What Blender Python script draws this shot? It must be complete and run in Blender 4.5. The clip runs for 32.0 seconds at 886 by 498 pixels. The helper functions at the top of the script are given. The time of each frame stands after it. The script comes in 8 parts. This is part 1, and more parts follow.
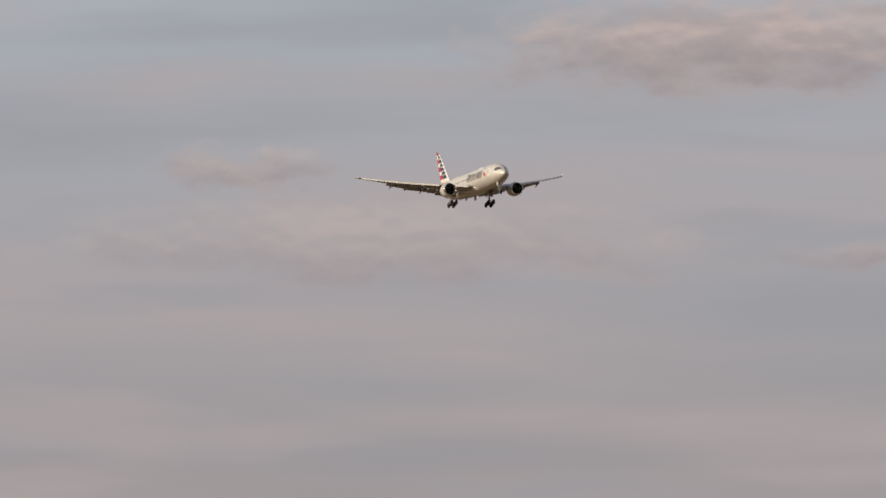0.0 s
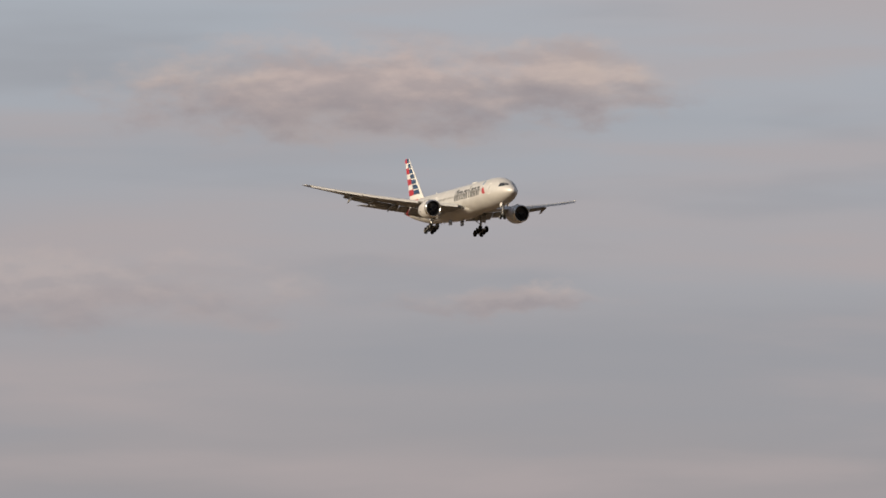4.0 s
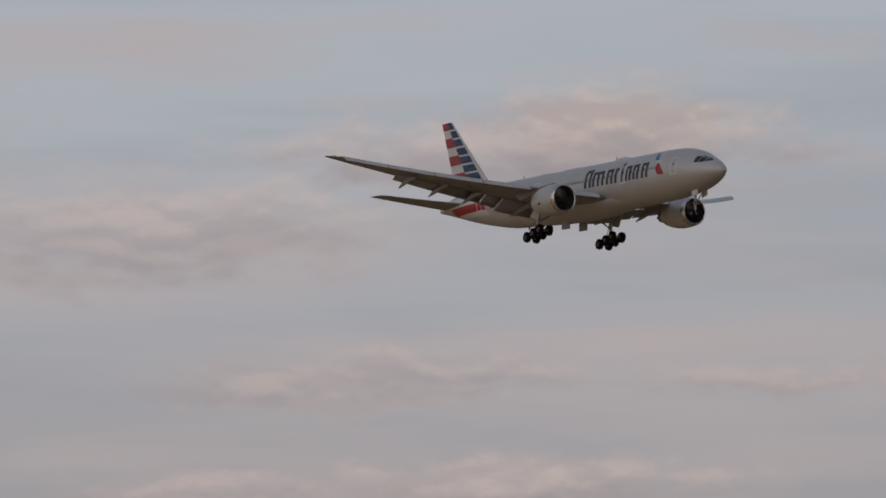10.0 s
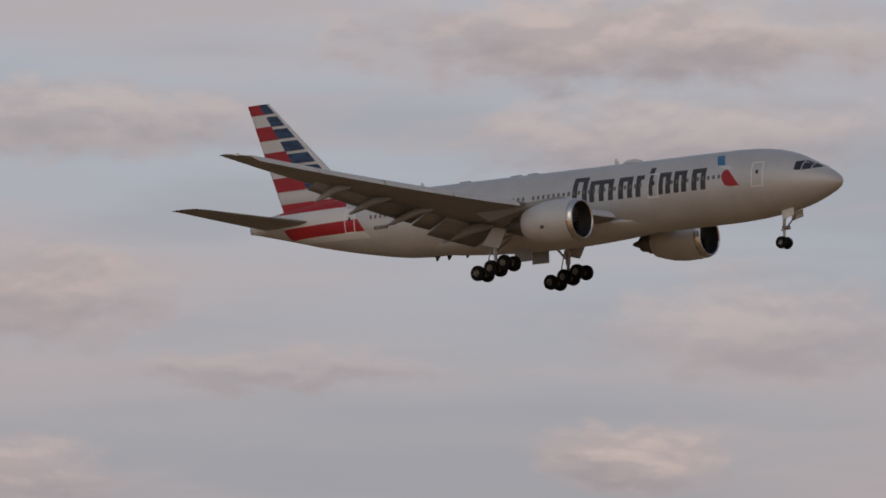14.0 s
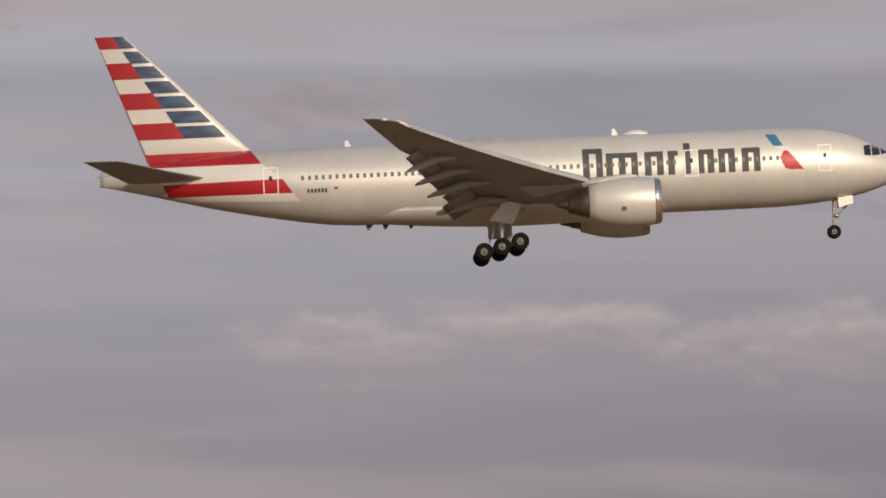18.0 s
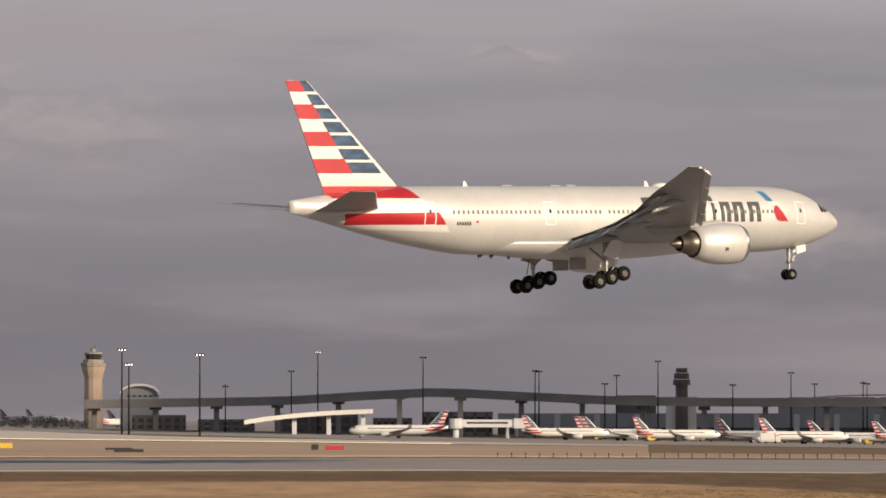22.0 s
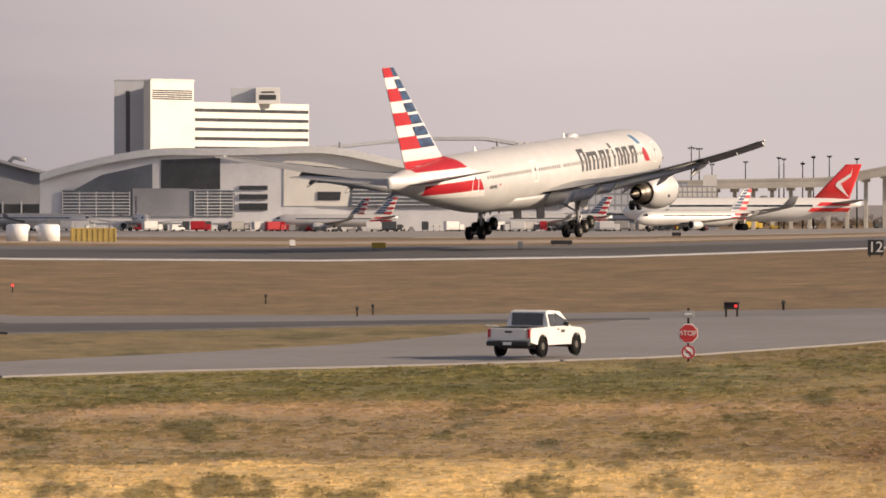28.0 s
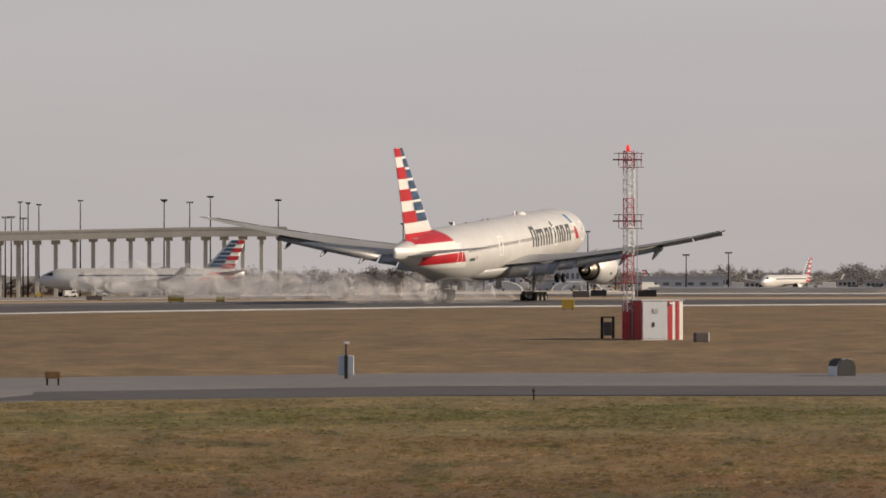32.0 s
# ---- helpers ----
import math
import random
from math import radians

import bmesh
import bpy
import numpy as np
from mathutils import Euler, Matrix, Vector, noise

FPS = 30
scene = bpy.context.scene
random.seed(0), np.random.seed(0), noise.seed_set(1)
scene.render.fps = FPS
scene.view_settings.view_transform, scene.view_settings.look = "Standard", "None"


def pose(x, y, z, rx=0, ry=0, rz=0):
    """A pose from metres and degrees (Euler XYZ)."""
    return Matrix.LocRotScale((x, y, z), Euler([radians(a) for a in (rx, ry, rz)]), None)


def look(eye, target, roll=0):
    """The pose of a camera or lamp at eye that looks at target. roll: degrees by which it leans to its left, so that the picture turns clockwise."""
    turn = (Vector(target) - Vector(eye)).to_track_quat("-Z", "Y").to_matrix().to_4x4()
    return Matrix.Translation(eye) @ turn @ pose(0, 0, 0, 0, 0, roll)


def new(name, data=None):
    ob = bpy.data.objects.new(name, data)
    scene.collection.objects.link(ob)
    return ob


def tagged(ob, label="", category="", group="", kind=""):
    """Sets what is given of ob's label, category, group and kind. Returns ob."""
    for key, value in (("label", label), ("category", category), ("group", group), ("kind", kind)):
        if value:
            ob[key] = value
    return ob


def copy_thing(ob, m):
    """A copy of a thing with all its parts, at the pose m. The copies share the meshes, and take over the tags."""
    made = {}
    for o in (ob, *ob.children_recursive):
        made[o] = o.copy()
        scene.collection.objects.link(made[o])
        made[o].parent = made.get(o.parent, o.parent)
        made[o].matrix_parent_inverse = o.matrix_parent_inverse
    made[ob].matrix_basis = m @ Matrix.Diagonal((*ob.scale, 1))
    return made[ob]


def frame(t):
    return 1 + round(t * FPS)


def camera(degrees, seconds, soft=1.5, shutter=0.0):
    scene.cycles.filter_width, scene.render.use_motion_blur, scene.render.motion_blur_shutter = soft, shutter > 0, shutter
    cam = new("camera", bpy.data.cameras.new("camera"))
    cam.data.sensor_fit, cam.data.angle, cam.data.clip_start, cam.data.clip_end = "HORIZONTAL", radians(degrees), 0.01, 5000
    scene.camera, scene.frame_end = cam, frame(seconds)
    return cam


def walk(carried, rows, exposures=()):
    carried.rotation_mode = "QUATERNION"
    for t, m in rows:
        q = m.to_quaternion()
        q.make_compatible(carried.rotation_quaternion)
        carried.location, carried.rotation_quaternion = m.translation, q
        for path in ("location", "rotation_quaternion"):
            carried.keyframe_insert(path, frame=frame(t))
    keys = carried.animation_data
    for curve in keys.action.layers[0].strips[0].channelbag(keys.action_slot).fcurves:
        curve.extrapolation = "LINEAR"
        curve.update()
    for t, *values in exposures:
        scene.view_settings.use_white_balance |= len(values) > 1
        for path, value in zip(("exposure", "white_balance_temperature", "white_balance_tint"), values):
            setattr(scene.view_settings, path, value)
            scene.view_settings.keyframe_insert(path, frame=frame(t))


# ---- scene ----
# A wide-body airliner lands past a fixed viewpoint that pans after it.
EYE = (0.0, 0.0, 5.0)
cam = camera(9.0, 32.0, soft=1.7)


def aim(az, el):
    """The viewpoint's pose, turned az degrees from +y towards +x and el degrees up."""
    a, e = radians(az), radians(el)
    way = Vector((math.sin(a) * math.cos(e), math.cos(a) * math.cos(e), math.sin(e)))
    return look(EYE, Vector(EYE) + 100 * way)


walk(cam, [
    (0.0, aim(-72.352, 3.618)),
    (0.5, aim(-71.653, 3.621)),
    (1.0, aim(-71.350, 3.584)),
    (1.5, aim(-70.796, 3.769)),
    (2.0, aim(-70.362, 3.957)),
    (2.5, aim(-69.867, 4.032)),
    (3.0, aim(-69.210, 4.074)),
    (3.5, aim(-68.767, 4.110)),
    (4.0, aim(-68.478, 4.092)),
    (4.5, aim(-68.054, 4.025)),
    (5.0, aim(-67.665, 3.955)),
    (5.5, aim(-67.178, 3.917)),
    (6.0, aim(-66.378, 3.937)),
    (6.5, aim(-65.186, 4.024)),
    (7.0, aim(-63.876, 4.164)),
    (7.5, aim(-63.298, 4.317)),
    (8.0, aim(-62.468, 4.492)),
    (8.5, aim(-61.577, 4.540)),
    (9.0, aim(-60.215, 4.525)),
    (9.5, aim(-58.984, 4.465)),
    (10.0, aim(-57.239, 4.499)),
    (10.5, aim(-55.497, 4.597)),
    (11.0, aim(-52.915, 4.654)),
    (11.5, aim(-50.547, 4.712)),
    (12.0, aim(-48.238, 4.690)),
    (12.5, aim(-45.779, 4.621)),
    (13.0, aim(-42.760, 4.554)),
    (13.5, aim(-39.645, 4.713)),
    (14.0, aim(-36.077, 4.940)),
    (14.5, aim(-32.128, 4.933)),
    (15.0, aim(-27.782, 4.730)),
    (15.5, aim(-23.190, 4.451)),
    (16.0, aim(-18.546, 4.227)),
    (16.5, aim(-13.965, 4.123)),
    (17.0, aim(-9.360, 4.066)),
    (17.5, aim(-4.323, 3.775)),
    (18.0, aim(0.307, 3.462)),
    (18.5, aim(4.751, 3.277)),
    (19.0, aim(8.684, 3.122)),
    (19.5, aim(14.017, 2.735)),
    (20.0, aim(17.954, 2.495)),
    (20.5, aim(21.399, 2.335)),
    (21.0, aim(24.794, 2.091)),
    (21.5, aim(27.584, 1.881)),
    (22.0, aim(30.913, 1.655)),
    (22.5, aim(34.345, 1.359)),
    (23.0, aim(37.102, 1.042)),
    (23.5, aim(39.854, 0.727)),
    (24.0, aim(42.329, 0.503)),
    (24.5, aim(44.587, 0.258)),
    (25.0, aim(46.679, -0.058)),
    (25.5, aim(48.885, -0.296)),
    (26.0, aim(51.021, -0.463)),
    (26.5, aim(53.007, -0.577)),
    (27.0, aim(54.840, -0.656)),
    (27.5, aim(56.572, -0.693)),
    (28.0, aim(58.294, -0.642)),
    (28.5, aim(60.109, -0.399)),
    (29.0, aim(61.516, -0.209)),
    (29.5, aim(63.670, -0.136)),
    (30.0, aim(65.022, 0.005)),
    (30.5, aim(66.497, 0.215)),
    (31.0, aim(67.732, 0.218)),
    (31.5, aim(69.007, 0.160)),
    (32.0, aim(69.566, 0.094)),
], exposures=[(0.0, 0.08, 6550, 10), (8.0, 0.08, 6500, 9), (13.0, 0.14, 6500, 10), (17.0, 0.18, 6550, 13), (18.0, 0.18, 6450, 12), (22.0, 0.26, 6550, 12), (24.0, 0.50, 6650, 13), (25.5, 0.46, 6700, 13), (27.5, 0.52, 6650, 17), (28.2, 0.48, 6600, 17), (29.0, 0.3, 6550, 15), (30.0, 0.22, 6350, 12), (31.0, 0.12, 6300, 12), (32.0, 0.12, 6300, 12)])

# ---- sun and sky ----
SUN_AZ, SUN_EL = 163.0, 20.0
sun = new("sun", bpy.data.lights.new("sun", "SUN"))
sun.data.energy, sun.data.angle, sun.data.color = 4.7, radians(1.0), (1.0, 0.825, 0.60)
sun_way = Vector((math.sin(radians(SUN_AZ)) * math.cos(radians(SUN_EL)),
                  math.cos(radians(SUN_AZ)) * math.cos(radians(SUN_EL)), math.sin(radians(SUN_EL))))
sun.matrix_world = look(Vector((0, 0, 900)), Vector((0, 0, 900)) - sun_way)


class Nodes:
    """Short hand for a node tree."""

    def __init__(self, tree):
        self.tree = tree
        self.nodes, self.links = tree.nodes, tree.links

    def add(self, kind, **props):
        node = self.nodes.new(kind)
        for key, value in props.items():
            if key == "operation":
                node.operation = value
            elif key == "blend_type":
                node.blend_type = value
            elif key == "data_type":
                node.data_type = value
        return node

    def put(self, socket, value):
        if isinstance(value, bpy.types.NodeSocket):
            self.links.new(value, socket)
        else:
            socket.default_value = value

    def math(self, op, a, b=0.0, c=0.0, clamp=False):
        n = self.add("ShaderNodeMath", operation=op)
        n.use_clamp = clamp
        for i, v in enumerate((a, b, c)):
            self.put(n.inputs[i], v)
        return n.outputs[0]

    def mix(self, f, a, b, blend="MIX"):
        n = self.add("ShaderNodeMix", data_type="RGBA", blend_type=blend)
        self.put(n.inputs[0], f)
        self.put(n.inputs[6], a if isinstance(a, bpy.types.NodeSocket) else (*a, 1))
        self.put(n.inputs[7], b if isinstance(b, bpy.types.NodeSocket) else (*b, 1))
        return n.outputs[2]

    def ramp(self, x, lo, hi, a=0.0, b=1.0):
        n = self.add("ShaderNodeMapRange")
        n.interpolation_type = "SMOOTHSTEP"
        for i, v in enumerate((x, lo, hi, a, b)):
            self.put(n.inputs[i], v)
        return n.outputs[0]

    def line(self, x, lo, hi, a, b):
        n = self.add("ShaderNodeMapRange")
        for i, v in enumerate((x, lo, hi, a, b)):
            self.put(n.inputs[i], v)
        return n.outputs[0]

    def noise(self, vec, scale, detail=4.0, rough=0.55, dist=0.0):
        n = self.add("ShaderNodeTexNoise")
        self.put(n.inputs["Vector"], vec)
        for key, v in (("Scale", scale), ("Detail", detail), ("Roughness", rough), ("Distortion", dist)):
            n.inputs[key].default_value = v
        return n.outputs["Fac"]

    def vec(self, x, y, z=0.0):
        n = self.add("ShaderNodeCombineXYZ")
        for i, v in enumerate((x, y, z)):
            self.put(n.inputs[i], v)
        return n.outputs[0]


world = bpy.data.worlds.new("sky")
scene.world = world
world.use_nodes = True
world.node_tree.nodes.clear()
w = Nodes(world.node_tree)
sky = w.add("ShaderNodeTexSky")
sky.sky_type, sky.sun_disc = "NISHITA", False
sky.sun_elevation, sky.sun_rotation = radians(SUN_EL), radians(SUN_AZ)
sky.dust_density, sky.air_density = 2.0, 1.0
coord = w.add("ShaderNodeTexCoord").outputs["Generated"]
sep = w.add("ShaderNodeSeparateXYZ")
w.put(sep.inputs[0], coord)
AZ = w.math("MULTIPLY", w.math("ARCTAN2", sep.outputs[0], sep.outputs[1]), 180 / math.pi)
EL = w.math("MULTIPLY", w.math("ARCSINE", sep.outputs[2]), 180 / math.pi)
wide = w.vec(w.math("MULTIPLY", AZ, 0.30), EL, 3.0)
fluff = w.noise(wide, 1.1, 7.0, 0.58, 0.3)
streak = w.noise(w.vec(w.math("MULTIPLY", AZ, 0.10), EL, 9.0), 0.7, 5.0, 0.5)
# warp the cloud outlines
AZW = w.math("ADD", AZ, w.math("MULTIPLY", w.math("SUBTRACT", fluff, 0.5), 2.2))
ELW = w.math("ADD", EL, w.math("MULTIPLY", w.math("SUBTRACT", w.noise(w.vec(w.math("MULTIPLY", AZ, 0.6), EL, 5.0), 1.6, 6.0, 0.6), 0.5), 0.75))
base = w.math("MULTIPLY", w.ramp(streak, 0.3, 0.7), 0.5)
FRAY = w.math("MULTIPLY", w.math("SUBTRACT", w.noise(w.vec(w.math("MULTIPLY", AZ, 0.75), w.math("MULTIPLY", EL, 1.4), 1.0), 2.0, 6.0, 0.55), 0.5), 1.25)
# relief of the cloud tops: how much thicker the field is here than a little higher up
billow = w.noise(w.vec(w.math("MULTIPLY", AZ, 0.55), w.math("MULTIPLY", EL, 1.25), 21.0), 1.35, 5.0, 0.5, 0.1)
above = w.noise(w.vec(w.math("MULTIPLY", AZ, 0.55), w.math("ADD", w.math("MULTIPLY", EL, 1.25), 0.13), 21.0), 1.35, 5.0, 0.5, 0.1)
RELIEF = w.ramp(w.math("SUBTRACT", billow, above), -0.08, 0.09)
# long thin layers of stratus and loose wisps
sheet = w.noise(w.vec(w.math("MULTIPLY", AZ, 0.085), w.math("MULTIPLY", EL, 0.95), 33.0), 0.95, 3.0, 0.45, 0.0)
wisp = w.noise(w.vec(w.math("MULTIPLY", AZ, 0.24), w.math("MULTIPLY", EL, 1.5), 41.0), 0.95, 4.0, 0.48, 0.1)
masses = []
lows = []


def cloud(az, el, wide_deg, tall_deg, dense=1.0, dark=0.0):
    """A cloud in the sky: warped ellipse with a lit top and a flat grey base."""
    dx = w.math("DIVIDE", w.math("SUBTRACT", AZW, az), wide_deg)
    dy = w.math("DIVIDE", w.math("SUBTRACT", ELW, el), tall_deg)
    r = w.math("SQRT", w.math("ADD", w.math("MULTIPLY", dx, dx), w.math("MULTIPLY", dy, dy)))
    body = w.math("MULTIPLY", w.ramp(w.math("ADD", r, FRAY), 1.12, 0.30), dense)
    masses.append(body)
    lows.append(w.math("MULTIPLY", body, w.math("ADD", w.ramp(dy, 0.25, -0.55), dark, clamp=True)))


cloud(-69.40, 5.72, 2.88, 0.58, 0.95, 0.00)
cloud(-67.21, 5.76, 1.29, 0.48, 0.90, 0.00)
cloud(-74.24, 4.47, 1.08, 0.27, 0.60, 0.00)
cloud(-72.86, 3.67, 3.74, 0.47, 0.45, 0.00)
cloud(-67.85, 3.54, 1.08, 0.20, 0.60, 0.00)
cloud(-60.61, 4.62, 2.37, 0.62, 0.60, 0.00)
cloud(-57.06, 5.47, 2.37, 0.47, 0.75, 0.00)
cloud(-60.70, 4.62, 2.37, 0.47, 0.55, 0.00)
cloud(-58.28, 3.09, 2.37, 0.35, 0.50, 0.30)
cloud(-55.41, 5.68, 1.94, 0.62, 0.95, 0.00)
cloud(-59.74, 4.76, 2.52, 0.62, 0.60, 0.00)
cloud(-57.15, 3.27, 2.01, 0.27, 0.45, 0.20)
cloud(-56.57, 2.08, 2.73, 0.35, 0.70, 0.00)
cloud(-59.56, 2.04, 1.73, 0.23, 0.60, 0.00)
cloud(-48.78, 5.51, 1.01, 0.50, 0.90, 0.00)
cloud(-51.32, 4.37, 1.22, 0.31, 0.50, 0.40)
cloud(-53.69, 3.19, 1.44, 0.23, 0.40, 0.30)
cloud(-47.57, 5.64, 1.87, 0.58, 0.80, 0.00)
cloud(-44.68, 5.23, 1.29, 0.70, 1.00, 0.00)
cloud(-46.13, 4.26, 1.58, 0.35, 0.55, 0.30)
cloud(-44.58, 3.71, 1.65, 0.43, 0.50, 0.00)
cloud(-46.99, 3.52, 1.29, 0.19, 0.50, 0.40)
cloud(-46.71, 2.62, 1.58, 0.23, 0.50, 0.00)
cloud(-42.32, 3.87, 1.80, 0.62, 1.00, 0.00)
cloud(-40.07, 4.47, 1.37, 0.58, 0.70, 0.20)
cloud(-41.23, 2.66, 2.16, 0.47, 0.90, 0.00)
cloud(-45.84, 5.53, 2.44, 0.74, 0.75, 0.00)
cloud(-45.55, 4.18, 1.58, 0.35, 0.45, 0.40)
cloud(-40.07, 6.25, 2.59, 0.47, 0.60, 0.00)
cloud(-45.83, 2.49, 3.23, 0.43, 0.60, 0.00)
cloud(-34.13, 7.10, 3.45, 0.58, 0.80, 0.00)
cloud(-33.67, 6.09, 2.73, 0.58, 0.60, 0.00)
cloud(-32.99, 4.13, 1.87, 0.66, 0.55, 0.00)
cloud(-33.97, 2.79, 1.22, 0.43, 0.90, 0.00)
cloud(-37.83, 3.71, 1.87, 0.22, 0.45, 0.30)
cloud(-15.02, 3.44, 3.02, 0.47, 0.60, 0.00)
cloud(-11.28, 3.89, 1.80, 0.39, 0.50, 0.00)
cloud(-13.24, 3.29, 1.22, 0.47, 0.80, 0.00)
cloud(-10.13, 3.58, 1.58, 0.33, 0.75, 0.00)
cloud(-5.63, 5.96, 1.80, 0.50, 0.90, 1.00)
cloud(-5.59, 2.80, 0.93, 0.33, 0.80, 0.00)
cloud(-10.82, 2.12, 0.86, 0.29, 0.75, 0.00)
cloud(-9.38, 2.09, 0.58, 0.25, 0.70, 0.00)
cloud(-7.95, 2.00, 0.93, 0.33, 0.70, 0.00)
cloud(-7.66, 2.63, 0.93, 0.25, 0.60, 0.00)
cloud(-1.04, 4.93, 1.01, 0.35, 0.75, 0.90)
cloud(1.55, 2.69, 1.65, 0.35, 0.60, 0.00)
cloud(3.73, 2.54, 1.73, 0.39, 0.55, 0.00)
cloud(-0.75, 2.55, 1.29, 0.27, 0.50, 0.00)
cloud(12.22, 2.15, 1.22, 0.37, 0.90, 0.00)
cloud(6.93, 2.25, 0.50, 0.20, 0.80, 0.00)
cloud(12.12, 4.93, 2.01, 0.33, 0.45, 0.00)
cloud(8.20, 1.92, 2.88, 0.31, 0.35, 0.00)
cloud(16.37, 4.54, 0.93, 0.29, 0.85, 1.00)
cloud(17.82, 2.13, 2.16, 0.39, 0.50, 0.00)
cloud(21.04, 2.01, 0.50, 0.14, 0.60, 0.00)
cloud(14.88, 1.89, 2.16, 0.23, 0.40, 0.00)
cloud(25.75, 3.33, 1.51, 0.31, 0.55, 0.00)
cloud(22.01, 1.98, 2.16, 0.23, 0.40, 0.00)
cloud(27.10, 2.83, 1.44, 0.50, 0.40, 0.00)
cloud(31.52, 3.63, 0.93, 0.14, 0.50, 0.00)
cloud(33.75, 1.79, 2.88, 0.39, 0.40, 0.00)
cloud(43.00, 1.74, 0.58, 0.23, 0.40, 0.00)
cloud(42.81, 1.84, 1.01, 0.27, 0.45, 0.00)
cloud(44.93, 1.47, 1.22, 0.35, 0.35, 0.00)
cloud(51.68, 1.60, 1.29, 0.31, 0.35, 0.00)



def union(parts):
    total = parts[0]
    for p in parts[1:]:
        total = w.math("MAXIMUM", total, p)
    return total


mass, low = union(masses), union(lows)
# the clear air: bluish far from the sun, mauve haze low, paler to the south
clear = w.mix(w.ramp(EL, 0.5, 7.0), (0.312, 0.290, 0.298), (0.375, 0.408, 0.455))
grey = w.mix(w.ramp(EL, 0.3, 5.5), (0.165, 0.150, 0.170), (0.345, 0.332, 0.348))
pale = w.mix(w.ramp(EL, 0.0, 3.0), (0.440, 0.395, 0.375), (0.475, 0.440, 0.425))
air = w.mix(w.ramp(AZ, -25.0, 18.0), clear, grey)
pale = w.mix(w.ramp(AZ, 56.5, 66.0), pale, w.mix(w.ramp(EL, 0.0, 3.0), (0.434, 0.398, 0.373), (0.469, 0.443, 0.422)))
air = w.mix(w.ramp(AZ, 47.5, 60.5), air, pale)
air = w.mix(w.math("MULTIPLY", base, 0.35), air, (0.36, 0.315, 0.32))
warm = w.mix(w.ramp(AZ, -20.0, 15.0), (0.415, 0.360, 0.360), (0.300, 0.265, 0.275))
warm = w.mix(w.ramp(AZ, 47.5, 60.5), warm, (0.500, 0.440, 0.420))
dim = w.mix(w.ramp(AZ, -20.0, 15.0), (0.290, 0.300, 0.330), (0.185, 0.178, 0.195))
dim = w.mix(w.ramp(AZ, 47.5, 60.5), dim, (0.430, 0.400, 0.400))
calm = w.ramp(AZ, 48.0, 61.0, 1.0, 0.30)
air = w.mix(w.math("MULTIPLY", w.math("MULTIPLY", w.ramp(sheet, 0.45, 0.70), 0.62), calm), air, warm)
air = w.mix(w.math("MULTIPLY", w.math("MULTIPLY", w.ramp(sheet, 0.52, 0.30), 0.55), calm), air, dim)
air = w.mix(w.math("MULTIPLY", w.math("MULTIPLY", w.ramp(wisp, 0.48, 0.72), 0.50), calm), air, warm)
air = w.mix(w.math("MULTIPLY", w.math("MULTIPLY", w.ramp(wisp, 0.48, 0.28), 0.40), calm), air, dim)
tone = w.mix(w.ramp(AZ, -12.0, 25.0), (0.505, 0.410, 0.385), (0.410, 0.350, 0.340))
tone = w.mix(w.ramp(AZ, 47.5, 60.5), tone, (0.47, 0.42, 0.40))
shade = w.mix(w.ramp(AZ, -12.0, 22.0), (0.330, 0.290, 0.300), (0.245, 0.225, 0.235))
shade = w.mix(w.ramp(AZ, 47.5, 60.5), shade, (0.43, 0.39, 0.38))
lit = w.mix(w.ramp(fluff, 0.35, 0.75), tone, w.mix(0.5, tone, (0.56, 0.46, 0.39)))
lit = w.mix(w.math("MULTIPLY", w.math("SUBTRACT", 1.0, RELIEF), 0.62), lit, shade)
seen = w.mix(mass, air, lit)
seen = w.mix(w.math("MULTIPLY", low, 0.80), seen, w.mix(w.ramp(AZ, -12.0, 12.0), (0.262, 0.240, 0.262), (0.185, 0.178, 0.195)))
# below the horizon the sheet of ground is all there is
sky_light = w.mix(1.0, sky.outputs[0], (0.10, 0.10, 0.10), "MULTIPLY")
high = w.mix(w.ramp(EL, 8.0, 35.0), seen, w.mix(0.5, sky_light, (0.20, 0.20, 0.23)))
bg = w.add("ShaderNodeBackground")
w.put(bg.inputs[0], high)
bg.inputs[1].default_value = 1.0
w.links.new(bg.outputs[0], w.add("ShaderNodeOutputWorld").inputs[0])

# unseen thin clouds, added behind the viewpoint to take some of the sun off the approach, the gates, the far town and
# the elevated road
def cloud_bank(label, seed, count, alpha, place, size):
    rng = random.Random(seed)
    bm = bmesh.new()
    for k in range(count):
        c = place(rng)
        bmesh.ops.create_icosphere(bm, subdivisions=2, radius=rng.uniform(*size), matrix=Matrix.Translation(c) @ Matrix.Diagonal((1, 1.2, 0.55, 1)))
    for v in bm.verts:
        v.co += v.co.normalized() * 14 * noise.noise(v.co * 0.02)
    m = bpy.data.materials.new("cloud_white")
    m.use_nodes = True
    t = Nodes(m.node_tree)
    p = m.node_tree.nodes["Principled BSDF"]
    t.put(p.inputs["Base Color"], t.mix(t.noise(t.add("ShaderNodeTexCoord").outputs["Object"], 0.01), (0.85, 0.83, 0.82), (0.7, 0.69, 0.7)))
    p.inputs["Roughness"].default_value = 1.0
    p.inputs["Alpha"].default_value = alpha
    me = bpy.data.meshes.new("cloud_bank")
    bm.to_mesh(me)
    bm.free()
    me.materials.append(m)
    return tagged(new("cloud_bank", me), label, "cloud", kind="structure")


def over(az, d, z):
    return Vector((math.sin(radians(az)) * d, math.cos(radians(az)) * d, z)) + sun_way * 2600


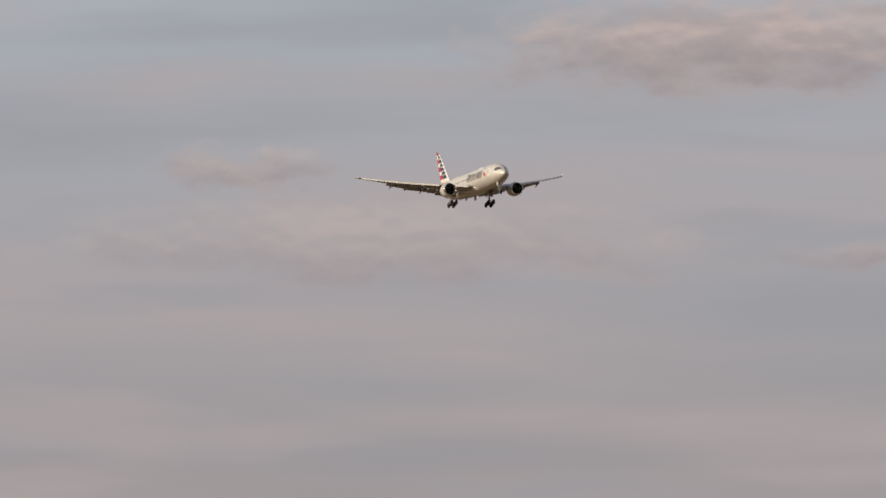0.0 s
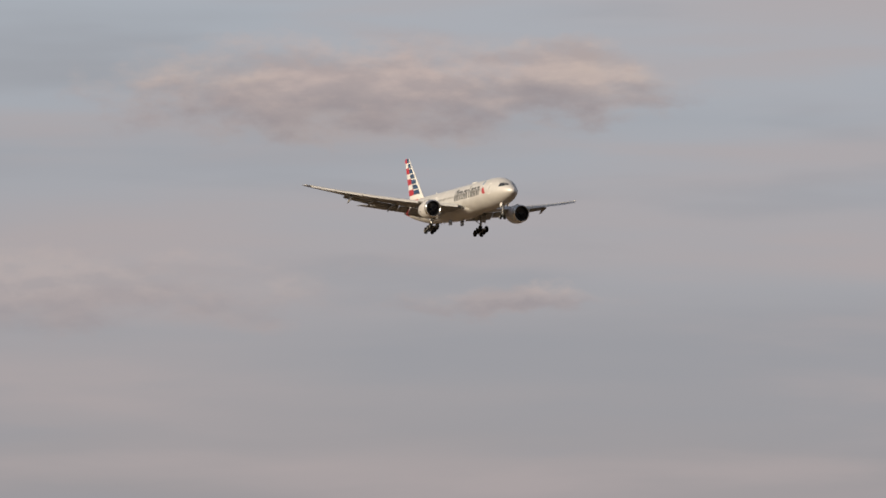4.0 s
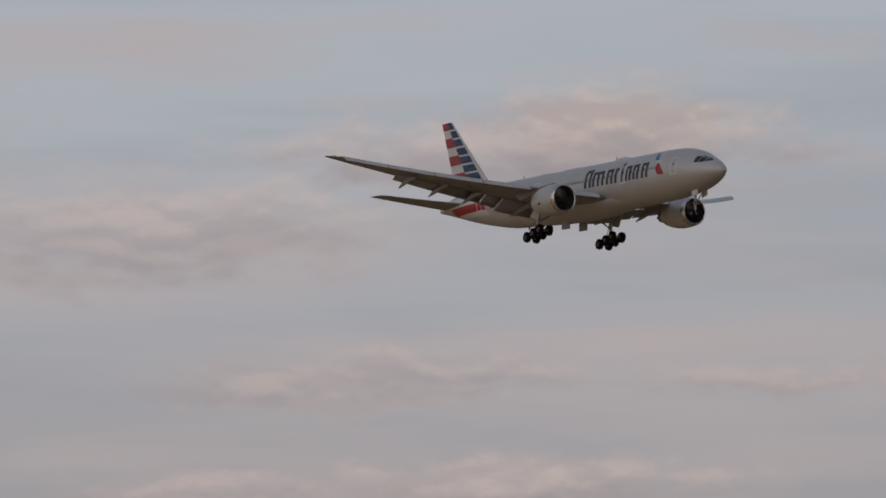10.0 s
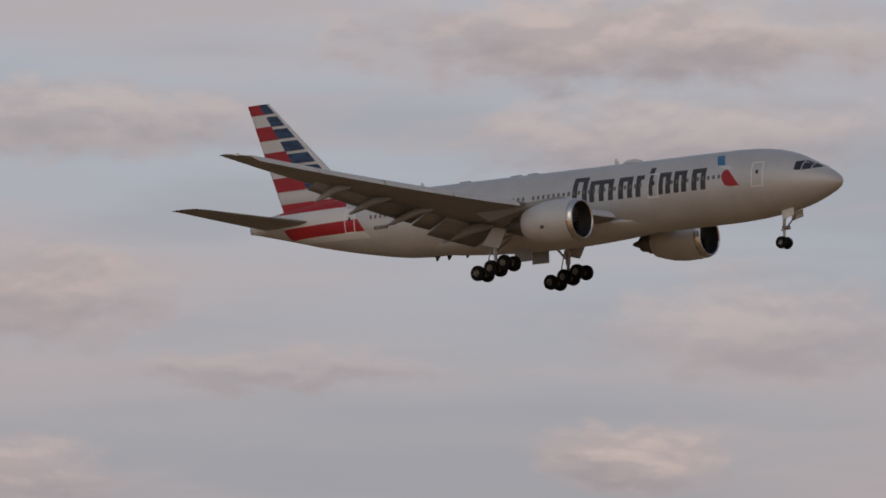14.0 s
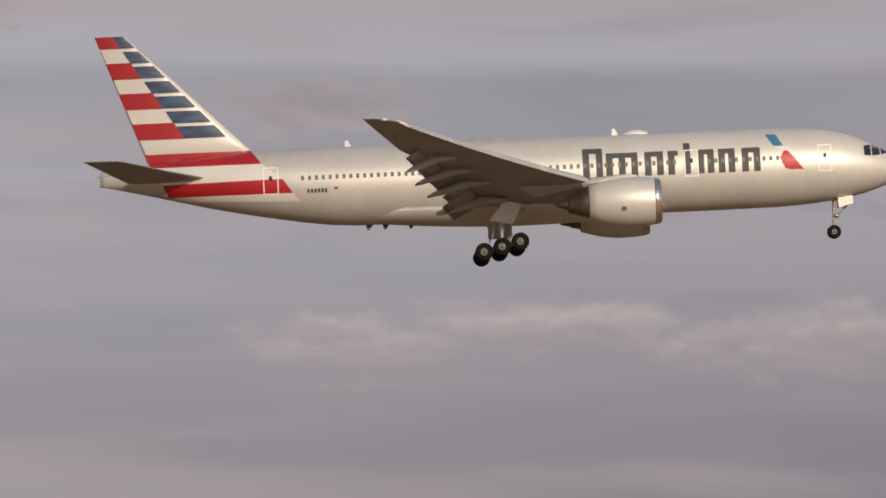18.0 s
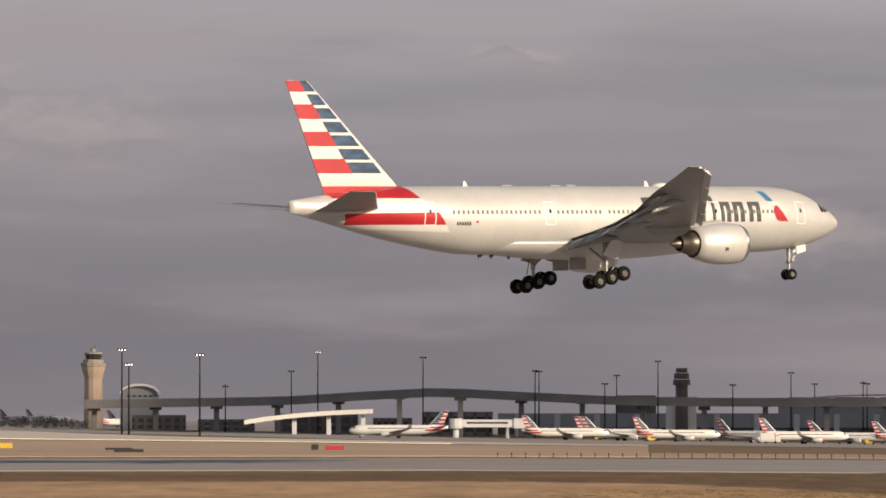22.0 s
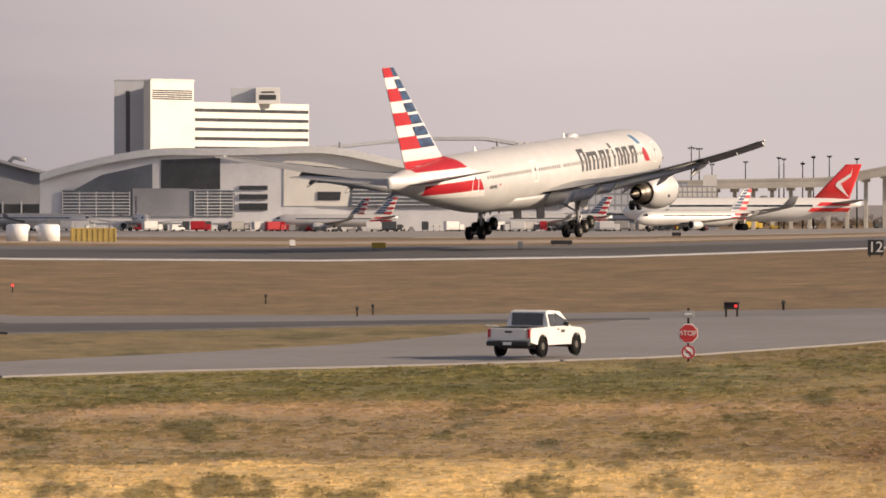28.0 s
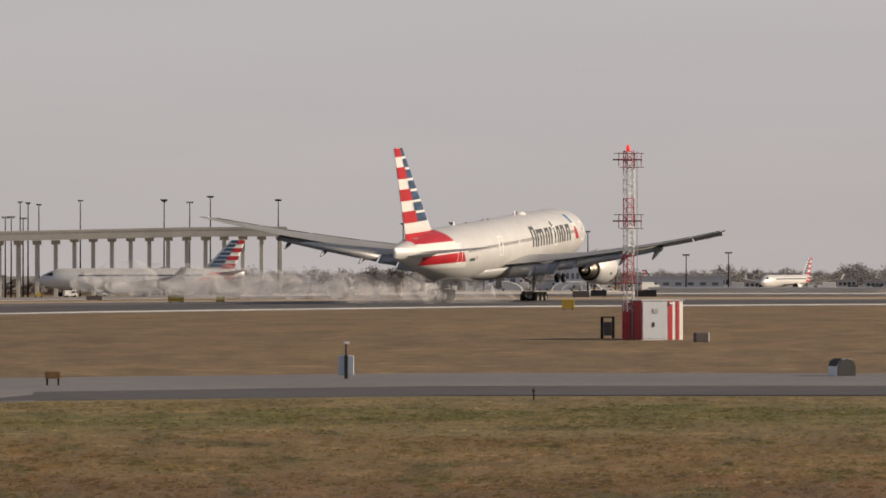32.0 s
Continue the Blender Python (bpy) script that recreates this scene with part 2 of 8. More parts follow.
cloud_bank("unseen thin cloud bank added to shade the approach", 21, 60, 0.24, lambda r: Vector((-980 + 870 * r.random(), 405, 60)) + sun_way * 1800 + Vector((0, r.uniform(-160, 160), r.uniform(-25, 25))), (55, 95))
cloud_bank("unseen ragged end of the added cloud bank", 24, 10, 0.12, lambda r: Vector((-150 + 220 * r.random() ** 1.5, 415, 45)) + sun_way * 1800 + Vector((0, r.uniform(-120, 120), r.uniform(-20, 20))), (45, 75))
cloud_bank("unseen thin cloud added to shade the terminal gates", 22, 62, 0.62, lambda r: over(r.uniform(42.2, 52.3), r.uniform(1480, 2150), -6), (50, 85))
cloud_bank("unseen cloud bank added to shade the far town", 25, 150, 0.8, lambda r: over(r.uniform(11.5, 25.0), r.uniform(2900, 4600), 0), (110, 160))
cloud_bank("unseen thin cloud added to shade the first elevated road", 26, 40, 0.3, lambda r: over(r.uniform(28.3, 31.6), r.uniform(2260, 2480), 0), (40, 60))
cloud_bank("unseen thin cloud added to shade the elevated road", 23, 52, 0.2, lambda r: over(r.uniform(29.6, 39.6), r.uniform(2260, 2480), -2), (45, 70))

# ---- materials ----


def material(name, color, rough=0.6, metal=0.0, vary=0.12, scale=1.0, fine=12.0, bump=0.0, coat=0.0, second=None, emit=0.0, streaks=None):
    """A painted, stained or grained surface: colour varied at two scales in object space."""
    m = bpy.data.materials.new(name)
    m.use_nodes = True
    t = Nodes(m.node_tree)
    p = m.node_tree.nodes["Principled BSDF"]
    where = t.add("ShaderNodeTexCoord").outputs["Object"]
    if streaks:
        mp = t.add("ShaderNodeMapping")
        t.put(mp.inputs[0], where)
        mp.inputs["Scale"].default_value = streaks
        where = mp.outputs[0]
    a, b = t.noise(where, scale, 5.0), t.noise(where, scale * fine, 4.0)
    if second is None:
        second = tuple(c * (1 - vary) for c in color)
    col = t.mix(t.ramp(a, 0.32, 0.68), color, second)
    col = t.mix(t.math("MULTIPLY", t.ramp(b, 0.45, 0.75), min(1.0, vary * 1.6)), col, tuple(c * 0.6 for c in color))
    t.put(p.inputs["Base Color"], col)
    t.put(p.inputs["Roughness"], t.math("ADD", t.math("MULTIPLY", t.math("SUBTRACT", b, 0.5), 0.22), rough, clamp=True))
    p.inputs["Metallic"].default_value = metal
    p.inputs["Coat Weight"].default_value = coat
    if emit:
        p.inputs["Emission Color"].default_value = (*color, 1)
        p.inputs["Emission Strength"].default_value = emit
    if bump:
        n = t.add("ShaderNodeBump")
        n.inputs["Strength"].default_value = bump
        n.inputs["Distance"].default_value = 0.05
        t.put(n.inputs["Height"], b)
        t.links.new(n.outputs[0], p.inputs["Normal"])
    return m


SILVER = material("silver_mica_paint", (0.60, 0.592, 0.578), 0.46, 0.28, 0.08, 0.35, 9, coat=0.14)
BELLY = material("belly_grey_paint", (0.34, 0.33, 0.32), 0.45, 0.2, 0.15, 0.5, 9)
WHITE = material("white_livery", (0.72, 0.71, 0.685), 0.36, 0.05, 0.06, 0.4, coat=0.2)
RED = material("red_livery", (0.43, 0.013, 0.022), 0.45, 0.05, 0.15, 0.4, coat=0.12)
BLUE = material("blue_livery", (0.035, 0.085, 0.18), 0.48, 0.1, 0.35, 0.9, 4, coat=0.1, second=(0.012, 0.028, 0.065), streaks=(0.8, 1.0, 2.6))
SKYBLUE = material("light_blue_livery", (0.045, 0.19, 0.36), 0.3, 0.05, 0.1, 0.5, coat=0.4)
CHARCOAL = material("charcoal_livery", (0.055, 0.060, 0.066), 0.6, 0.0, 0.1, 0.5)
WINGGREY = material("wing_grey_paint", (0.32, 0.32, 0.32), 0.45, 0.15, 0.14, 0.4, 8)
BAREMETAL = material("polished_lip", (0.75, 0.73, 0.70), 0.22, 0.95, 0.08, 0.6)
HOTMETAL = material("heat_stained_nozzle", (0.20, 0.175, 0.15), 0.42, 0.85, 0.3, 0.9)
DARKHOLE = material("fan_shadow", (0.03, 0.03, 0.032), 0.6, 0.3, 0.2, 2.0)
FANBLADE = material("fan_titanium", (0.22, 0.21, 0.20), 0.35, 0.8, 0.2, 2.0)
RUBBER = material("tyre_rubber", (0.012, 0.012, 0.012), 0.9, 0.0, 0.3, 1.5, 8, 0.2)
RUBBER.node_tree.nodes["Principled BSDF"].inputs["Specular IOR Level"].default_value = 0.12
STEEL = material("gear_steel", (0.42, 0.42, 0.41), 0.4, 0.6, 0.2, 1.5)
HUB = material("dirty_wheel_hub", (0.19, 0.178, 0.16), 0.5, 0.5, 0.3, 2.0)
OUTLINE = material("white_outline", (0.86, 0.86, 0.84), 0.4, 0, 0.03, 1.0)
GLASS = material("dark_cabin_glass", (0.02, 0.024, 0.03), 0.12, 0.0, 0.2, 1.0, coat=0.5)
CABINGLASS = material("cabin_window_glass", (0.16, 0.152, 0.145), 0.6, 0.0, 0.2, 1.0)
LAMP = material("landing_light", (1.0, 0.9, 0.72), 0.3, emit=28.0)
BEACON = material("red_lamp_glass", (0.8, 0.04, 0.03), 0.3, emit=0.8)
BUNDLE = {}

# ---- mesh kit ----


def mesh_of(bm, mat, smooth=False, name="mesh"):
    bmesh.ops.recalc_face_normals(bm, faces=bm.faces[:])
    me = bpy.data.meshes.new(name)
    bm.to_mesh(me)
    bm.free()
    me.materials.append(mat)
    if smooth:
        me.polygons.foreach_set("use_smooth", [True] * len(me.polygons))
    return me


def part(name, bm, mat, parent, label="", smooth=False):
    """One mesh object under a thing or under a part."""
    ob = new(name, mesh_of(bm, mat, smooth, name))
    ob.parent = parent
    return tagged(ob, label)


def shared(name, me, parent, m=None, label=""):
    """A part that shares its mesh with others of its kind."""
    ob = new(name, me)
    ob.parent = parent
    if m is not None:
        ob.matrix_local = m
    return tagged(ob, label)


def thing(name, label, category, m=None, group="", kind=""):
    ob = new(name)
    ob.empty_display_size = 0.5
    if m is not None:
        ob.matrix_world = m
    return tagged(ob, label, category, group, kind)


def solid(name, bm, mat, label, category, m=None, group="", kind="", smooth=False):
    """A thing that is one mesh."""
    ob = new(name, mesh_of(bm, mat, smooth, name))
    if m is not None:
        ob.matrix_world = m
    return tagged(ob, label, category, group, kind)


def at(az, dist, z=0.0, turn=0.0):
    """A pose on the plan by bearing and distance from the viewpoint; at turn 0 its +x runs to the right across the line of sight."""
    a = radians(az)
    return pose(math.sin(a) * dist, math.cos(a) * dist, z, 0, 0, -az + turn)


def box(bm, x0, y0, z0, x1, y1, z1, bevel=0.0):
    vs = [bm.verts.new((x, y, z)) for x in (x0, x1) for y in (y0, y1) for z in (z0, z1)]
    faces = [bm.faces.new([vs[i] for i in f]) for f in ((0, 1, 3, 2), (4, 6, 7, 5), (0, 4, 5, 1), (2, 3, 7, 6), (0, 2, 6, 4), (1, 5, 7, 3))]
    if bevel:
        edges = list({e for f in faces for e in f.edges})
        bmesh.ops.bevel(bm, geom=edges, offset=bevel, segments=1, affect="EDGES")
    return bm


def boxes(*dims, bevel=0.0):
    bm = bmesh.new()
    for d in dims:
        box(bm, *d, bevel=bevel)
    return bm


def loft(bm, rings, cap=True, closed=True):
    """Faces between rings of equally many points."""
    rows = [[bm.verts.new(p) for p in ring] for ring in rings]
    n = len(rows[0])
    for a, b in zip(rows, rows[1:]):
        for i in range(n if closed else n - 1):
            j = (i + 1) % n
            bm.faces.new((a[i], a[j], b[j], b[i]))
    if cap:
        bm.faces.new(rows[0][::-1])
        bm.faces.new(rows[-1])
    return bm


def tube(bm, a, b, r0, r1=None, n=10, cap=True):
    """A round bar from a to b."""
    a, b = Vector(a), Vector(b)
    r1 = r0 if r1 is None else r1
    q = (b - a).to_track_quat("Z", "Y")
    ring = [Vector((math.cos(2 * math.pi * i / n), math.sin(2 * math.pi * i / n), 0)) for i in range(n)]
    return loft(bm, [[a + q @ (v * r0) for v in ring], [b + q @ (v * r1) for v in ring]], cap)


def tubes(*bars, n=8):
    bm = bmesh.new()
    for bar in bars:
        tube(bm, *bar, n=n)
    return bm


def lathe(profile, n=32, axis="x", cap=False):
    """Turn (along, radius) pairs round an axis."""
    bm = bmesh.new()
    rings = []
    for s, r in profile:
        ring = []
        for i in range(n):
            c, d = math.cos(2 * math.pi * i / n) * r, math.sin(2 * math.pi * i / n) * r
            ring.append((s, c, d) if axis == "x" else (c, d, s) if axis == "z" else (d, s, c))
        rings.append(ring)
    return loft(bm, rings, cap)


def slab(outline, depth, axis="y"):
    """A flat outline of (u, v) pairs given thickness; v is up."""
    bm = bmesh.new()
    h = depth / 2
    rings = [[(u, s, v) if axis == "y" else (s, u, v) if axis == "x" else (u, v, s) for u, v in outline] for s in (-h, h)]
    return loft(bm, rings)

# ---- ground ----
BEARING = (10, 24, 31, 37, 42, 48, 51, 54, 57, 60, 62, 64, 66, 70, 80)
PLATEAU = (0, 0, 0, -0.3, -0.8, -0.9, -0.95, -1.5, -1.68, -1.45, -0.95, -0.34, -0.08, 0.2, 0.2)
FALL = (0.0, 0.0, 0.0033, 0.0054, 0.0064, 0.00717, 0.00727, 0.00689, 0.00706, 0.00709, 0.00697, 0.00695, 0.0064, 0.00525, 0.00515)


def gz(az, dist):
    """Height of the ground by bearing and distance: a grassy dip, the runway's level, a long fall to the terminals."""
    p = float(np.interp(az, BEARING, PLATEAU))
    u = min(max((dist - 250) / 190, 0), 1)
    near = -1.8 + (p + 1.8) * u * u * (3 - 2 * u)
    return near - float(np.interp(az, BEARING, FALL)) * (min(max(dist, 640), 2200) - 640)


def on(az, dist, turn=0.0, lift=0.0):
    """A pose standing on the ground."""
    return at(az, dist, gz(az, dist) + lift, turn)


def spot(az, dist, lift=0.0):
    a = radians(az)
    return Vector((math.sin(a) * dist, math.cos(a) * dist, gz(az, dist) + lift))


def grass_material(name, upright=False, lo=(0.72, 0.72, 0.70), hi=(1.35, 1.32, 1.28)):
    """Mown and rank dry grass: straw, tan, brown and green strips that run along the roads."""
    m = bpy.data.materials.new(name)
    m.use_nodes = True
    t = Nodes(m.node_tree)
    p = m.node_tree.nodes["Principled BSDF"]
    where = t.add("ShaderNodeTexCoord").outputs["Object"]
    sp = t.add("ShaderNodeSeparateXYZ")
    t.put(sp.inputs[0], where)
    far = t.math("SQRT", t.math("ADD", t.math("MULTIPLY", sp.outputs[0], sp.outputs[0]), t.math("MULTIPLY", sp.outputs[1], sp.outputs[1])))
    side = t.math("MULTIPLY", t.math("ARCTAN2", sp.outputs[0], sp.outputs[1]), 180 / math.pi)
    big, mid, fine = t.noise(where, 0.03, 4.0), t.noise(where, 0.16, 5.0, 0.6), t.noise(where, 0.9, 5.0, 0.7)
    blade = t.noise(where, 5.0, 3.0, 0.7)
    wav = t.math("DIVIDE", far, t.ramp(side, 51.0, 54.0, 1.0, 0.82))
    wav = t.math("ADD", wav, t.math("MULTIPLY", t.math("SUBTRACT", mid, 0.5), 9))
    wav = t.math("ADD", wav, t.math("MULTIPLY", t.math("SUBTRACT", fine, 0.5), 6))
    back = t.math("SUBTRACT", wav, t.ramp(side, 43.0, 32.0, 0.0, 150.0))
    east = t.ramp(side, 52.0, 54.0)
    late = t.ramp(side, 60.5, 65.0)
    # straw: dry grass, brightened in colour for the sun on its bank
    straw, tan, brown, dark, green = (0.86, 0.60, 0.27), (0.50, 0.335, 0.20), (0.23, 0.155, 0.082), (0.15, 0.098, 0.058), (0.21, 0.20, 0.085)
    col = t.mix(t.ramp(t.math("SUBTRACT", wav, t.ramp(side, 51.0, 54.0, 0.0, 12.0)), 154, 160), t.mix(late, t.mix(t.ramp(side, 36.0, 42.0), (0.20, 0.145, 0.085), straw), (0.165, 0.11, 0.062)), t.mix(late, t.mix(east, (0.40, 0.285, 0.165), (0.33, 0.245, 0.14)), (0.17, 0.112, 0.065)))
    col = t.mix(t.ramp(wav, 199, 209), col, t.mix(late, tan, (0.18, 0.12, 0.068)))
    col = t.mix(t.math("MULTIPLY", t.ramp(wav, 212, 220), t.math("MULTIPLY", east, t.math("SUBTRACT", 1.0, t.math("MULTIPLY", late, 0.8)))), col, t.mix(0.8, tan, green))
    col = t.mix(t.ramp(back, 258, 266), col, t.mix(east, dark, (0.215, 0.17, 0.092)))
    col = t.mix(t.ramp(back, 345, 380), col, (0.205, 0.145, 0.09))
    col = t.mix(t.math("MULTIPLY", t.ramp(big, 0.50, 0.62), 0.35), col, (0.27, 0.185, 0.10))
    moss = t.math("MULTIPLY", t.ramp(t.noise(t.vec(t.math("MULTIPLY", side, 1.1), t.math("MULTIPLY", far, 0.06), 4.0), 1.0, 5.0, 0.6), 0.52, 0.63), t.math("MULTIPLY", east, 0.75))
    col = t.mix(t.math("MULTIPLY", moss, t.ramp(back, 345, 300)), col, (0.085, 0.088, 0.038))
    # a green verge that keeps its distance from the service road and the taxiway's shoulder
    kerb = t.math("ADD", t.math("ADD", t.line(side, 53.8, 60.6, 200.0, 223.0), t.line(side, 60.6, 64.4, 0.0, 38.0)), t.line(side, 64.4, 69.5, 0.0, 13.0))
    gap = t.math("SUBTRACT", t.math("SUBTRACT", kerb, far), t.line(side, 57.0, 61.0, 0.0, 13.0))
    gap = t.math("ADD", gap, t.math("MULTIPLY", t.math("SUBTRACT", mid, 0.5), 30))
    verge = t.math("MULTIPLY", t.math("MULTIPLY", t.ramp(gap, 0, 6), t.ramp(gap, 38, 22)), east)
    verge = t.math("MULTIPLY", verge, t.ramp(t.noise(where, 0.35, 5.0, 0.6), 0.36, 0.56, 0.15, 0.9))
    col = t.mix(verge, col, t.mix(t.ramp(fine, 0.4, 0.65), (0.15, 0.15, 0.06), (0.085, 0.09, 0.036)))
    rusty = t.math("MULTIPLY", t.ramp(t.noise(t.vec(t.math("MULTIPLY", side, 0.7), t.math("MULTIPLY", far, 0.045), 14.0), 1.0, 4.0, 0.55), 0.52, 0.66), t.math("MULTIPLY", t.ramp(side, 60.0, 63.0), 0.5))
    col = t.mix(t.math("MULTIPLY", rusty, t.ramp(back, 290, 250)), col, (0.24, 0.125, 0.075))
    weed = t.math("MULTIPLY", t.ramp(mid, 0.56, 0.66), t.ramp(wav, 168, 215, 0.75, 0.35))
    col = t.mix(t.math("MULTIPLY", weed, t.ramp(wav, 158, 172)), col, (0.12, 0.118, 0.048))
    col = t.mix(t.math("MULTIPLY", t.ramp(fine, 0.50, 0.72), 0.34), col, (0.15, 0.105, 0.058))
    col = t.mix(t.math("MULTIPLY", t.ramp(blade, 0.5, 0.68), 0.30), col, (0.42, 0.30, 0.15))
    patch = t.noise(where, 0.42, 6.0, 0.66, 0.4)
    col = t.mix(t.math("MULTIPLY", t.ramp(patch, 0.54, 0.68), 0.34), col, t.mix(t.ramp(big, 0.42, 0.6), (0.125, 0.085, 0.045), (0.10, 0.098, 0.042)))
    col = t.mix(t.math("MULTIPLY", t.ramp(patch, 0.46, 0.32), 0.45), col, t.mix(0.5, col, (0.60, 0.44, 0.24)))
    streak = t.noise(t.vec(t.math("MULTIPLY", side, 1.6), t.math("MULTIPLY", far, 0.07), 0.0), 1.0, 7.0, 0.7)
    col = t.mix(1.0, col, t.mix(t.ramp(streak, 0.36, 0.64), (0.84, 0.84, 0.86), (1.14, 1.13, 1.10)), "MULTIPLY")
    col = t.mix(1.0, col, t.mix(east, (0.84, 0.84, 0.86), (1.0, 1.0, 1.0)), "MULTIPLY")
    if upright:
        # standing tufts: each a little lighter or darker, lit like the sward they stand in
        one = t.add("ShaderNodeNewGeometry").outputs["Random Per Island"]
        col = t.mix(1.0, col, t.mix(one, lo, hi), "MULTIPLY")
        t.put(p.inputs["Normal"], t.vec(0.0, -0.1, 0.99))
    else:
        n = t.add("ShaderNodeBump")
        n.inputs["Strength"].default_value, n.inputs["Distance"].default_value = 0.8, 0.25
        t.put(n.inputs["Height"], t.math("ADD", fine, t.math("MULTIPLY", blade, 0.4)))
        t.links.new(n.outputs[0], p.inputs["Normal"])
    t.put(p.inputs["Base Color"], col)
    p.inputs["Roughness"].default_value = 0.95
    p.inputs["Specular IOR Level"].default_value = 0.15
    return m


GRASS = grass_material("dry_grass")
TUFT = grass_material("standing_dry_grass", True, (0.66, 0.66, 0.64), (1.28, 1.26, 1.20))
CLUMP = grass_material("rank_green_clumps", True, (0.60, 0.63, 0.52), (1.08, 1.06, 0.94))
CONCRETE = material("pale_concrete", (0.27, 0.245, 0.225), 0.85, 0, 0.2, 0.06, 14, 0.2, second=(0.21, 0.195, 0.18))
TAXIWAY = material("weathered_grey_asphalt", (0.18, 0.168, 0.162), 0.85, 0, 0.2, 0.07, 16, 0.2, second=(0.15, 0.14, 0.135))
SERVICE = material("pale_grey_asphalt", (0.215, 0.20, 0.192), 0.85, 0, 0.2, 0.07, 16, 0.2, second=(0.18, 0.168, 0.16))
# FARCONCRETE: pale concrete with the sunlight on it put into the colour
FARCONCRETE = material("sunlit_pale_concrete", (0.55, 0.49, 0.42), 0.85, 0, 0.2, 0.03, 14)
ASPHALT = material("worn_asphalt", (0.135, 0.125, 0.12), 0.85, 0, 0.25, 0.07, 16, 0.2, second=(0.11, 0.102, 0.098))
DARKASPHALT = material("rubber_marked_asphalt", (0.07, 0.066, 0.066), 0.85, 0, 0.3, 0.06, 16, 0.2)
OLDCONCRETE = material("old_pale_concrete", (0.27, 0.25, 0.24), 0.85, 0, 0.2, 0.07, 16, 0.2, second=(0.22, 0.205, 0.195))
LINEWHITE = material("white_line_paint", (0.62, 0.60, 0.57), 0.8, 0, 0.25, 0.4, 10)
YELLOWLINE = material("yellow_line_paint", (0.45, 0.33, 0.10), 0.8, 0, 0.25, 0.4, 10)
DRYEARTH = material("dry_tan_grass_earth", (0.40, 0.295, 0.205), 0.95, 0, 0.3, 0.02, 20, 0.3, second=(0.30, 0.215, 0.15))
# SUNSTRIP: sun glare on far concrete, painted as a near-white colour
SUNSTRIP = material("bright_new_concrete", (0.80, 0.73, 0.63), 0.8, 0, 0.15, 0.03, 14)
EARTH = material("bare_tan_earth", (0.33, 0.255, 0.185), 0.95, 0, 0.2, 0.03, 20, 0.3)

bm = bmesh.new()
radii = [2, 20, 45, 70] + [90 + 8 * i for i in range(56)] + [560, 600, 640, 680, 740, 820, 920, 1050, 1200, 1400, 1700, 2100, 2700, 3500, 4800]
degs = [-180 + 5 * i for i in range(38)] + [10 + 0.75 * i for i in range(100)] + [85 + 5 * i for i in range(20) if 85 + 5 * i < 180]
rows = [[bm.verts.new(Vector((math.sin(radians(d)) * r, math.cos(radians(d)) * r, gz(min(max(d, 10), 80), r) if -5 < d < 120 else gz(10, r)))) for d in degs] for r in radii]
for a, b in zip(rows, rows[1:]):
    for i in range(len(degs)):
        j = (i + 1) % len(degs)
        bm.faces.new((a[i], b[i], b[j], a[j]))
bm.faces.new(rows[0])
ground = solid("ground", bm, GRASS, "dry tan, brown and green airfield grass", "ground", kind="structure", smooth=True)


def ribbon(name, near, far, mat, label, lift, a0=None, a1=None):
    """A strip of pavement between two edges, each a chain of (bearing, distance), with sunk sides."""
    bm = bmesh.new()
    lo = near[0][0] if a0 is None else a0
    hi = near[-1][0] if a1 is None else a1
    n = max(4, int((hi - lo) / 0.5))
    rows = []
    for i in range(n + 1):
        az = lo + (hi - lo) * i / n
        d0 = float(np.interp(az, [q[0] for q in near], [q[1] for q in near]))
        d1 = float(np.interp(az, [q[0] for q in far], [q[1] for q in far]))
        ring = [spot(az, d0 - 0.3, -0.4)] + [spot(az, d0 + (d1 - d0) * j / 12, lift) for j in range(13)] + [spot(az, d1 + 0.3, -0.4)]
        rows.append([bm.verts.new(v) for v in ring])
    for a, b in zip(rows, rows[1:]):
        for j in range(14):
            bm.faces.new((a[j], a[j + 1], b[j + 1], b[j]))
    return solid(name, bm, mat, label, name.replace("_", " "), kind="structure")


# runway under the landing path, its edge line, the taxiway and the service road
EDGE = ((10, 430), (24, 470), (31, 478), (37, 476), (40, 488), (42, 506), (47, 498), (52, 490), (58, 494), (62, 508), (66, 520), (70, 545), (80, 620))


def along(lo, hi, out):
    """The runway's near edge between two bearings, moved outward."""
    k = [q[0] for q in EDGE]
    return tuple((lo + (hi - lo) * i / 20, float(np.interp(lo + (hi - lo) * i / 20, k, [q[1] for q in EDGE])) + out) for i in range(21))


ribbon("runway", along(10, 80, 0), along(10, 80, 118), ASPHALT, "worn grey asphalt runway", 0.05)
ribbon("runway_threshold", along(10, 40.5, -0.5), along(10, 40.5, 118.5), OLDCONCRETE, "pale weathered concrete runway threshold", 0.09)
ribbon("runway_wheel_track", along(47, 80, 20), along(47, 80, 80), DARKASPHALT, "dark rubber-marked runway middle", 0.09)
ribbon("runway_edge_line", along(47.5, 80, 2), along(47.5, 80, 9), LINEWHITE, "white runway edge line", 0.09)
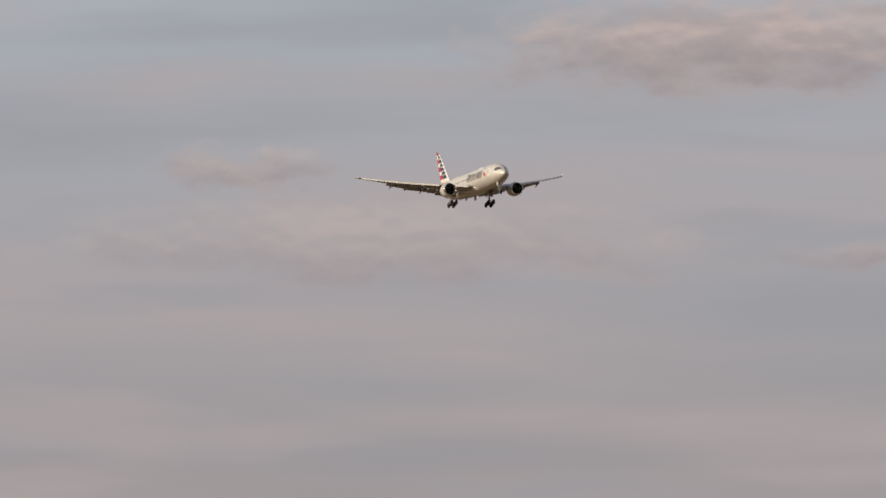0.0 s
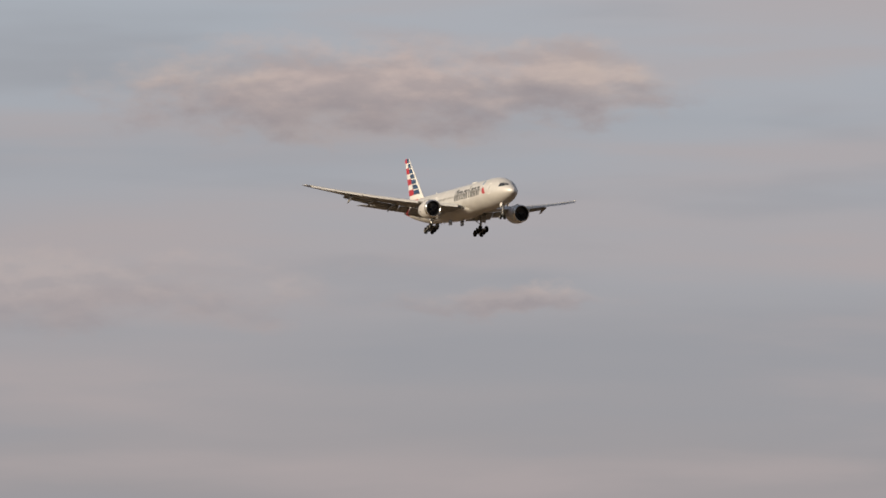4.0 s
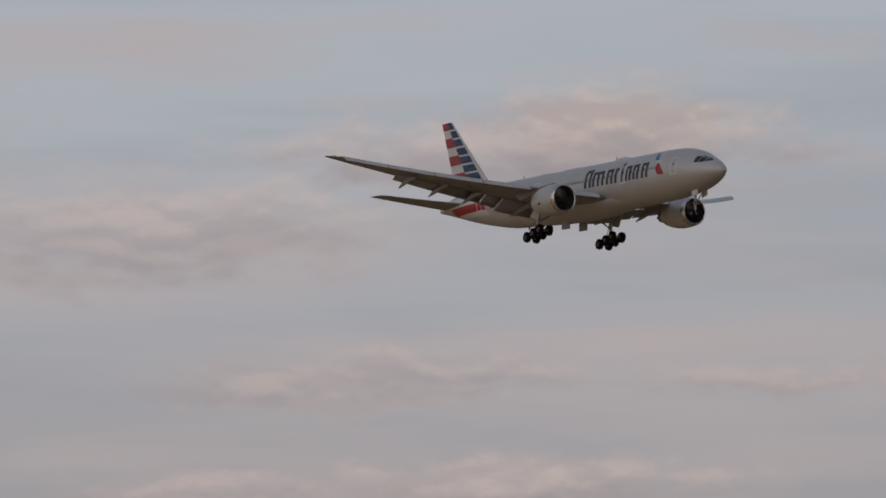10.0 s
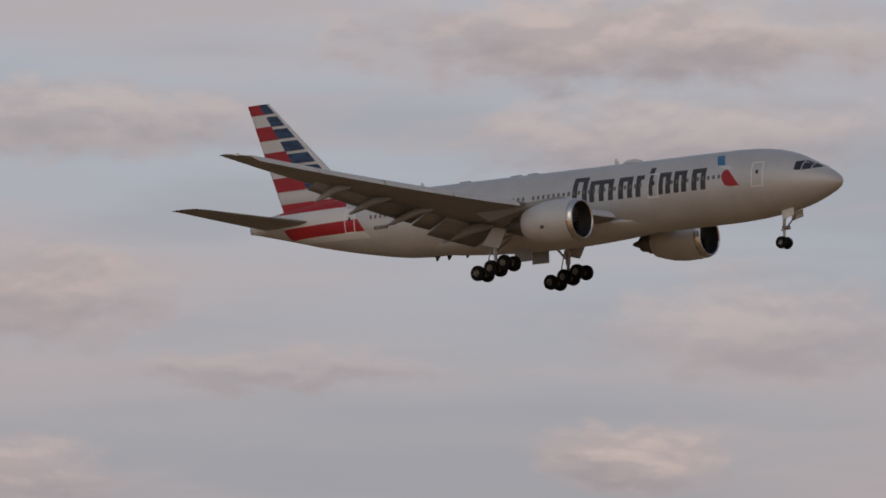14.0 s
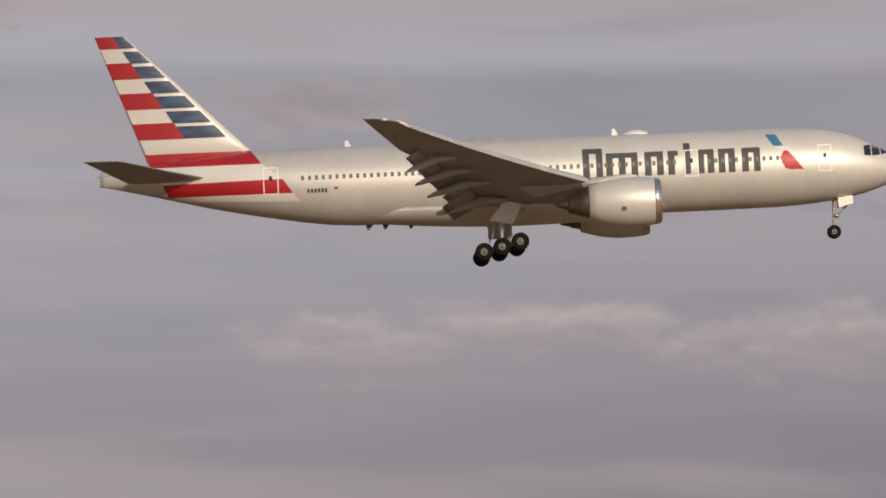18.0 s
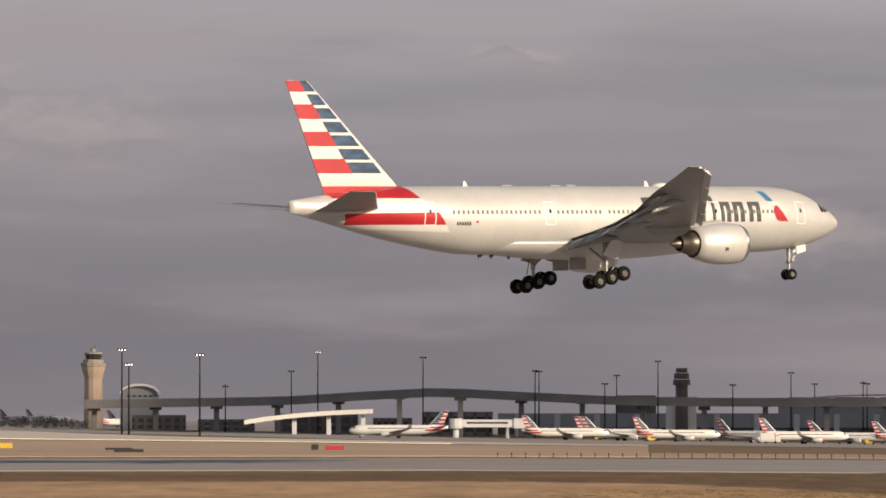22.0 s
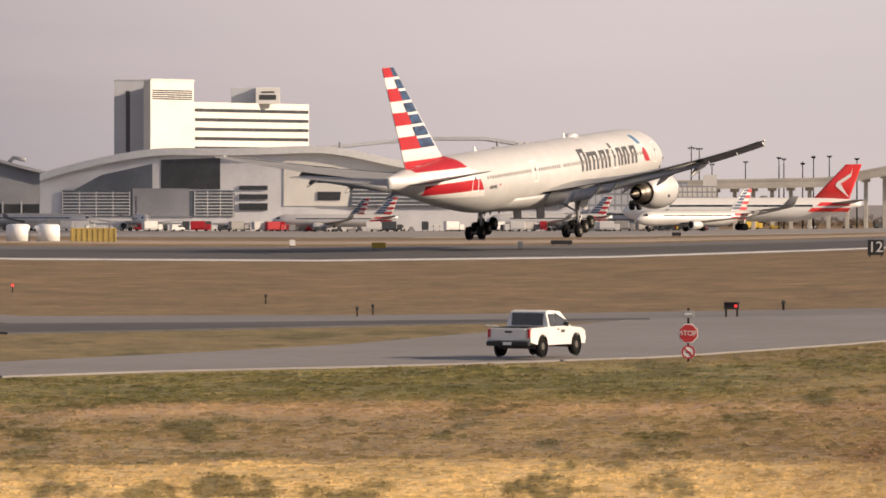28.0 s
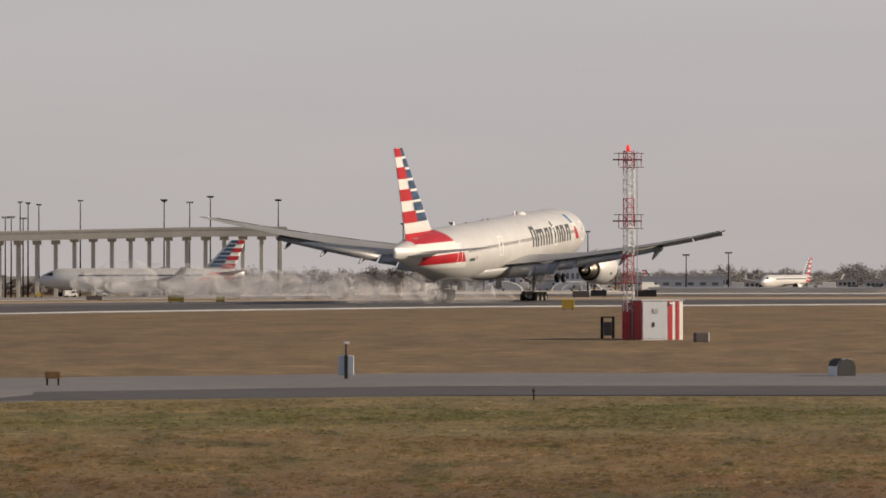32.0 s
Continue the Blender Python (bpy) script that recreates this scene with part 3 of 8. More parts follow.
ribbon("taxiway", ((35, 478), (37.8, 458), (40.7, 402), (42.2, 374), (44.47, 358), (47.23, 345), (49.93, 338), (51.18, 337), (53.79, 274), (56, 276), (58.67, 281), (60.4, 284), (62.5, 284), (64.2, 276), (65.46, 280), (69.5, 288), (80, 290)),
       ((35, 480), (37.8, 492), (40, 496), (42.4, 510), (43.2, 455), (44.87, 408), (47.23, 380), (49.07, 369), (51.18, 366), (53.79, 291), (57.8, 294), (59.5, 297), (62.8, 303), (65.57, 304), (69.5, 309), (74, 309), (80, 311)), TAXIWAY, "grey asphalt taxiway", 0.05)
ribbon("taxiway_wedge", ((41.0, 470), (42.4, 462), (43.1, 452)), ((41.0, 490), (42.4, 492), (43.1, 490)), DARKASPHALT, "dark asphalt wedge between taxiway and runway", 0.08)
ribbon("taxiway_shoulder", ((37.8, 444), (40.7, 384), (42.18, 352), (44.47, 334), (47.23, 322), (49.93, 315), (51.18, 313), (53.79, 258), (55.97, 265), (58.67, 276), (60.4, 282)),
       ((37.8, 458), (40.7, 403), (42.18, 375), (44.47, 359), (47.23, 346), (49.93, 339), (51.18, 338), (53.79, 275), (56, 277), (58.67, 282), (60.4, 285)), DARKASPHALT, "dark asphalt taxiway shoulder", 0.09)
ribbon("taxiway_shoulder", ((64.4, 261), (65.46, 267), (69.52, 274), (80, 275)), ((64.4, 276), (65.46, 280), (69.5, 288), (80, 290)), DARKASPHALT, "dark asphalt taxiway shoulder", 0.06)
ribbon("service_road", ((51.3, 250), (52.5, 226), (53.79, 200), (55.5, 206), (57.24, 210), (58.79, 215), (60.6, 223), (62.3, 240), (63.2, 252), (64.4, 262), (65.4, 276)),
       ((51.3, 254), (52.5, 240), (53.79, 216), (55.5, 226), (57.24, 238), (58.79, 260), (60.4, 285), (62.5, 290), (65.4, 283)), SERVICE, "pale grey service road", 0.07)
ribbon("apron", ((24, 2100), (28, 1700), (31, 1380), (37, 1200), (42, 1120), (48, 1020), (54, 980), (58, 960), (64, 980), (70, 1100), (78, 1250)),
       ((24, 4700), (28, 4700), (31, 4700), (37, 4700), (42, 4700), (48, 4700), (54, 4700), (58, 4700), (64, 4700), (70, 4700), (78, 4700)), CONCRETE, "pale concrete terminal apron", 0.12)
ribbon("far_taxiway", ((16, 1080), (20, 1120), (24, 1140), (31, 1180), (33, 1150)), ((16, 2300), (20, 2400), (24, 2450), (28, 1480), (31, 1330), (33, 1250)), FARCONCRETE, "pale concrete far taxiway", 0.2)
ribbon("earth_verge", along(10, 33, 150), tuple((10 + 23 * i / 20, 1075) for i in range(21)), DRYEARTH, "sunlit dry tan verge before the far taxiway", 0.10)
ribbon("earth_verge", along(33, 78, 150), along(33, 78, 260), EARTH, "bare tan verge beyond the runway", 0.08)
ribbon("far_taxiway", ((67.5, 1040), (76, 1005)), ((67.5, 1700), (76, 1900)), FARCONCRETE, "pale concrete far taxiway, sunlight in its colour", 0.3)
ribbon("far_taxiway", ((70.9, 1500), (76, 1500)), ((70.9, 2300), (76, 2300)), SUNSTRIP, "far taxiway strip, sun glare in its colour", 0.38)

# ---- the landing airliner: x forward, y to port, z up, origin on the cabin axis over the main gear ----
SECTIONS = ((0.0, -0.43, -0.49, 0.03), (0.25, 0.02, -0.86, 0.50), (0.8, 0.46, -1.22, 0.95), (1.6, 0.95, -1.58, 1.40),
            (2.6, 1.46, -1.96, 1.85), (3.6, 1.98, -2.26, 2.20), (4.6, 2.38, -2.48, 2.50), (6.0, 2.76, -2.71, 2.78),
            (8.0, 3.02, -2.92, 2.99), (10.5, 3.1, -3.05, 3.1), (13.0, 3.1, -3.1, 3.1), (43.0, 3.1, -3.1, 3.1), (46.0, 3.1, -2.86, 3.08),
            (50.0, 3.07, -2.20, 2.85), (54.0, 2.88, -1.40, 2.35), (58.0, 2.46, -0.42, 1.60), (61.0, 2.06, 0.30, 0.85),
            (62.3, 1.88, 0.60, 0.36), (62.9, 1.79, 0.70, 0.14))


def section(s, secs=SECTIONS):
    """Top, bottom and half width of the hull s metres behind the nose."""
    s = min(max(s, secs[0][0]), secs[-1][0])
    for i in range(len(secs) - 1):
        a, b = secs[i], secs[i + 1]
        if s <= b[0]:
            p = secs[i - 1] if i else a
            q = secs[i + 2] if i + 2 < len(secs) else b
            u = (s - a[0]) / (b[0] - a[0])
            out = []
            for k in (1, 2, 3):
                m0 = (b[k] - p[k]) / (b[0] - p[0]) * (b[0] - a[0])
                m1 = (q[k] - a[k]) / (q[0] - a[0]) * (b[0] - a[0])
                flat = a[k] == b[k]
                m0, m1 = (0, 0) if flat else (m0, m1)
                out.append((2 * u ** 3 - 3 * u * u + 1) * a[k] + (u ** 3 - 2 * u * u + u) * m0 + (3 * u * u - 2 * u ** 3) * b[k] + (u ** 3 - u * u) * m1)
            return out
    return secs[-1][1:]


def hull_ring(s, n, secs=SECTIONS, nose=31.8):
    top, bottom, half = section(s, secs)
    c, h = (top + bottom) / 2, (top - bottom) / 2
    return [(nose - s, half * math.cos(2 * math.pi * i / n), c + h * math.sin(2 * math.pi * i / n)) for i in range(n)]


def on_hull(s, z, side, out=0.012, secs=SECTIONS, nose=31.8):
    """The point of the hull's skin at s and height z, on one side."""
    top, bottom, half = section(s, secs)
    c, h = (top + bottom) / 2, (top - bottom) / 2
    q = min(max((z - c) / h, -1), 1)
    y = half * math.sqrt(max(0, 1 - q * q))
    n = Vector((0, y / half ** 2, (z - c) / h ** 2)).normalized()
    return Vector((nose - s, side * (y + n.y * out), z + n.z * out))


def skin(corners, side, nu=8, nv=3, out=0.012, secs=SECTIONS, nose=31.8):
    """A patch of paint on the hull between four (s, z) corners, given in turn."""
    bm = bmesh.new()
    grid = []
    a, b, c, d = corners
    for i in range(nu + 1):
        row = []
        for j in range(nv + 1):
            u, v = i / nu, j / nv
            s = (a[0] * (1 - u) + b[0] * u) * (1 - v) + (d[0] * (1 - u) + c[0] * u) * v
            z = (a[1] * (1 - u) + b[1] * u) * (1 - v) + (d[1] * (1 - u) + c[1] * u) * v
            row.append(bm.verts.new(on_hull(s, z, side, out, secs, nose)))
        grid.append(row)
    for i in range(nu):
        for j in range(nv):
            bm.faces.new((grid[i][j], grid[i + 1][j], grid[i + 1][j + 1], grid[i][j + 1]))
    return bm


def foil_ring(le, te, thick, y, z, n=9, droop=0.0, upright=False):
    """An aerofoil section from its leading to its trailing edge, as a closed ring."""
    pts = []
    xs = [0.5 - 0.5 * math.cos(math.pi * i / n) for i in range(n + 1)]
    shape = [2.6 * (math.sqrt(u) * 0.62 - 0.3 * u - 0.32 * u * u) + 0.02 for u in xs]
    for u, k in zip(xs, shape):
        pts.append((u, max(k, 0.02) * 0.55))
    for u, k in list(zip(xs, shape))[::-1][1:-1]:
        pts.append((u, -max(k, 0.02) * 0.45))
    ring = []
    for u, k in pts:
        x = le + (te - le) * u
        ring.append((x, k * thick, z) if upright else (x, y, z + k * thick - droop * u))
    return ring


def wing_z(y):
    a = abs(y) - 3.1
    return -1.75 + 0.115 * a + 0.0024 * a * a


def wing_le(y):
    return 31.8 - (20.0 + (abs(y) - 3.1) * 0.744)


def wing_te(y):
    a = abs(y)
    return 31.8 - (35.0 + (a - 3.1) * 0.16 if a < 10.4 else 36.17 + (a - 10.4) * 0.317)


def spin(bm, m):
    bm.transform(m)
    return bm


def wheel(parent, x, y, z, r, wide):
    """A tyre with a steel hub, axle along y."""
    prof = [(-wide / 2, r * 0.55), (-wide / 2, r * 0.82), (-wide * 0.36, r * 0.97), (0, r), (wide * 0.36, r * 0.97), (wide / 2, r * 0.82), (wide / 2, r * 0.55)]
    key = ("tyre", r, wide)
    if key not in BUNDLE:
        BUNDLE[key] = mesh_of(lathe(prof, 22, "y", True), RUBBER, True, "tyre")
        hub = [(-wide * 0.53, 0.05), (-wide * 0.53, r * 0.28), (-wide * 0.45, r * 0.5), (wide * 0.45, r * 0.5), (wide * 0.53, r * 0.28), (wide * 0.53, 0.05)]
        BUNDLE["hub", r, wide] = mesh_of(lathe(hub, 14, "y", True), HUB, False, "hub")
    ob = shared("wheel", BUNDLE[key], parent, pose(x, y, z))
    shared("hub", BUNDLE["hub", r, wide], ob)
    return ob


TRUCK_TILT = -13.8
jet_trucks = []


def gear_wheel(parent, x, y, z, r, wide):
    """A tyre and its pale-rimmed hub in one mesh, axle along y."""
    key = "gear_wheel", r, wide
    if key not in BUNDLE:
        bm = lathe([(-wide / 2, r * 0.55), (-wide / 2, r * 0.80), (-wide * 0.38, r * 0.96), (0, r), (wide * 0.38, r * 0.96), (wide / 2, r * 0.80), (wide / 2, r * 0.55)], 24, "y")
        tread = len(bm.faces)
        rim = lathe([(-wide * 0.49, r * 0.56), (-wide * 0.51, r * 0.44), (-wide * 0.36, r * 0.42), (-wide * 0.34, r * 0.24), (-wide * 0.5, r * 0.2), (-wide * 0.5, 0.02), (wide * 0.5, 0.02), (wide * 0.5, r * 0.2), (wide * 0.34, r * 0.24), (wide * 0.36, r * 0.42), (wide * 0.51, r * 0.46), (wide * 0.49, r * 0.56)], 18, "y")
        rough = bpy.data.meshes.new("rim")
        rim.to_mesh(rough)
        rim.free()
        bm.from_mesh(rough)
        bpy.data.meshes.remove(rough)
        me = mesh_of(bm, RUBBER, True, "wheel")
        me.materials.append(HUB)
        for i, f in enumerate(me.polygons):
            f.material_index = 0 if i < tread or math.hypot(f.center.x, f.center.z) > r * 0.445 else 1
        BUNDLE[key] = me
    return shared("wheel", BUNDLE[key], parent, pose(x, y, z))


def build_liner():
    jet = thing("airliner", "silver wide-body airliner with striped red and blue tail, gear down", "airliner")
    n = 44
    bm = bmesh.new()
    stations = [0, 0.06, 0.15, 0.3, 0.55, 0.9, 1.3, 1.8, 2.4, 3.0, 3.6, 4.2, 5, 6, 7, 8, 9.2, 10.5, 16, 24, 32, 38, 43, 45, 47, 49, 51, 53, 55, 57, 58.5, 60, 61, 61.8, 62.4, 62.9]
    loft(bm, [hull_ring(s, n) for s in stations])
    hull = part("fuselage", bm, SILVER, jet, "silver-grey painted fuselage", True)
    # belly fairing
    bm = bmesh.new()
    rings = []
    for i in range(21):
        u = i / 20
        s = 17.5 + 25.0 * u
        k = math.sin(math.pi * u) ** 0.8
        half, low = 1.6 + 1.75 * k, -2.9 - 0.75 * k
        rings.append([(31.8 - s, half * math.cos(a), -1.95 + (low + 1.95) * -math.sin(a) * (1 if math.sin(a) < 0 else -0.62)) for a in [2 * math.pi * j / 28 for j in range(28)]])
    loft(bm, rings)
    part("belly_fairing", bm, SILVER, jet, "grey belly fairing", True)
    # tail bands and flank livery, both sides
    for side in (-1, 1):
        part("red_band", skin([(59.1, 2.60), (51.3, 3.30), (50.27, 1.88), (58.9, 1.94)], side, 16, 8), RED, hull)
        part("white_band", skin([(58.9, 1.94), (50.27, 1.88), (48.69, 0.62), (58.0, 0.56)], side, 14, 5), WHITE, hull)
        part("red_band", skin([(58.0, 0.56), (48.69, 0.62), (47.91, -0.50), (57.6, -0.40)], side, 14, 5), RED, hull)
        part("white_band", skin([(57.6, -0.40), (47.91, -0.50), (47.37, -1.18), (55.8, -0.82)], side, 14, 4), WHITE, hull)
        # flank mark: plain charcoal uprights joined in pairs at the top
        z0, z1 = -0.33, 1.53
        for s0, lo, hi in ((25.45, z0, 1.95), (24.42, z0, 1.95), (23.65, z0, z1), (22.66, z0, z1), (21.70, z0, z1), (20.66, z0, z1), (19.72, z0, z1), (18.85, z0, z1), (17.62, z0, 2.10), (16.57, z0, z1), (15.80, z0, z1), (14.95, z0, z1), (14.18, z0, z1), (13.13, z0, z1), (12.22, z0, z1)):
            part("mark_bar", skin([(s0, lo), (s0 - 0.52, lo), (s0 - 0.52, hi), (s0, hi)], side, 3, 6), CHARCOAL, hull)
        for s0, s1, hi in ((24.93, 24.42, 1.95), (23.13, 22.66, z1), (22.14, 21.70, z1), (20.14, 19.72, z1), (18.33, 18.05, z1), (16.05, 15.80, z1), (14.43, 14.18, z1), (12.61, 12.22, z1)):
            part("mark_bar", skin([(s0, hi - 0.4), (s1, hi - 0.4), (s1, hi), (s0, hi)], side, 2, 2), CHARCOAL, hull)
        part("emblem_blue", skin([(11.2, 2.55), (10.4, 2.52), (9.88, 1.57), (10.64, 1.59)], side, 4, 4), SKYBLUE, hull)
        part("emblem_white", skin([(10.55, 1.55), (9.5, 1.50), (9.1, 1.22), (9.9, 1.20)], side, 4, 3), WHITE, hull)
        rows = [(1.16, 9.85, 9.55), (0.90, 10.03, 9.31), (0.62, 10.15, 9.06), (0.32, 10.05, 8.83), (0.05, 9.92, 8.64), (-0.17, 9.78, 8.46), (-0.30, 9.40, 8.36)]
        for (za, a0, a1), (zb, b0, b1) in zip(rows, rows[1:]):
            part("emblem_red", skin([(b0, zb), (b1, zb), (a1, za), (a0, za)], side, 5, 1), RED, hull)
        # registration bars and a small flag mark
        for k in range(6):
            part("registration_bar", skin([(46.80 - 0.27 * k, -0.55), (46.62 - 0.27 * k, -0.55), (46.62 - 0.27 * k, -0.24), (46.80 - 0.27 * k, -0.24)], side, 1, 2), CHARCOAL, hull)
        part("flag_mark", skin([(44.72, -0.34), (44.42, -0.34), (44.42, -0.16), (44.72, -0.16)], side, 1, 1), RED, hull)
        # cabin doors: thin pale outlines
        for s, wide, tall in ((6.69, 1.1, 2.1), (17.05, 1.1, 2.1), (36.3, 1.2, 2.1), (49.6, 1.19, 2.1)):
            z0 = -0.55
            for c in ([(s + wide / 2, z0), (s + wide / 2 - 0.09, z0), (s + wide / 2 - 0.09, z0 + tall), (s + wide / 2, z0 + tall)],
                      [(s - wide / 2 + 0.09, z0), (s - wide / 2, z0), (s - wide / 2, z0 + tall), (s - wide / 2 + 0.09, z0 + tall)],
                      [(s + wide / 2, z0), (s - wide / 2, z0), (s - wide / 2, z0 + 0.09), (s + wide / 2, z0 + 0.09)],
                      [(s + wide / 2, z0 + tall - 0.09), (s - wide / 2, z0 + tall - 0.09), (s - wide / 2, z0 + tall), (s + wide / 2, z0 + tall)]):
                part("door_outline", skin(c, side, 2, 6, 0.024), OUTLINE, hull)
            part("door_window", skin([(s + 0.12, 0.52), (s - 0.12, 0.52), (s - 0.12, 0.86), (s + 0.12, 0.86)], side, 1, 1, 0.022), GLASS, hull)
        # cabin windows
        s = 10.35
        row = []
        while s < 47.5:
            if not any(abs(s - q) < 0.85 for q in (6.69, 17.05, 36.3, 49.6)) and not 29.6 < s < 30.6:
                row.append(s)
            s += 0.533
        for s in row:
            key = "pane", round(s > 43.4), side
            if s > 43.4:
                me = mesh_of(skin([(s + 0.12, 0.44), (s - 0.12, 0.44), (s - 0.12, 0.78), (s + 0.12, 0.78)], side, 1, 2, 0.024), CABINGLASS, False, "window")
                shared("window", me, hull)
            else:
                if key not in BUNDLE:
                    BUNDLE[key] = mesh_of(skin([(20.12, 0.44), (19.88, 0.44), (19.88, 0.78), (20.12, 0.78)], side, 1, 2, 0.026), CABINGLASS, False, "window")
                shared("window", BUNDLE[key], hull, pose(20.0 - s, 0, 0))
        # windscreen
        for s0, s1, zl0, zl1, zh0, zh1 in ((1.52, 2.18, 0.80, 0.66, 0.86, 1.20), (2.26, 2.92, 0.64, 0.58, 1.22, 1.46), (3.00, 3.55, 0.58, 0.62, 1.46, 1.36)):
            part("windscreen_pane", skin([(s0, zl0), (s1, zl1), (s1, zh1), (s0, zh0)], side, 3, 3, 0.014), GLASS, hull)
    # roof fittings
    bm = bmesh.new()
    rings = [[(x + 31.8 - 21.1, 0.75 * k * math.cos(a), 3.05 + 0.42 * k * max(0, math.sin(a))) for a in [math.pi * j / 10 for j in range(11)]] for x, k in ((1.0, 0.05), (0.8, 0.6), (0.3, 0.92), (-0.35, 0.9), (-0.85, 0.5), (-1.05, 0.05))]
    loft(bm, rings, True)
    part("antenna_dome", bm, WHITE, hull, "white antenna dome", True)
    for s, tall in ((22.45, 0.55), (43.25, 0.5)):
        part("blade_antenna", slab([(31.8 - s, 3.06), (31.8 - s - 0.55, 3.06), (31.8 - s - 0.5, 3.06 + tall), (31.8 - s - 0.3, 3.06 + tall)], 0.06), WHITE, hull)
    for s in (31.6, 33.4, 38.9):
        part("roof_fitting", boxes((31.8 - s - 0.6, -0.12, 3.06, 31.8 - s + 0.6, 0.12, 3.22), bevel=0.05), WINGGREY, hull)
    for s in (38.5, 40.5, 41.8, 28.0):
        top, bottom, _ = section(s)
        part("belly_antenna", slab([(31.8 - s, bottom + 0.05), (31.8 - s - 0.6, bottom + 0.05), (31.8 - s - 0.5, bottom - 0.4), (31.8 - s - 0.35, bottom - 0.4)], 0.06), CHARCOAL, hull)
    # fin
    bm = bmesh.new()

    def fin_edges(z):
        u = (z - 3.18) / (12.39 - 3.18)
        return 31.8 - (51.13 + (60.54 - 51.13) * u), 31.8 - (59.45 + (62.91 - 59.45) * u), 1.15 - 0.75 * u
    loft(bm, [foil_ring(*fin_edges(z), 0, z, 9, upright=True) for z in (1.6, 4.0, 6.5, 9.0, 12.1, 12.39)])
    fin = part("fin", bm, WHITE, jet, "white tail fin with red and blue stripes", True)

    def fin_patch(zl, zh, pick, mat, name):
        """A stripe on both faces of the fin between two chord shares."""
        xs = [0.5 - 0.5 * math.cos(math.pi * i / 9) for i in range(10)]
        for side in (-1, 1):
            bm = bmesh.new()
            rows = []
            for z in (zl, (zl + zh) / 2, zh):
                le, te, thick = fin_edges(z)
                u0, u1 = pick(z)
                row = []
                for i in range(9):
                    u = u0 + (u1 - u0) * i / 8
                    k = 2.6 * (math.sqrt(max(u, 0)) * 0.62 - 0.3 * u - 0.32 * u * u) + 0.02
                    row.append(bm.verts.new((le + (te - le) * u, side * (max(k, 0.02) * 0.55 * thick + 0.03), z)))
                rows.append(row)
            for a, b in zip(rows, rows[1:]):
                for i in range(8):
                    bm.faces.new((a[i], a[i + 1], b[i + 1], b[i]))
            part(name, bm, mat, fin)

    def split(z):
        """Chord share at which blue gives way to red."""
        le, te, _ = fin_edges(z)
        s = 56.2 + (z - 4.27) * (61.54 - 56.2) / (12.39 - 4.27)
        return (le - (31.8 - s)) / (le - te)
    for i in range(7):
        top = 12.38 - i * 1.2
        fin_patch(top - 0.93, top, lambda z: (0.07 + 0.03 * (12.4 - z) / 9, split(z)), BLUE, "blue_stripe")
    for i in range(4):
        low = 11.43 - i * 2.4
        fin_patch(low, min(low + 1.26, 12.38), lambda z: (split(z), 0.995), RED, "red_stripe")
    fin_patch(1.95, 3.06, lambda z: (0.0, 0.995), RED, "red_stripe")
    # tailplanes
    for side in (-1, 1):
        rings = []
        for y, le, te, z, th in ((0.9, 53.8, 60.7, 0.85, 0.75), (1.6, 54.3, 60.9, 0.92, 0.7), (5.5, 57.3, 62.1, 1.42, 0.42), (9.6, 60.3, 63.35, 1.98, 0.22), (10.25, 60.95, 63.6, 2.07, 0.14), (10.45, 61.8, 63.65, 2.1, 0.07)):
            rings.append(foil_ring(31.8 - le, 31.8 - te, th, side * y, z))
        tail = part("tailplane", loft(bmesh.new(), rings), WINGGREY, jet, "grey tailplane", True)
        part("elevator_line", boxes((31.8 - 62.4, side * 3.0 - 0.02, 1.4, 31.8 - 60.4, side * 3.0 + 0.02, 1.43)), CHARCOAL, tail)
    # wings
    for side in (-1, 1):
        rings = []
        for y, th in ((2.6, 1.9), (3.3, 1.85), (6.5, 1.35), (10.4, 1.0), (16, 0.72), (22, 0.5), (27, 0.34), (29.6, 0.24), (30.3, 0.14), (30.46, 0.06)):
            le, te = wing_le(y), wing_te(y)
            if y > 29.5:
                le -= (y - 29.5) * 1.1
            le -= max(0.0, 4.6 - y) * 0.95
            rings.append(foil_ring(le, te + 1.2 * (1 if y < 22 else 0.2), th, side * y, wing_z(y), 10))
        wing = part("wing", loft(bmesh.new(), rings), WINGGREY, jet, "grey swept wing", True)
        # leading edge slats, let down ahead of the wing
        for y0, y1 in ((4.2, 8.6), (11.0, 15.6), (15.75, 20.4), (20.55, 25.0), (25.15, 29.3)):
            rings = []
            for y in (y0, (y0 + y1) / 2, y1):
                le = wing_le(y)
                th = 0.9 - 0.02 * y
                rings.append([(le + 0.62, side * y, wing_z(y) - 0.42), (le + 0.35, side * y, wing_z(y) - 0.05), (le - 0.1, side * y, wing_z(y) + 0.24 - 0.004 * y), (le - 0.75, side * y, wing_z(y) + 0.36 * th + 0.05), (le - 0.2, side * y, wing_z(y) + 0.02), (le + 0.35, side * y, wing_z(y) - 0.3)])
            part("slat", loft(bmesh.new(), rings), SILVER, wing, "bright slat", False)
        # flaps, let down behind the wing
        for y0, y1, chord, name in ((3.4, 9.2, 2.7, "inboard_flap"), (9.4, 11.4, 2.1, "flaperon"), (11.6, 22.4, 1.9, "outboard_flap")):
            rings = []
            for y in (y0, (y0 + y1) / 2, y1):
                te = wing_te(y) + 1.5
                c = chord * (1.0 if y < 12 else 1.0 - 0.035 * (y - 11.6))
                z = wing_z(y) - 0.12
                ang = radians(30)
                ring = []
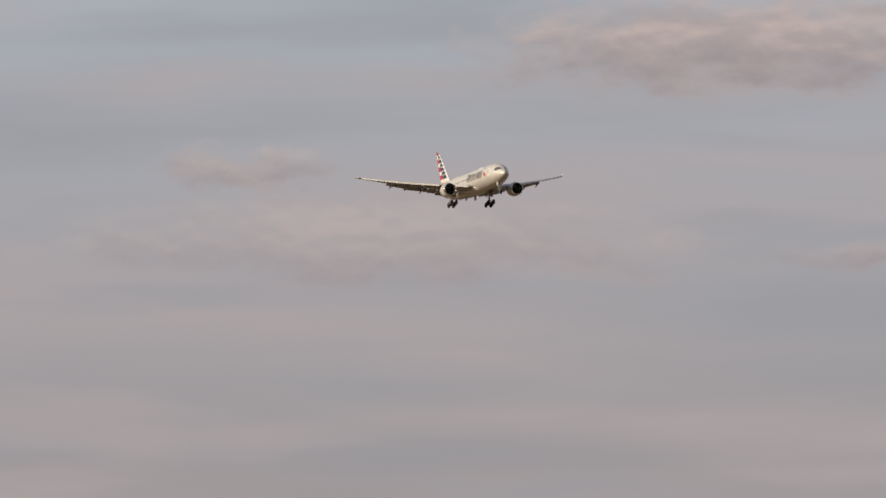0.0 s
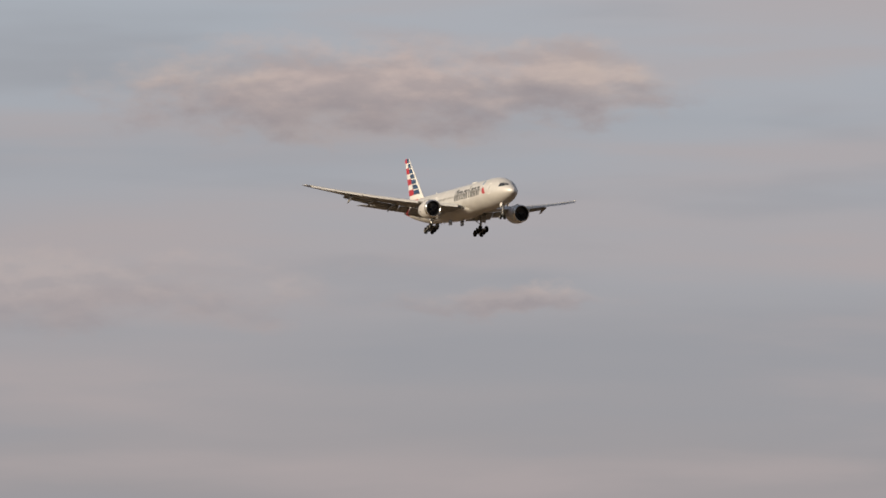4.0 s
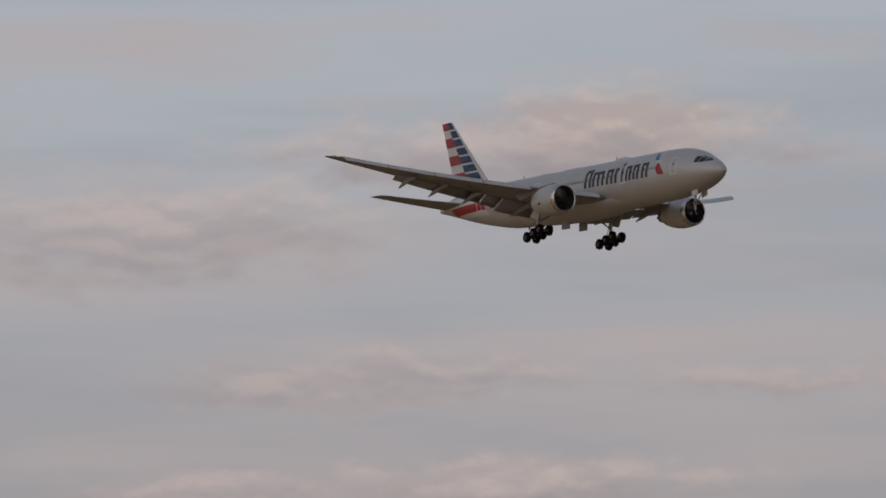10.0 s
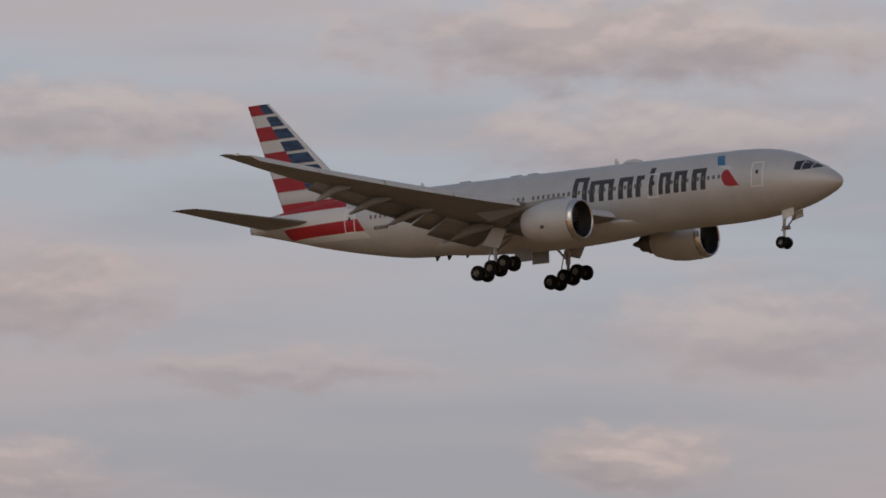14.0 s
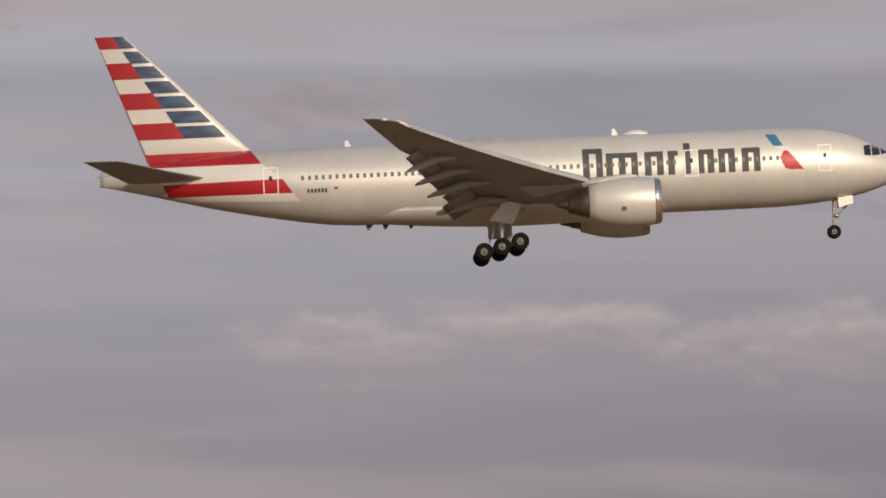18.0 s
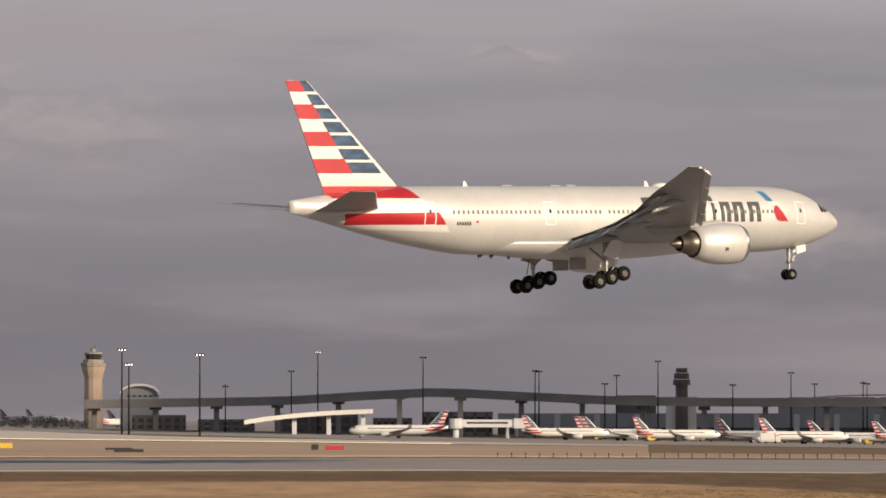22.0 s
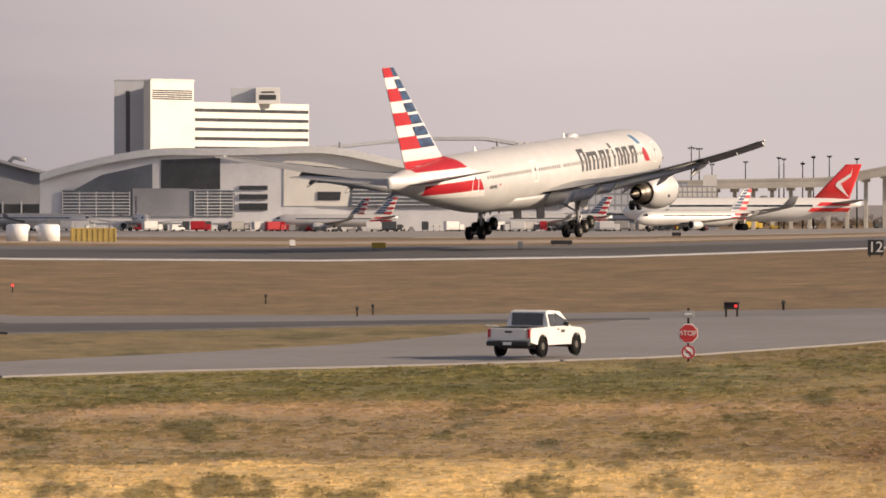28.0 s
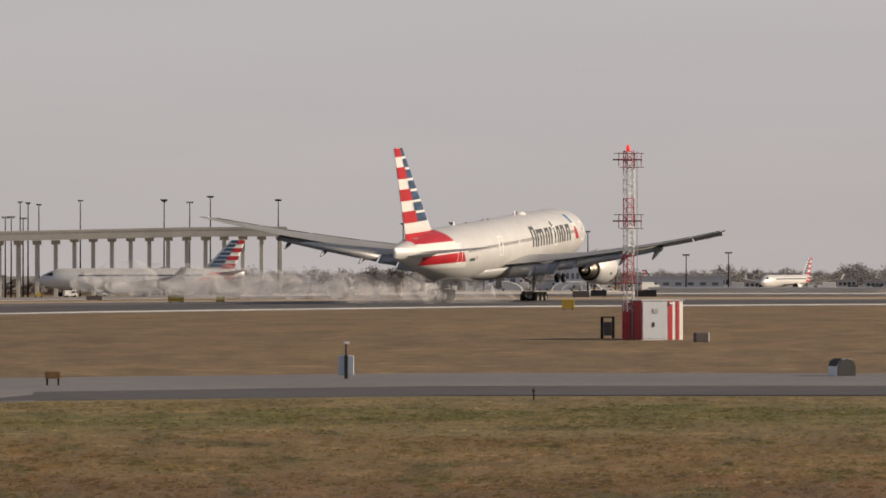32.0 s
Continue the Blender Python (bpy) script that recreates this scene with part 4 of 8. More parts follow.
                for u, k in ((0, 0.0), (0.12, 0.16), (0.4, 0.2), (1.0, 0.02), (0.4, -0.1), (0.12, -0.12)):
                    ring.append((te + 0.25 - c * (u * math.cos(ang) - k * math.sin(ang) * 0.6), side * y, z + c * (-u * math.sin(ang) + k * math.cos(ang) * 0.6)))
                rings.append(ring)
            part(name, loft(bmesh.new(), rings), WINGGREY, wing, "lowered grey flap", True)
        # flap track fairings
        for y, long in ((6.4, 5.4), (13.2, 4.6), (17.4, 4.2), (21.4, 3.6)):
            te = wing_te(y)
            ring_at = []
            for i in range(9):
                u = i / 8
                r = 0.42 * math.sin(math.pi * (0.06 + 0.88 * u)) ** 0.8 * (1.1 if y < 10 else 0.85)
                x = te + 4.2 - long * 1.05 * u
                z = wing_z(y) - 0.55 - 0.75 * max(0, u - 0.35) ** 1.2 * 2.0
                ring_at.append([(x, side * y + 0.62 * r * math.cos(a), z + r * math.sin(a)) for a in [2 * math.pi * j / 10 for j in range(10)]])
            part("flap_fairing", loft(bmesh.new(), ring_at), WINGGREY, wing, "grey flap fairing", True)
        # wing tip lamp, root landing light
        part("tip_lamp", boxes((wing_le(30) - 0.9, side * 30.0 - 0.12, wing_z(30) - 0.05, wing_le(30) - 0.5, side * 30.0 + 0.12, wing_z(30) + 0.12), bevel=0.03), WHITE, wing)
        lamp = part("lamp_housing", lathe([(-0.25, 0.10), (-0.2, 0.19), (0.16, 0.21), (0.16, 0.18), (-0.14, 0.16)], 14, "x"), WINGGREY, wing, "recessed lamp housing", True)
        lamp.matrix_local = pose(wing_le(4.0) - 0.25, side * 4.0, wing_z(4.0) - 0.05, 0, 3, 0)
        part("landing_lamp", lathe([(0.0, 0.155), (0.03, 0.10), (0.04, 0.01)], 14, "x"), LAMP, wing).matrix_local = lamp.matrix_local
        # engine
        ey, ez, ex = side * 9.7, -2.62, 31.8 - 19.95
        outer = [(0.0, 1.54), (0.05, 1.62), (-0.05, 1.69), (-0.35, 1.78), (-1.2, 1.87), (-2.4, 1.90), (-3.6, 1.78), (-4.7, 1.52), (-5.4, 1.30), (-5.42, 1.24), (-4.4, 1.34)]
        nac = part("nacelle", spin(lathe(outer, 40), pose(ex, ey, ez)), SILVER, jet, "silver engine cowling", True)
        lip = [(0.0, 1.52), (0.09, 1.56), (0.10, 1.60), (0.03, 1.68), (-0.22, 1.765), (-0.42, 1.805), (-0.42, 1.78), (-0.2, 1.75), (0.05, 1.64)]
        part("inlet_lip", spin(lathe(lip, 40), pose(ex, ey, ez)), BAREMETAL, nac, "polished inlet lip", True)
        part("inlet_duct", spin(lathe([(0.02, 1.54), (-0.5, 1.44), (-1.3, 1.42), (-1.32, 0.3)], 36), pose(ex, ey, ez)), DARKHOLE, nac, "dark inlet duct", True)
        fan = part("fan_disc", spin(lathe([(-1.27, 0.34), (-1.29, 0.9), (-1.31, 1.41)], 36), pose(ex, ey, ez)), DARKHOLE, nac, "dark fan")
        for i in range(22):
            a0 = 2 * math.pi * i / 22
            q = [(-1.12, 0.36, a0), (-1.28, 0.36, a0 + 0.16), (-1.26, 1.40, a0 + 0.24), (-1.05, 1.40, a0 + 0.02)]
            bm = bmesh.new()
            bm.faces.new([bm.verts.new((ex + x, ey + r * math.cos(a), ez + r * math.sin(a))) for x, r, a in q])
            part("fan_blade", bm, FANBLADE, nac)
        part("spinner", spin(lathe([(-0.55, 0.01), (-0.7, 0.14), (-1.0, 0.31), (-1.2, 0.36)], 16), pose(ex, ey, ez)), CHARCOAL, nac, "", True)
        core = [(-4.6, 1.14), (-5.5, 1.08), (-6.2, 0.92), (-6.25, 0.84), (-6.95, 0.70), (-7.0, 0.64), (-6.6, 0.6)]
        part("core_nozzle", spin(lathe(core, 28), pose(ex, ey, ez)), HOTMETAL, nac, "heat-stained core nozzle", True)
        part("exhaust_cone", spin(lathe([(-6.2, 0.54), (-7.0, 0.46), (-7.9, 0.16), (-8.05, 0.02)], 20), pose(ex, ey, ez)), HOTMETAL, nac, "", True)
        part("cowl_panel", spin(boxes((-3.0, -0.12, -0.14, -2.65, 0.12, 0.14)), pose(ex, ey + side * 1.72, ez - 0.55)), CHARCOAL, nac)
        pyl = bmesh.new()
        loft(pyl, [[(ex - 1.4, ey - 0.08, ez + 1.9), (ex - 1.4, ey + 0.08, ez + 1.9), (ex - 5.5, ey + 0.3, ez + 1.5), (ex - 9.5, ey + 0.12, ez + 0.65), (ex - 9.5, ey - 0.12, ez + 0.65), (ex - 5.5, ey - 0.3, ez + 1.5)],
                   [(ex - 2.2, ey - 0.06, ez + 2.15), (ex - 2.2, ey + 0.06, ez + 2.15), (ex - 5.5, ey + 0.32, wing_z(9.7) + 0.1), (ex - 11.0, ey + 0.15, wing_z(9.7) - 0.15), (ex - 11.0, ey - 0.15, wing_z(9.7) - 0.15), (ex - 5.5, ey - 0.32, wing_z(9.7) + 0.1)]])
        part("pylon", pyl, WINGGREY, jet, "grey engine pylon")
        # main gear, its truck tilted nose up
        gx, gy = 31.8 - 32.0, side * 5.45
        leg = part("main_gear_leg", tubes(((gx, gy, -2.0), (gx, gy, -4.3), 0.24, 0.22), ((gx, gy, -4.2), (gx, gy, -5.4), 0.15), ((gx, gy, -3.2), (gx + 1.9, gy, -2.6), 0.09), ((gx, gy, -4.0), (gx, gy - side * 2.3, -2.7), 0.10), ((gx - 0.3, gy, -3.0), (gx - 0.75, gy, -4.7), 0.05), n=12), STEEL, jet, "steel main gear leg")
        door = [(31.8 - 31.72, -1.92), (31.8 - 30.35, -2.25), (31.8 - 31.0, -3.55), (31.8 - 31.2, -3.81), (31.8 - 32.91, -3.41)]
        part("gear_door", spin(slab(door, 0.09), pose(0, gy + side * 0.62, 0)), SILVER, leg, "silver gear door")
        part("bay_door", boxes((gx - 0.9, side * 1.3 - 0.05, -4.55, gx + 0.9, side * 1.3 + 0.05, -3.4), bevel=0.03), BELLY, leg, "grey bay door")
        # the six-wheel truck swings on the leg's foot
        beam = bmesh.new()
        tube(beam, (1.55, 0, 0), (-1.55, 0, 0), 0.17, n=10)
        for dx in (1.45, 0, -1.45):
            tube(beam, (dx, -0.72, 0), (dx, 0.72, 0), 0.09, n=8)
            tube(beam, (dx, -0.25, -0.02), (dx - 0.5, -0.25, 0.2), 0.035, n=6)
        tube(beam, (0.1, 0, 0.1), (1.1, 0, 0.75), 0.05, n=6)
        truck_beam = part("gear_truck", beam, STEEL, jet, "steel six-wheel gear truck")
        truck_beam.matrix_local = pose(gx, gy, -5.45, 0, TRUCK_TILT, 0)
        jet_trucks.append((truck_beam, gx, gy))
        for dx in (1.45, 0, -1.45):
            for q in (-0.7, 0.7):
                gear_wheel(truck_beam, dx, q, 0, 0.68, 0.52)
    # nose gear
    gx = 31.8 - 6.0
    leg = part("nose_gear_leg", tubes(((gx + 0.1, 0, -2.6), (gx, 0, -5.2), 0.16, 0.11), ((gx, 0, -4.2), (gx + 1.3, 0, -2.9), 0.07), ((gx, -0.6, -5.2), (gx, 0.6, -5.2), 0.08), ((gx - 0.05, -0.3, -4.1), (gx - 0.05, 0.3, -4.1), 0.06), n=10), STEEL, jet, "steel nose gear leg")
    for q in (-0.42, 0.42):
        gear_wheel(leg, gx, q, -5.16, 0.53, 0.36)
        part("nose_gear_door", spin(slab([(gx + 0.35, -2.55), (gx + 1.5, -2.38), (gx + 1.52, -3.0), (gx + 0.4, -3.3)], 0.06), pose(0, q * 1.75, 0)), WHITE, leg, "white nose gear door")
        lamp = part("lamp_housing", lathe([(-0.2, 0.06), (-0.16, 0.14), (0.16, 0.16), (0.16, 0.14), (-0.12, 0.125)], 12, "x"), STEEL, leg, "round lamp housing", True)
        lamp.matrix_local = pose(gx + 0.25, q * 0.7, -3.9)
        part("taxi_lamp", lathe([(0.0, 0.12), (0.03, 0.08), (0.04, 0.01)], 12, "x"), LAMP, leg).matrix_local = lamp.matrix_local
    part("red_beacon", lathe([(3.08, 0.12), (3.2, 0.1), (3.26, 0.02)], 8, "z"), WHITE, jet)
    return jet


liner = build_liner()

# ---- the airfield and terminals ----
# PALE and WALLGREY: own greys, cooled towards blue for the haze over the terminals
PALE = material("pale_concrete_wall", (0.54, 0.55, 0.575), 0.8, 0, 0.15, 0.08, 12)
CREAM = material("cream_panel_wall", (0.76, 0.735, 0.68), 0.7, 0, 0.1, 0.08, 12)
WALLGREY = material("grey_panel_wall", (0.29, 0.30, 0.325), 0.75, 0, 0.15, 0.1, 12)
DARKWALL = material("dark_brown_wall", (0.13, 0.11, 0.10), 0.75, 0, 0.2, 0.1, 12)
ROOF = material("grey_metal_roof", (0.48, 0.48, 0.49), 0.5, 0.3, 0.15, 0.05, 14)
WINDOW = material("tinted_facade_glass", (0.045, 0.05, 0.055), 0.18, 0.0, 0.3, 0.12, 8, coat=0.3)
METALWALL = material("pale_metal_cladding", (0.70, 0.70, 0.715), 0.6, 0.1, 0.12, 0.1, 12)
HOTELWHITE = material("white_hotel_cladding", (0.66, 0.65, 0.61), 0.7, 0, 0.08, 0.06, 12)
# HOTELSHADE: the white cladding with shade in its colour; elsewhere a plain blue-grey
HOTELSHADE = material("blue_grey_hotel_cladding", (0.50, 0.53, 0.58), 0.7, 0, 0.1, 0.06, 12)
BEIGE = material("beige_precast", (0.31, 0.275, 0.235), 0.8, 0, 0.15, 0.1, 12)
TOWERBEIGE = material("warm_beige_concrete", (0.46, 0.36, 0.28), 0.85, 0, 0.12, 0.15, 10)
# SUNROAD and ROADGREY: road concrete with sun and shade put into the colour
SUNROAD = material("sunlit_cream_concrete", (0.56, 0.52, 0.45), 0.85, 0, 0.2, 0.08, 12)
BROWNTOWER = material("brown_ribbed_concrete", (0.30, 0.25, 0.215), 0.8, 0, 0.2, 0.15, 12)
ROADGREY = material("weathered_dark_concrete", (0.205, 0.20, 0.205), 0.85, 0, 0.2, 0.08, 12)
POLE = material("weathered_dark_pole", (0.022, 0.022, 0.023), 0.9, 0.1, 0.2, 0.6)
POLE.node_tree.nodes["Principled BSDF"].inputs["Specular IOR Level"].default_value = 0.15
POLELAMP = material("mast_lamp_glass", (1.0, 0.93, 0.8), 0.3, emit=1.6)
ORANGE = material("orange_paint", (0.42, 0.085, 0.03), 0.6, 0, 0.2, 1.0)
YELLOW = material("yellow_paint", (0.62, 0.42, 0.05), 0.6, 0, 0.2, 0.6)
BLACK = material("black_paint", (0.025, 0.025, 0.026), 0.6, 0, 0.3, 0.8)
SIGNRED = material("sign_red", (0.46, 0.028, 0.035), 0.5, 0, 0.1, 0.8)
SIGNWHITE = material("sign_white", (0.80, 0.80, 0.78), 0.5, 0, 0.08, 0.8)
DEEPBLUE = material("deep_blue_cladding", (0.022, 0.034, 0.10), 0.7, 0, 0.15, 0.3, 10)
FOLIAGE = material("winter_foliage", (0.066, 0.058, 0.052), 0.95, 0, 0.4, 0.1, 10, second=(0.046, 0.042, 0.036))
RUST = material("russet_foliage", (0.085, 0.054, 0.038), 0.95, 0, 0.4, 0.1, 10, second=(0.055, 0.04, 0.028))
BARK = material("grey_bark", (0.10, 0.085, 0.07), 0.95, 0, 0.3, 1.0)
# HAZEBLOCK: the haze before the far offices is put into this pale blue
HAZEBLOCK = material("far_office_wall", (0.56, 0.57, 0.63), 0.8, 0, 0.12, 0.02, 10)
BLUEGLASS = material("blue_grey_curtain_glass", (0.13, 0.15, 0.18), 0.2, 0.1, 0.3, 0.08, 10, coat=0.3)
SHOPAMBER = material("amber_lit_sign", (1.0, 0.62, 0.22), 0.4, emit=0.9)
SHOPGREEN = material("green_lit_sign", (0.45, 0.8, 0.62), 0.4, emit=0.6)
AMBERSIGN = material("faded_amber_sign", (0.22, 0.12, 0.045), 0.6, 0, 0.3, 1.2)
MAROON = material("dark_maroon_paint", (0.16, 0.03, 0.035), 0.6, 0, 0.2, 0.8)
# BAREWOOD: grey-brown bare twigs, lightened to carry the haze as well
BAREWOOD = material("bare_winter_twigs", (0.30, 0.275, 0.27), 0.95, 0, 0.3, 0.1, 10)
QRED = material("bright_red_livery", (0.70, 0.03, 0.03), 0.4, 0, 0.1, 0.3, coat=0.3)


def text(words, size, mat, m, parent, name="lettering", label=""):
    """Readable words as a thin mesh facing -y."""
    cu = bpy.data.curves.new(name, "FONT")
    cu.body, cu.size, cu.align_x, cu.align_y, cu.extrude = words, size, "CENTER", "CENTER", 0.004
    tmp = bpy.data.objects.new(name, cu)
    scene.collection.objects.link(tmp)
    me = bpy.data.meshes.new_from_object(tmp.evaluated_get(bpy.context.evaluated_depsgraph_get()))
    bpy.data.objects.remove(tmp)
    me.materials.clear()
    me.materials.append(mat)
    ob = new(name, me)
    ob.parent = parent
    ob.matrix_local = m @ pose(0, 0, 0, 90, 0, 0)
    return tagged(ob, label)


# high-mast lamp posts
def mast(az, dist, top, heads=3, lit=False, thin=0.22):
    """A tall post with a bar of lamps; top is its height above the plan's zero."""
    base = gz(az, dist)
    tall = top - base
    post = thing("lamp_post", "tall grey steel airfield lamp post", "lamp post", on(az, dist), "airfield lamp posts")
    key = "pole", round(tall), thin
    if key not in BUNDLE:
        BUNDLE[key] = mesh_of(tubes(((0, 0, 0), (0, 0, tall), thin * 1.5, thin * 0.8), n=7), POLE, True, "pole")
    shared("pole", BUNDLE[key], post)
    if heads:
        key = "crossbar", heads
        if key not in BUNDLE:
            BUNDLE[key] = mesh_of(boxes((-0.8 * heads / 2 - 0.2, -0.2, -0.3, 0.8 * heads / 2 + 0.2, 0.2, 0.0), bevel=0.06), POLE, False, "crossbar")
            BUNDLE["lens"] = mesh_of(lathe([(-0.06, 0.02), (-0.05, 0.24), (0.16, 0.28), (0.3, 0.12)], 9, "y", True), POLE, False, "lamp_head")
            BUNDLE["lensglow"] = mesh_of(lathe([(-0.12, 0.01), (-0.10, 0.2), (-0.06, 0.22)], 9, "y", True), POLELAMP, False, "lamp_glass")
        bar = shared("crossbar", BUNDLE[key], post, pose(0, 0, tall))
        for i in range(heads):
            shared("lamp_head", BUNDLE["lens"], bar, pose((i - (heads - 1) / 2) * 0.85, -0.3, -0.45))
            if lit:
                shared("lamp_glass", BUNDLE["lensglow"], bar, pose((i - (heads - 1) / 2) * 0.85, -0.32, -0.45))
    return post


mast(4.66, 1513, 28.2, 2)
mast(5.30, 1543, 27.0, 2)
mast(5.66, 1523, 29.2, 2)
mast(5.76, 1534, 28.9, 2)
mast(6.28, 1539, 33.1, 3, True)
mast(7.15, 1501, 25.8, 2)
mast(7.43, 1551, 28.2, 2)
mast(7.80, 1546, 27.4, 2)
mast(8.98, 1535, 23.7, 2)
mast(9.83, 1535, 27.9, 2)
mast(10.76, 1518, 27.0, 2)
mast(11.41, 1503, 25.2, 2)
mast(11.70, 1508, 26.2, 2)
mast(11.81, 1534, 25.9, 2)
mast(11.94, 1507, 27.1, 2)
mast(13.00, 1545, 22.9, 2)
mast(13.76, 1641, 26.7, 2)
mast(13.85, 1631, 27.5, 2)
mast(14.29, 1653, 24.7, 2)
mast(13.70, 1621, 19.4, 2)
mast(14.10, 1644, 19.1, 2)
mast(14.16, 1605, 19.1, 2)
mast(14.67, 1654, 19.0, 2)
mast(14.82, 1612, 16.7, 2)
mast(15.01, 1605, 19.0, 2)
mast(15.07, 1618, 19.0, 2)
mast(15.33, 1654, 16.5, 2)
mast(15.62, 1659, 18.6, 2)
mast(15.73, 1618, 16.1, 2)
mast(15.92, 1626, 18.3, 2)
mast(15.99, 1653, 18.2, 2)
mast(16.19, 1609, 25.4, 2)
mast(16.28, 1606, 24.7, 2)
mast(16.24, 1615, 18.2, 2)
mast(17.08, 1653, 26.7, 3, True)
mast(17.57, 1614, 25.1, 2)
mast(17.61, 1605, 25.1, 2)
mast(17.75, 1600, 23.9, 2)
mast(17.97, 1637, 23.4, 2)
mast(19.40, 1655, 23.4, 2)
mast(19.54, 1658, 21.8, 2)
mast(20.12, 1608, 13.5, 2)
mast(21.13, 1645, 22.6, 3)
mast(21.64, 1635, 24.4, 3, True)
mast(22.65, 1607, 17.0, 3)
mast(22.71, 1613, 20.2, 3)
mast(24.32, 1624, 17.0, 3)
mast(24.38, 1637, 21.5, 3, True)
mast(24.49, 1603, 19.9, 3)
mast(25.24, 1652, 16.2, 3)
mast(25.77, 1656, 19.4, 3)
mast(27.65, 1644, 23.4, 3, True)
mast(27.72, 1618, 18.9, 3, True)
mast(28.44, 1631, 21.8, 3, True)
mast(29.37, 2239, 21.3, 3)
mast(29.64, 2229, 29.0, 3, True)
mast(28.70, 2240, 15.3, 3)
mast(30.71, 2200, 26.4, 3)
mast(31.85, 2213, 21.3, 3)
mast(31.89, 2256, 21.3, 3)
mast(32.68, 2251, 19.7, 3)
mast(33.10, 2244, 25.3, 3)
mast(32.56, 2218, 16.2, 3)
mast(33.86, 2240, 15.8, 3)
mast(34.45, 2317, 21.2, 3)
mast(34.69, 2324, 16.6, 3)
mast(35.18, 2337, 17.1, 3)
mast(35.22, 2336, 16.8, 3)
mast(35.51, 2348, 24.0, 3)
mast(35.96, 2310, 16.4, 3)
mast(36.37, 2348, 21.2, 3)
mast(36.41, 2339, 21.7, 3)
mast(36.55, 2342, 16.4, 3)
mast(37.03, 2355, 24.0, 3)
mast(37.72, 2331, 25.6, 3)
mast(38.23, 2314, 26.3, 3)
mast(38.61, 2323, 24.0, 3)
mast(39.29, 2337, 25.8, 3)
mast(39.64, 2302, 25.8, 3)
mast(39.93, 2339, 26.1, 3)
mast(40.45, 2336, 25.4, 3)
mast(40.60, 2353, 25.4, 3)
mast(41.55, 2350, 25.4, 3)
mast(41.66, 2316, 21.9, 3)
mast(41.86, 2324, 20.3, 3)
mast(42.38, 2328, 25.4, 3)
mast(43.05, 2343, 24.3, 3)
mast(43.13, 2325, 18.5, 3)
mast(43.54, 2303, 16.2, 3)
mast(43.66, 2329, 16.6, 3)
mast(43.84, 2315, 22.6, 3)
mast(43.92, 2358, 23.1, 3)
mast(44.06, 2300, 13.4, 3)
mast(44.24, 2346, 14.3, 3)
mast(44.38, 2342, 12.7, 3)
mast(44.15, 2307, 14.1, 2)
mast(44.35, 2322, 15.2, 2)
mast(44.49, 2325, 14.1, 2)
mast(47.29, 2341, 18.7, 2)
mast(47.60, 2308, 15.3, 2)
mast(47.92, 2356, 18.3, 2)
mast(48.26, 2314, 12.5, 2)
mast(61.03, 2068, 13.1, 2)
mast(61.37, 2086, 14.1, 2)
mast(61.71, 2089, 15.6, 2)
mast(61.76, 2095, 15.2, 2)
mast(61.95, 2096, 13.5, 2)
mast(62.06, 2062, 15.8, 2)
mast(62.22, 2086, 16.2, 2)
mast(62.50, 2076, 15.2, 2)
mast(59.45, 2092, 18.3, 3)
mast(60.00, 2066, 17.3, 3)
mast(60.38, 2075, 20.0, 3)
mast(60.50, 2108, 15.8, 3)
mast(60.82, 2089, 19.3, 3)
mast(60.90, 2072, 18.9, 3)
mast(63.87, 2066, 20.4, 3)
mast(64.23, 2106, 17.3, 3)
mast(64.62, 2062, 18.3, 3)
mast(64.75, 2103, 19.3, 3)
mast(65.12, 2090, 20.4, 3)
mast(65.18, 2050, 20.2, 3)
mast(65.30, 2083, 20.0, 3)
mast(65.27, 2068, 25.8, 2)
mast(65.35, 2051, 25.3, 2)
mast(65.46, 2069, 24.9, 2)
mast(65.88, 2055, 26.2, 2)
mast(66.73, 2063, 26.2, 2)
mast(67.20, 2061, 27.8, 2)
mast(67.89, 2097, 27.0, 2)
mast(69.16, 2090, 18.1, 2)
mast(69.65, 2051, 18.1, 2)
mast(69.98, 2107, 18.8, 2)
mast(71.04, 2078, 15.1, 2)
mast(66.73, 2084, 26.8, 3)
mast(66.99, 2112, 26.2, 3)
mast(67.20, 2082, 28.0, 3)
mast(67.89, 2111, 27.0, 3)
mast(72.04, 2109, 6.5, 3)
mast(72.47, 2117, 7.3, 3)


# ---- parked aircraft ----
SMALL = ((0.0, -0.25, -0.31, 0.03), (0.6, 0.42, -0.9, 0.62), (1.6, 0.95, -1.3, 1.05), (3.0, 1.45, -1.5, 1.40), (5.0, 1.52, -1.55, 1.52), (22.0, 1.52, -1.55, 1.52), (26.0, 1.50, -0.95, 1.30), (29.0, 1.35, -0.1, 0.75), (31.0, 1.1, 0.45, 0.2))


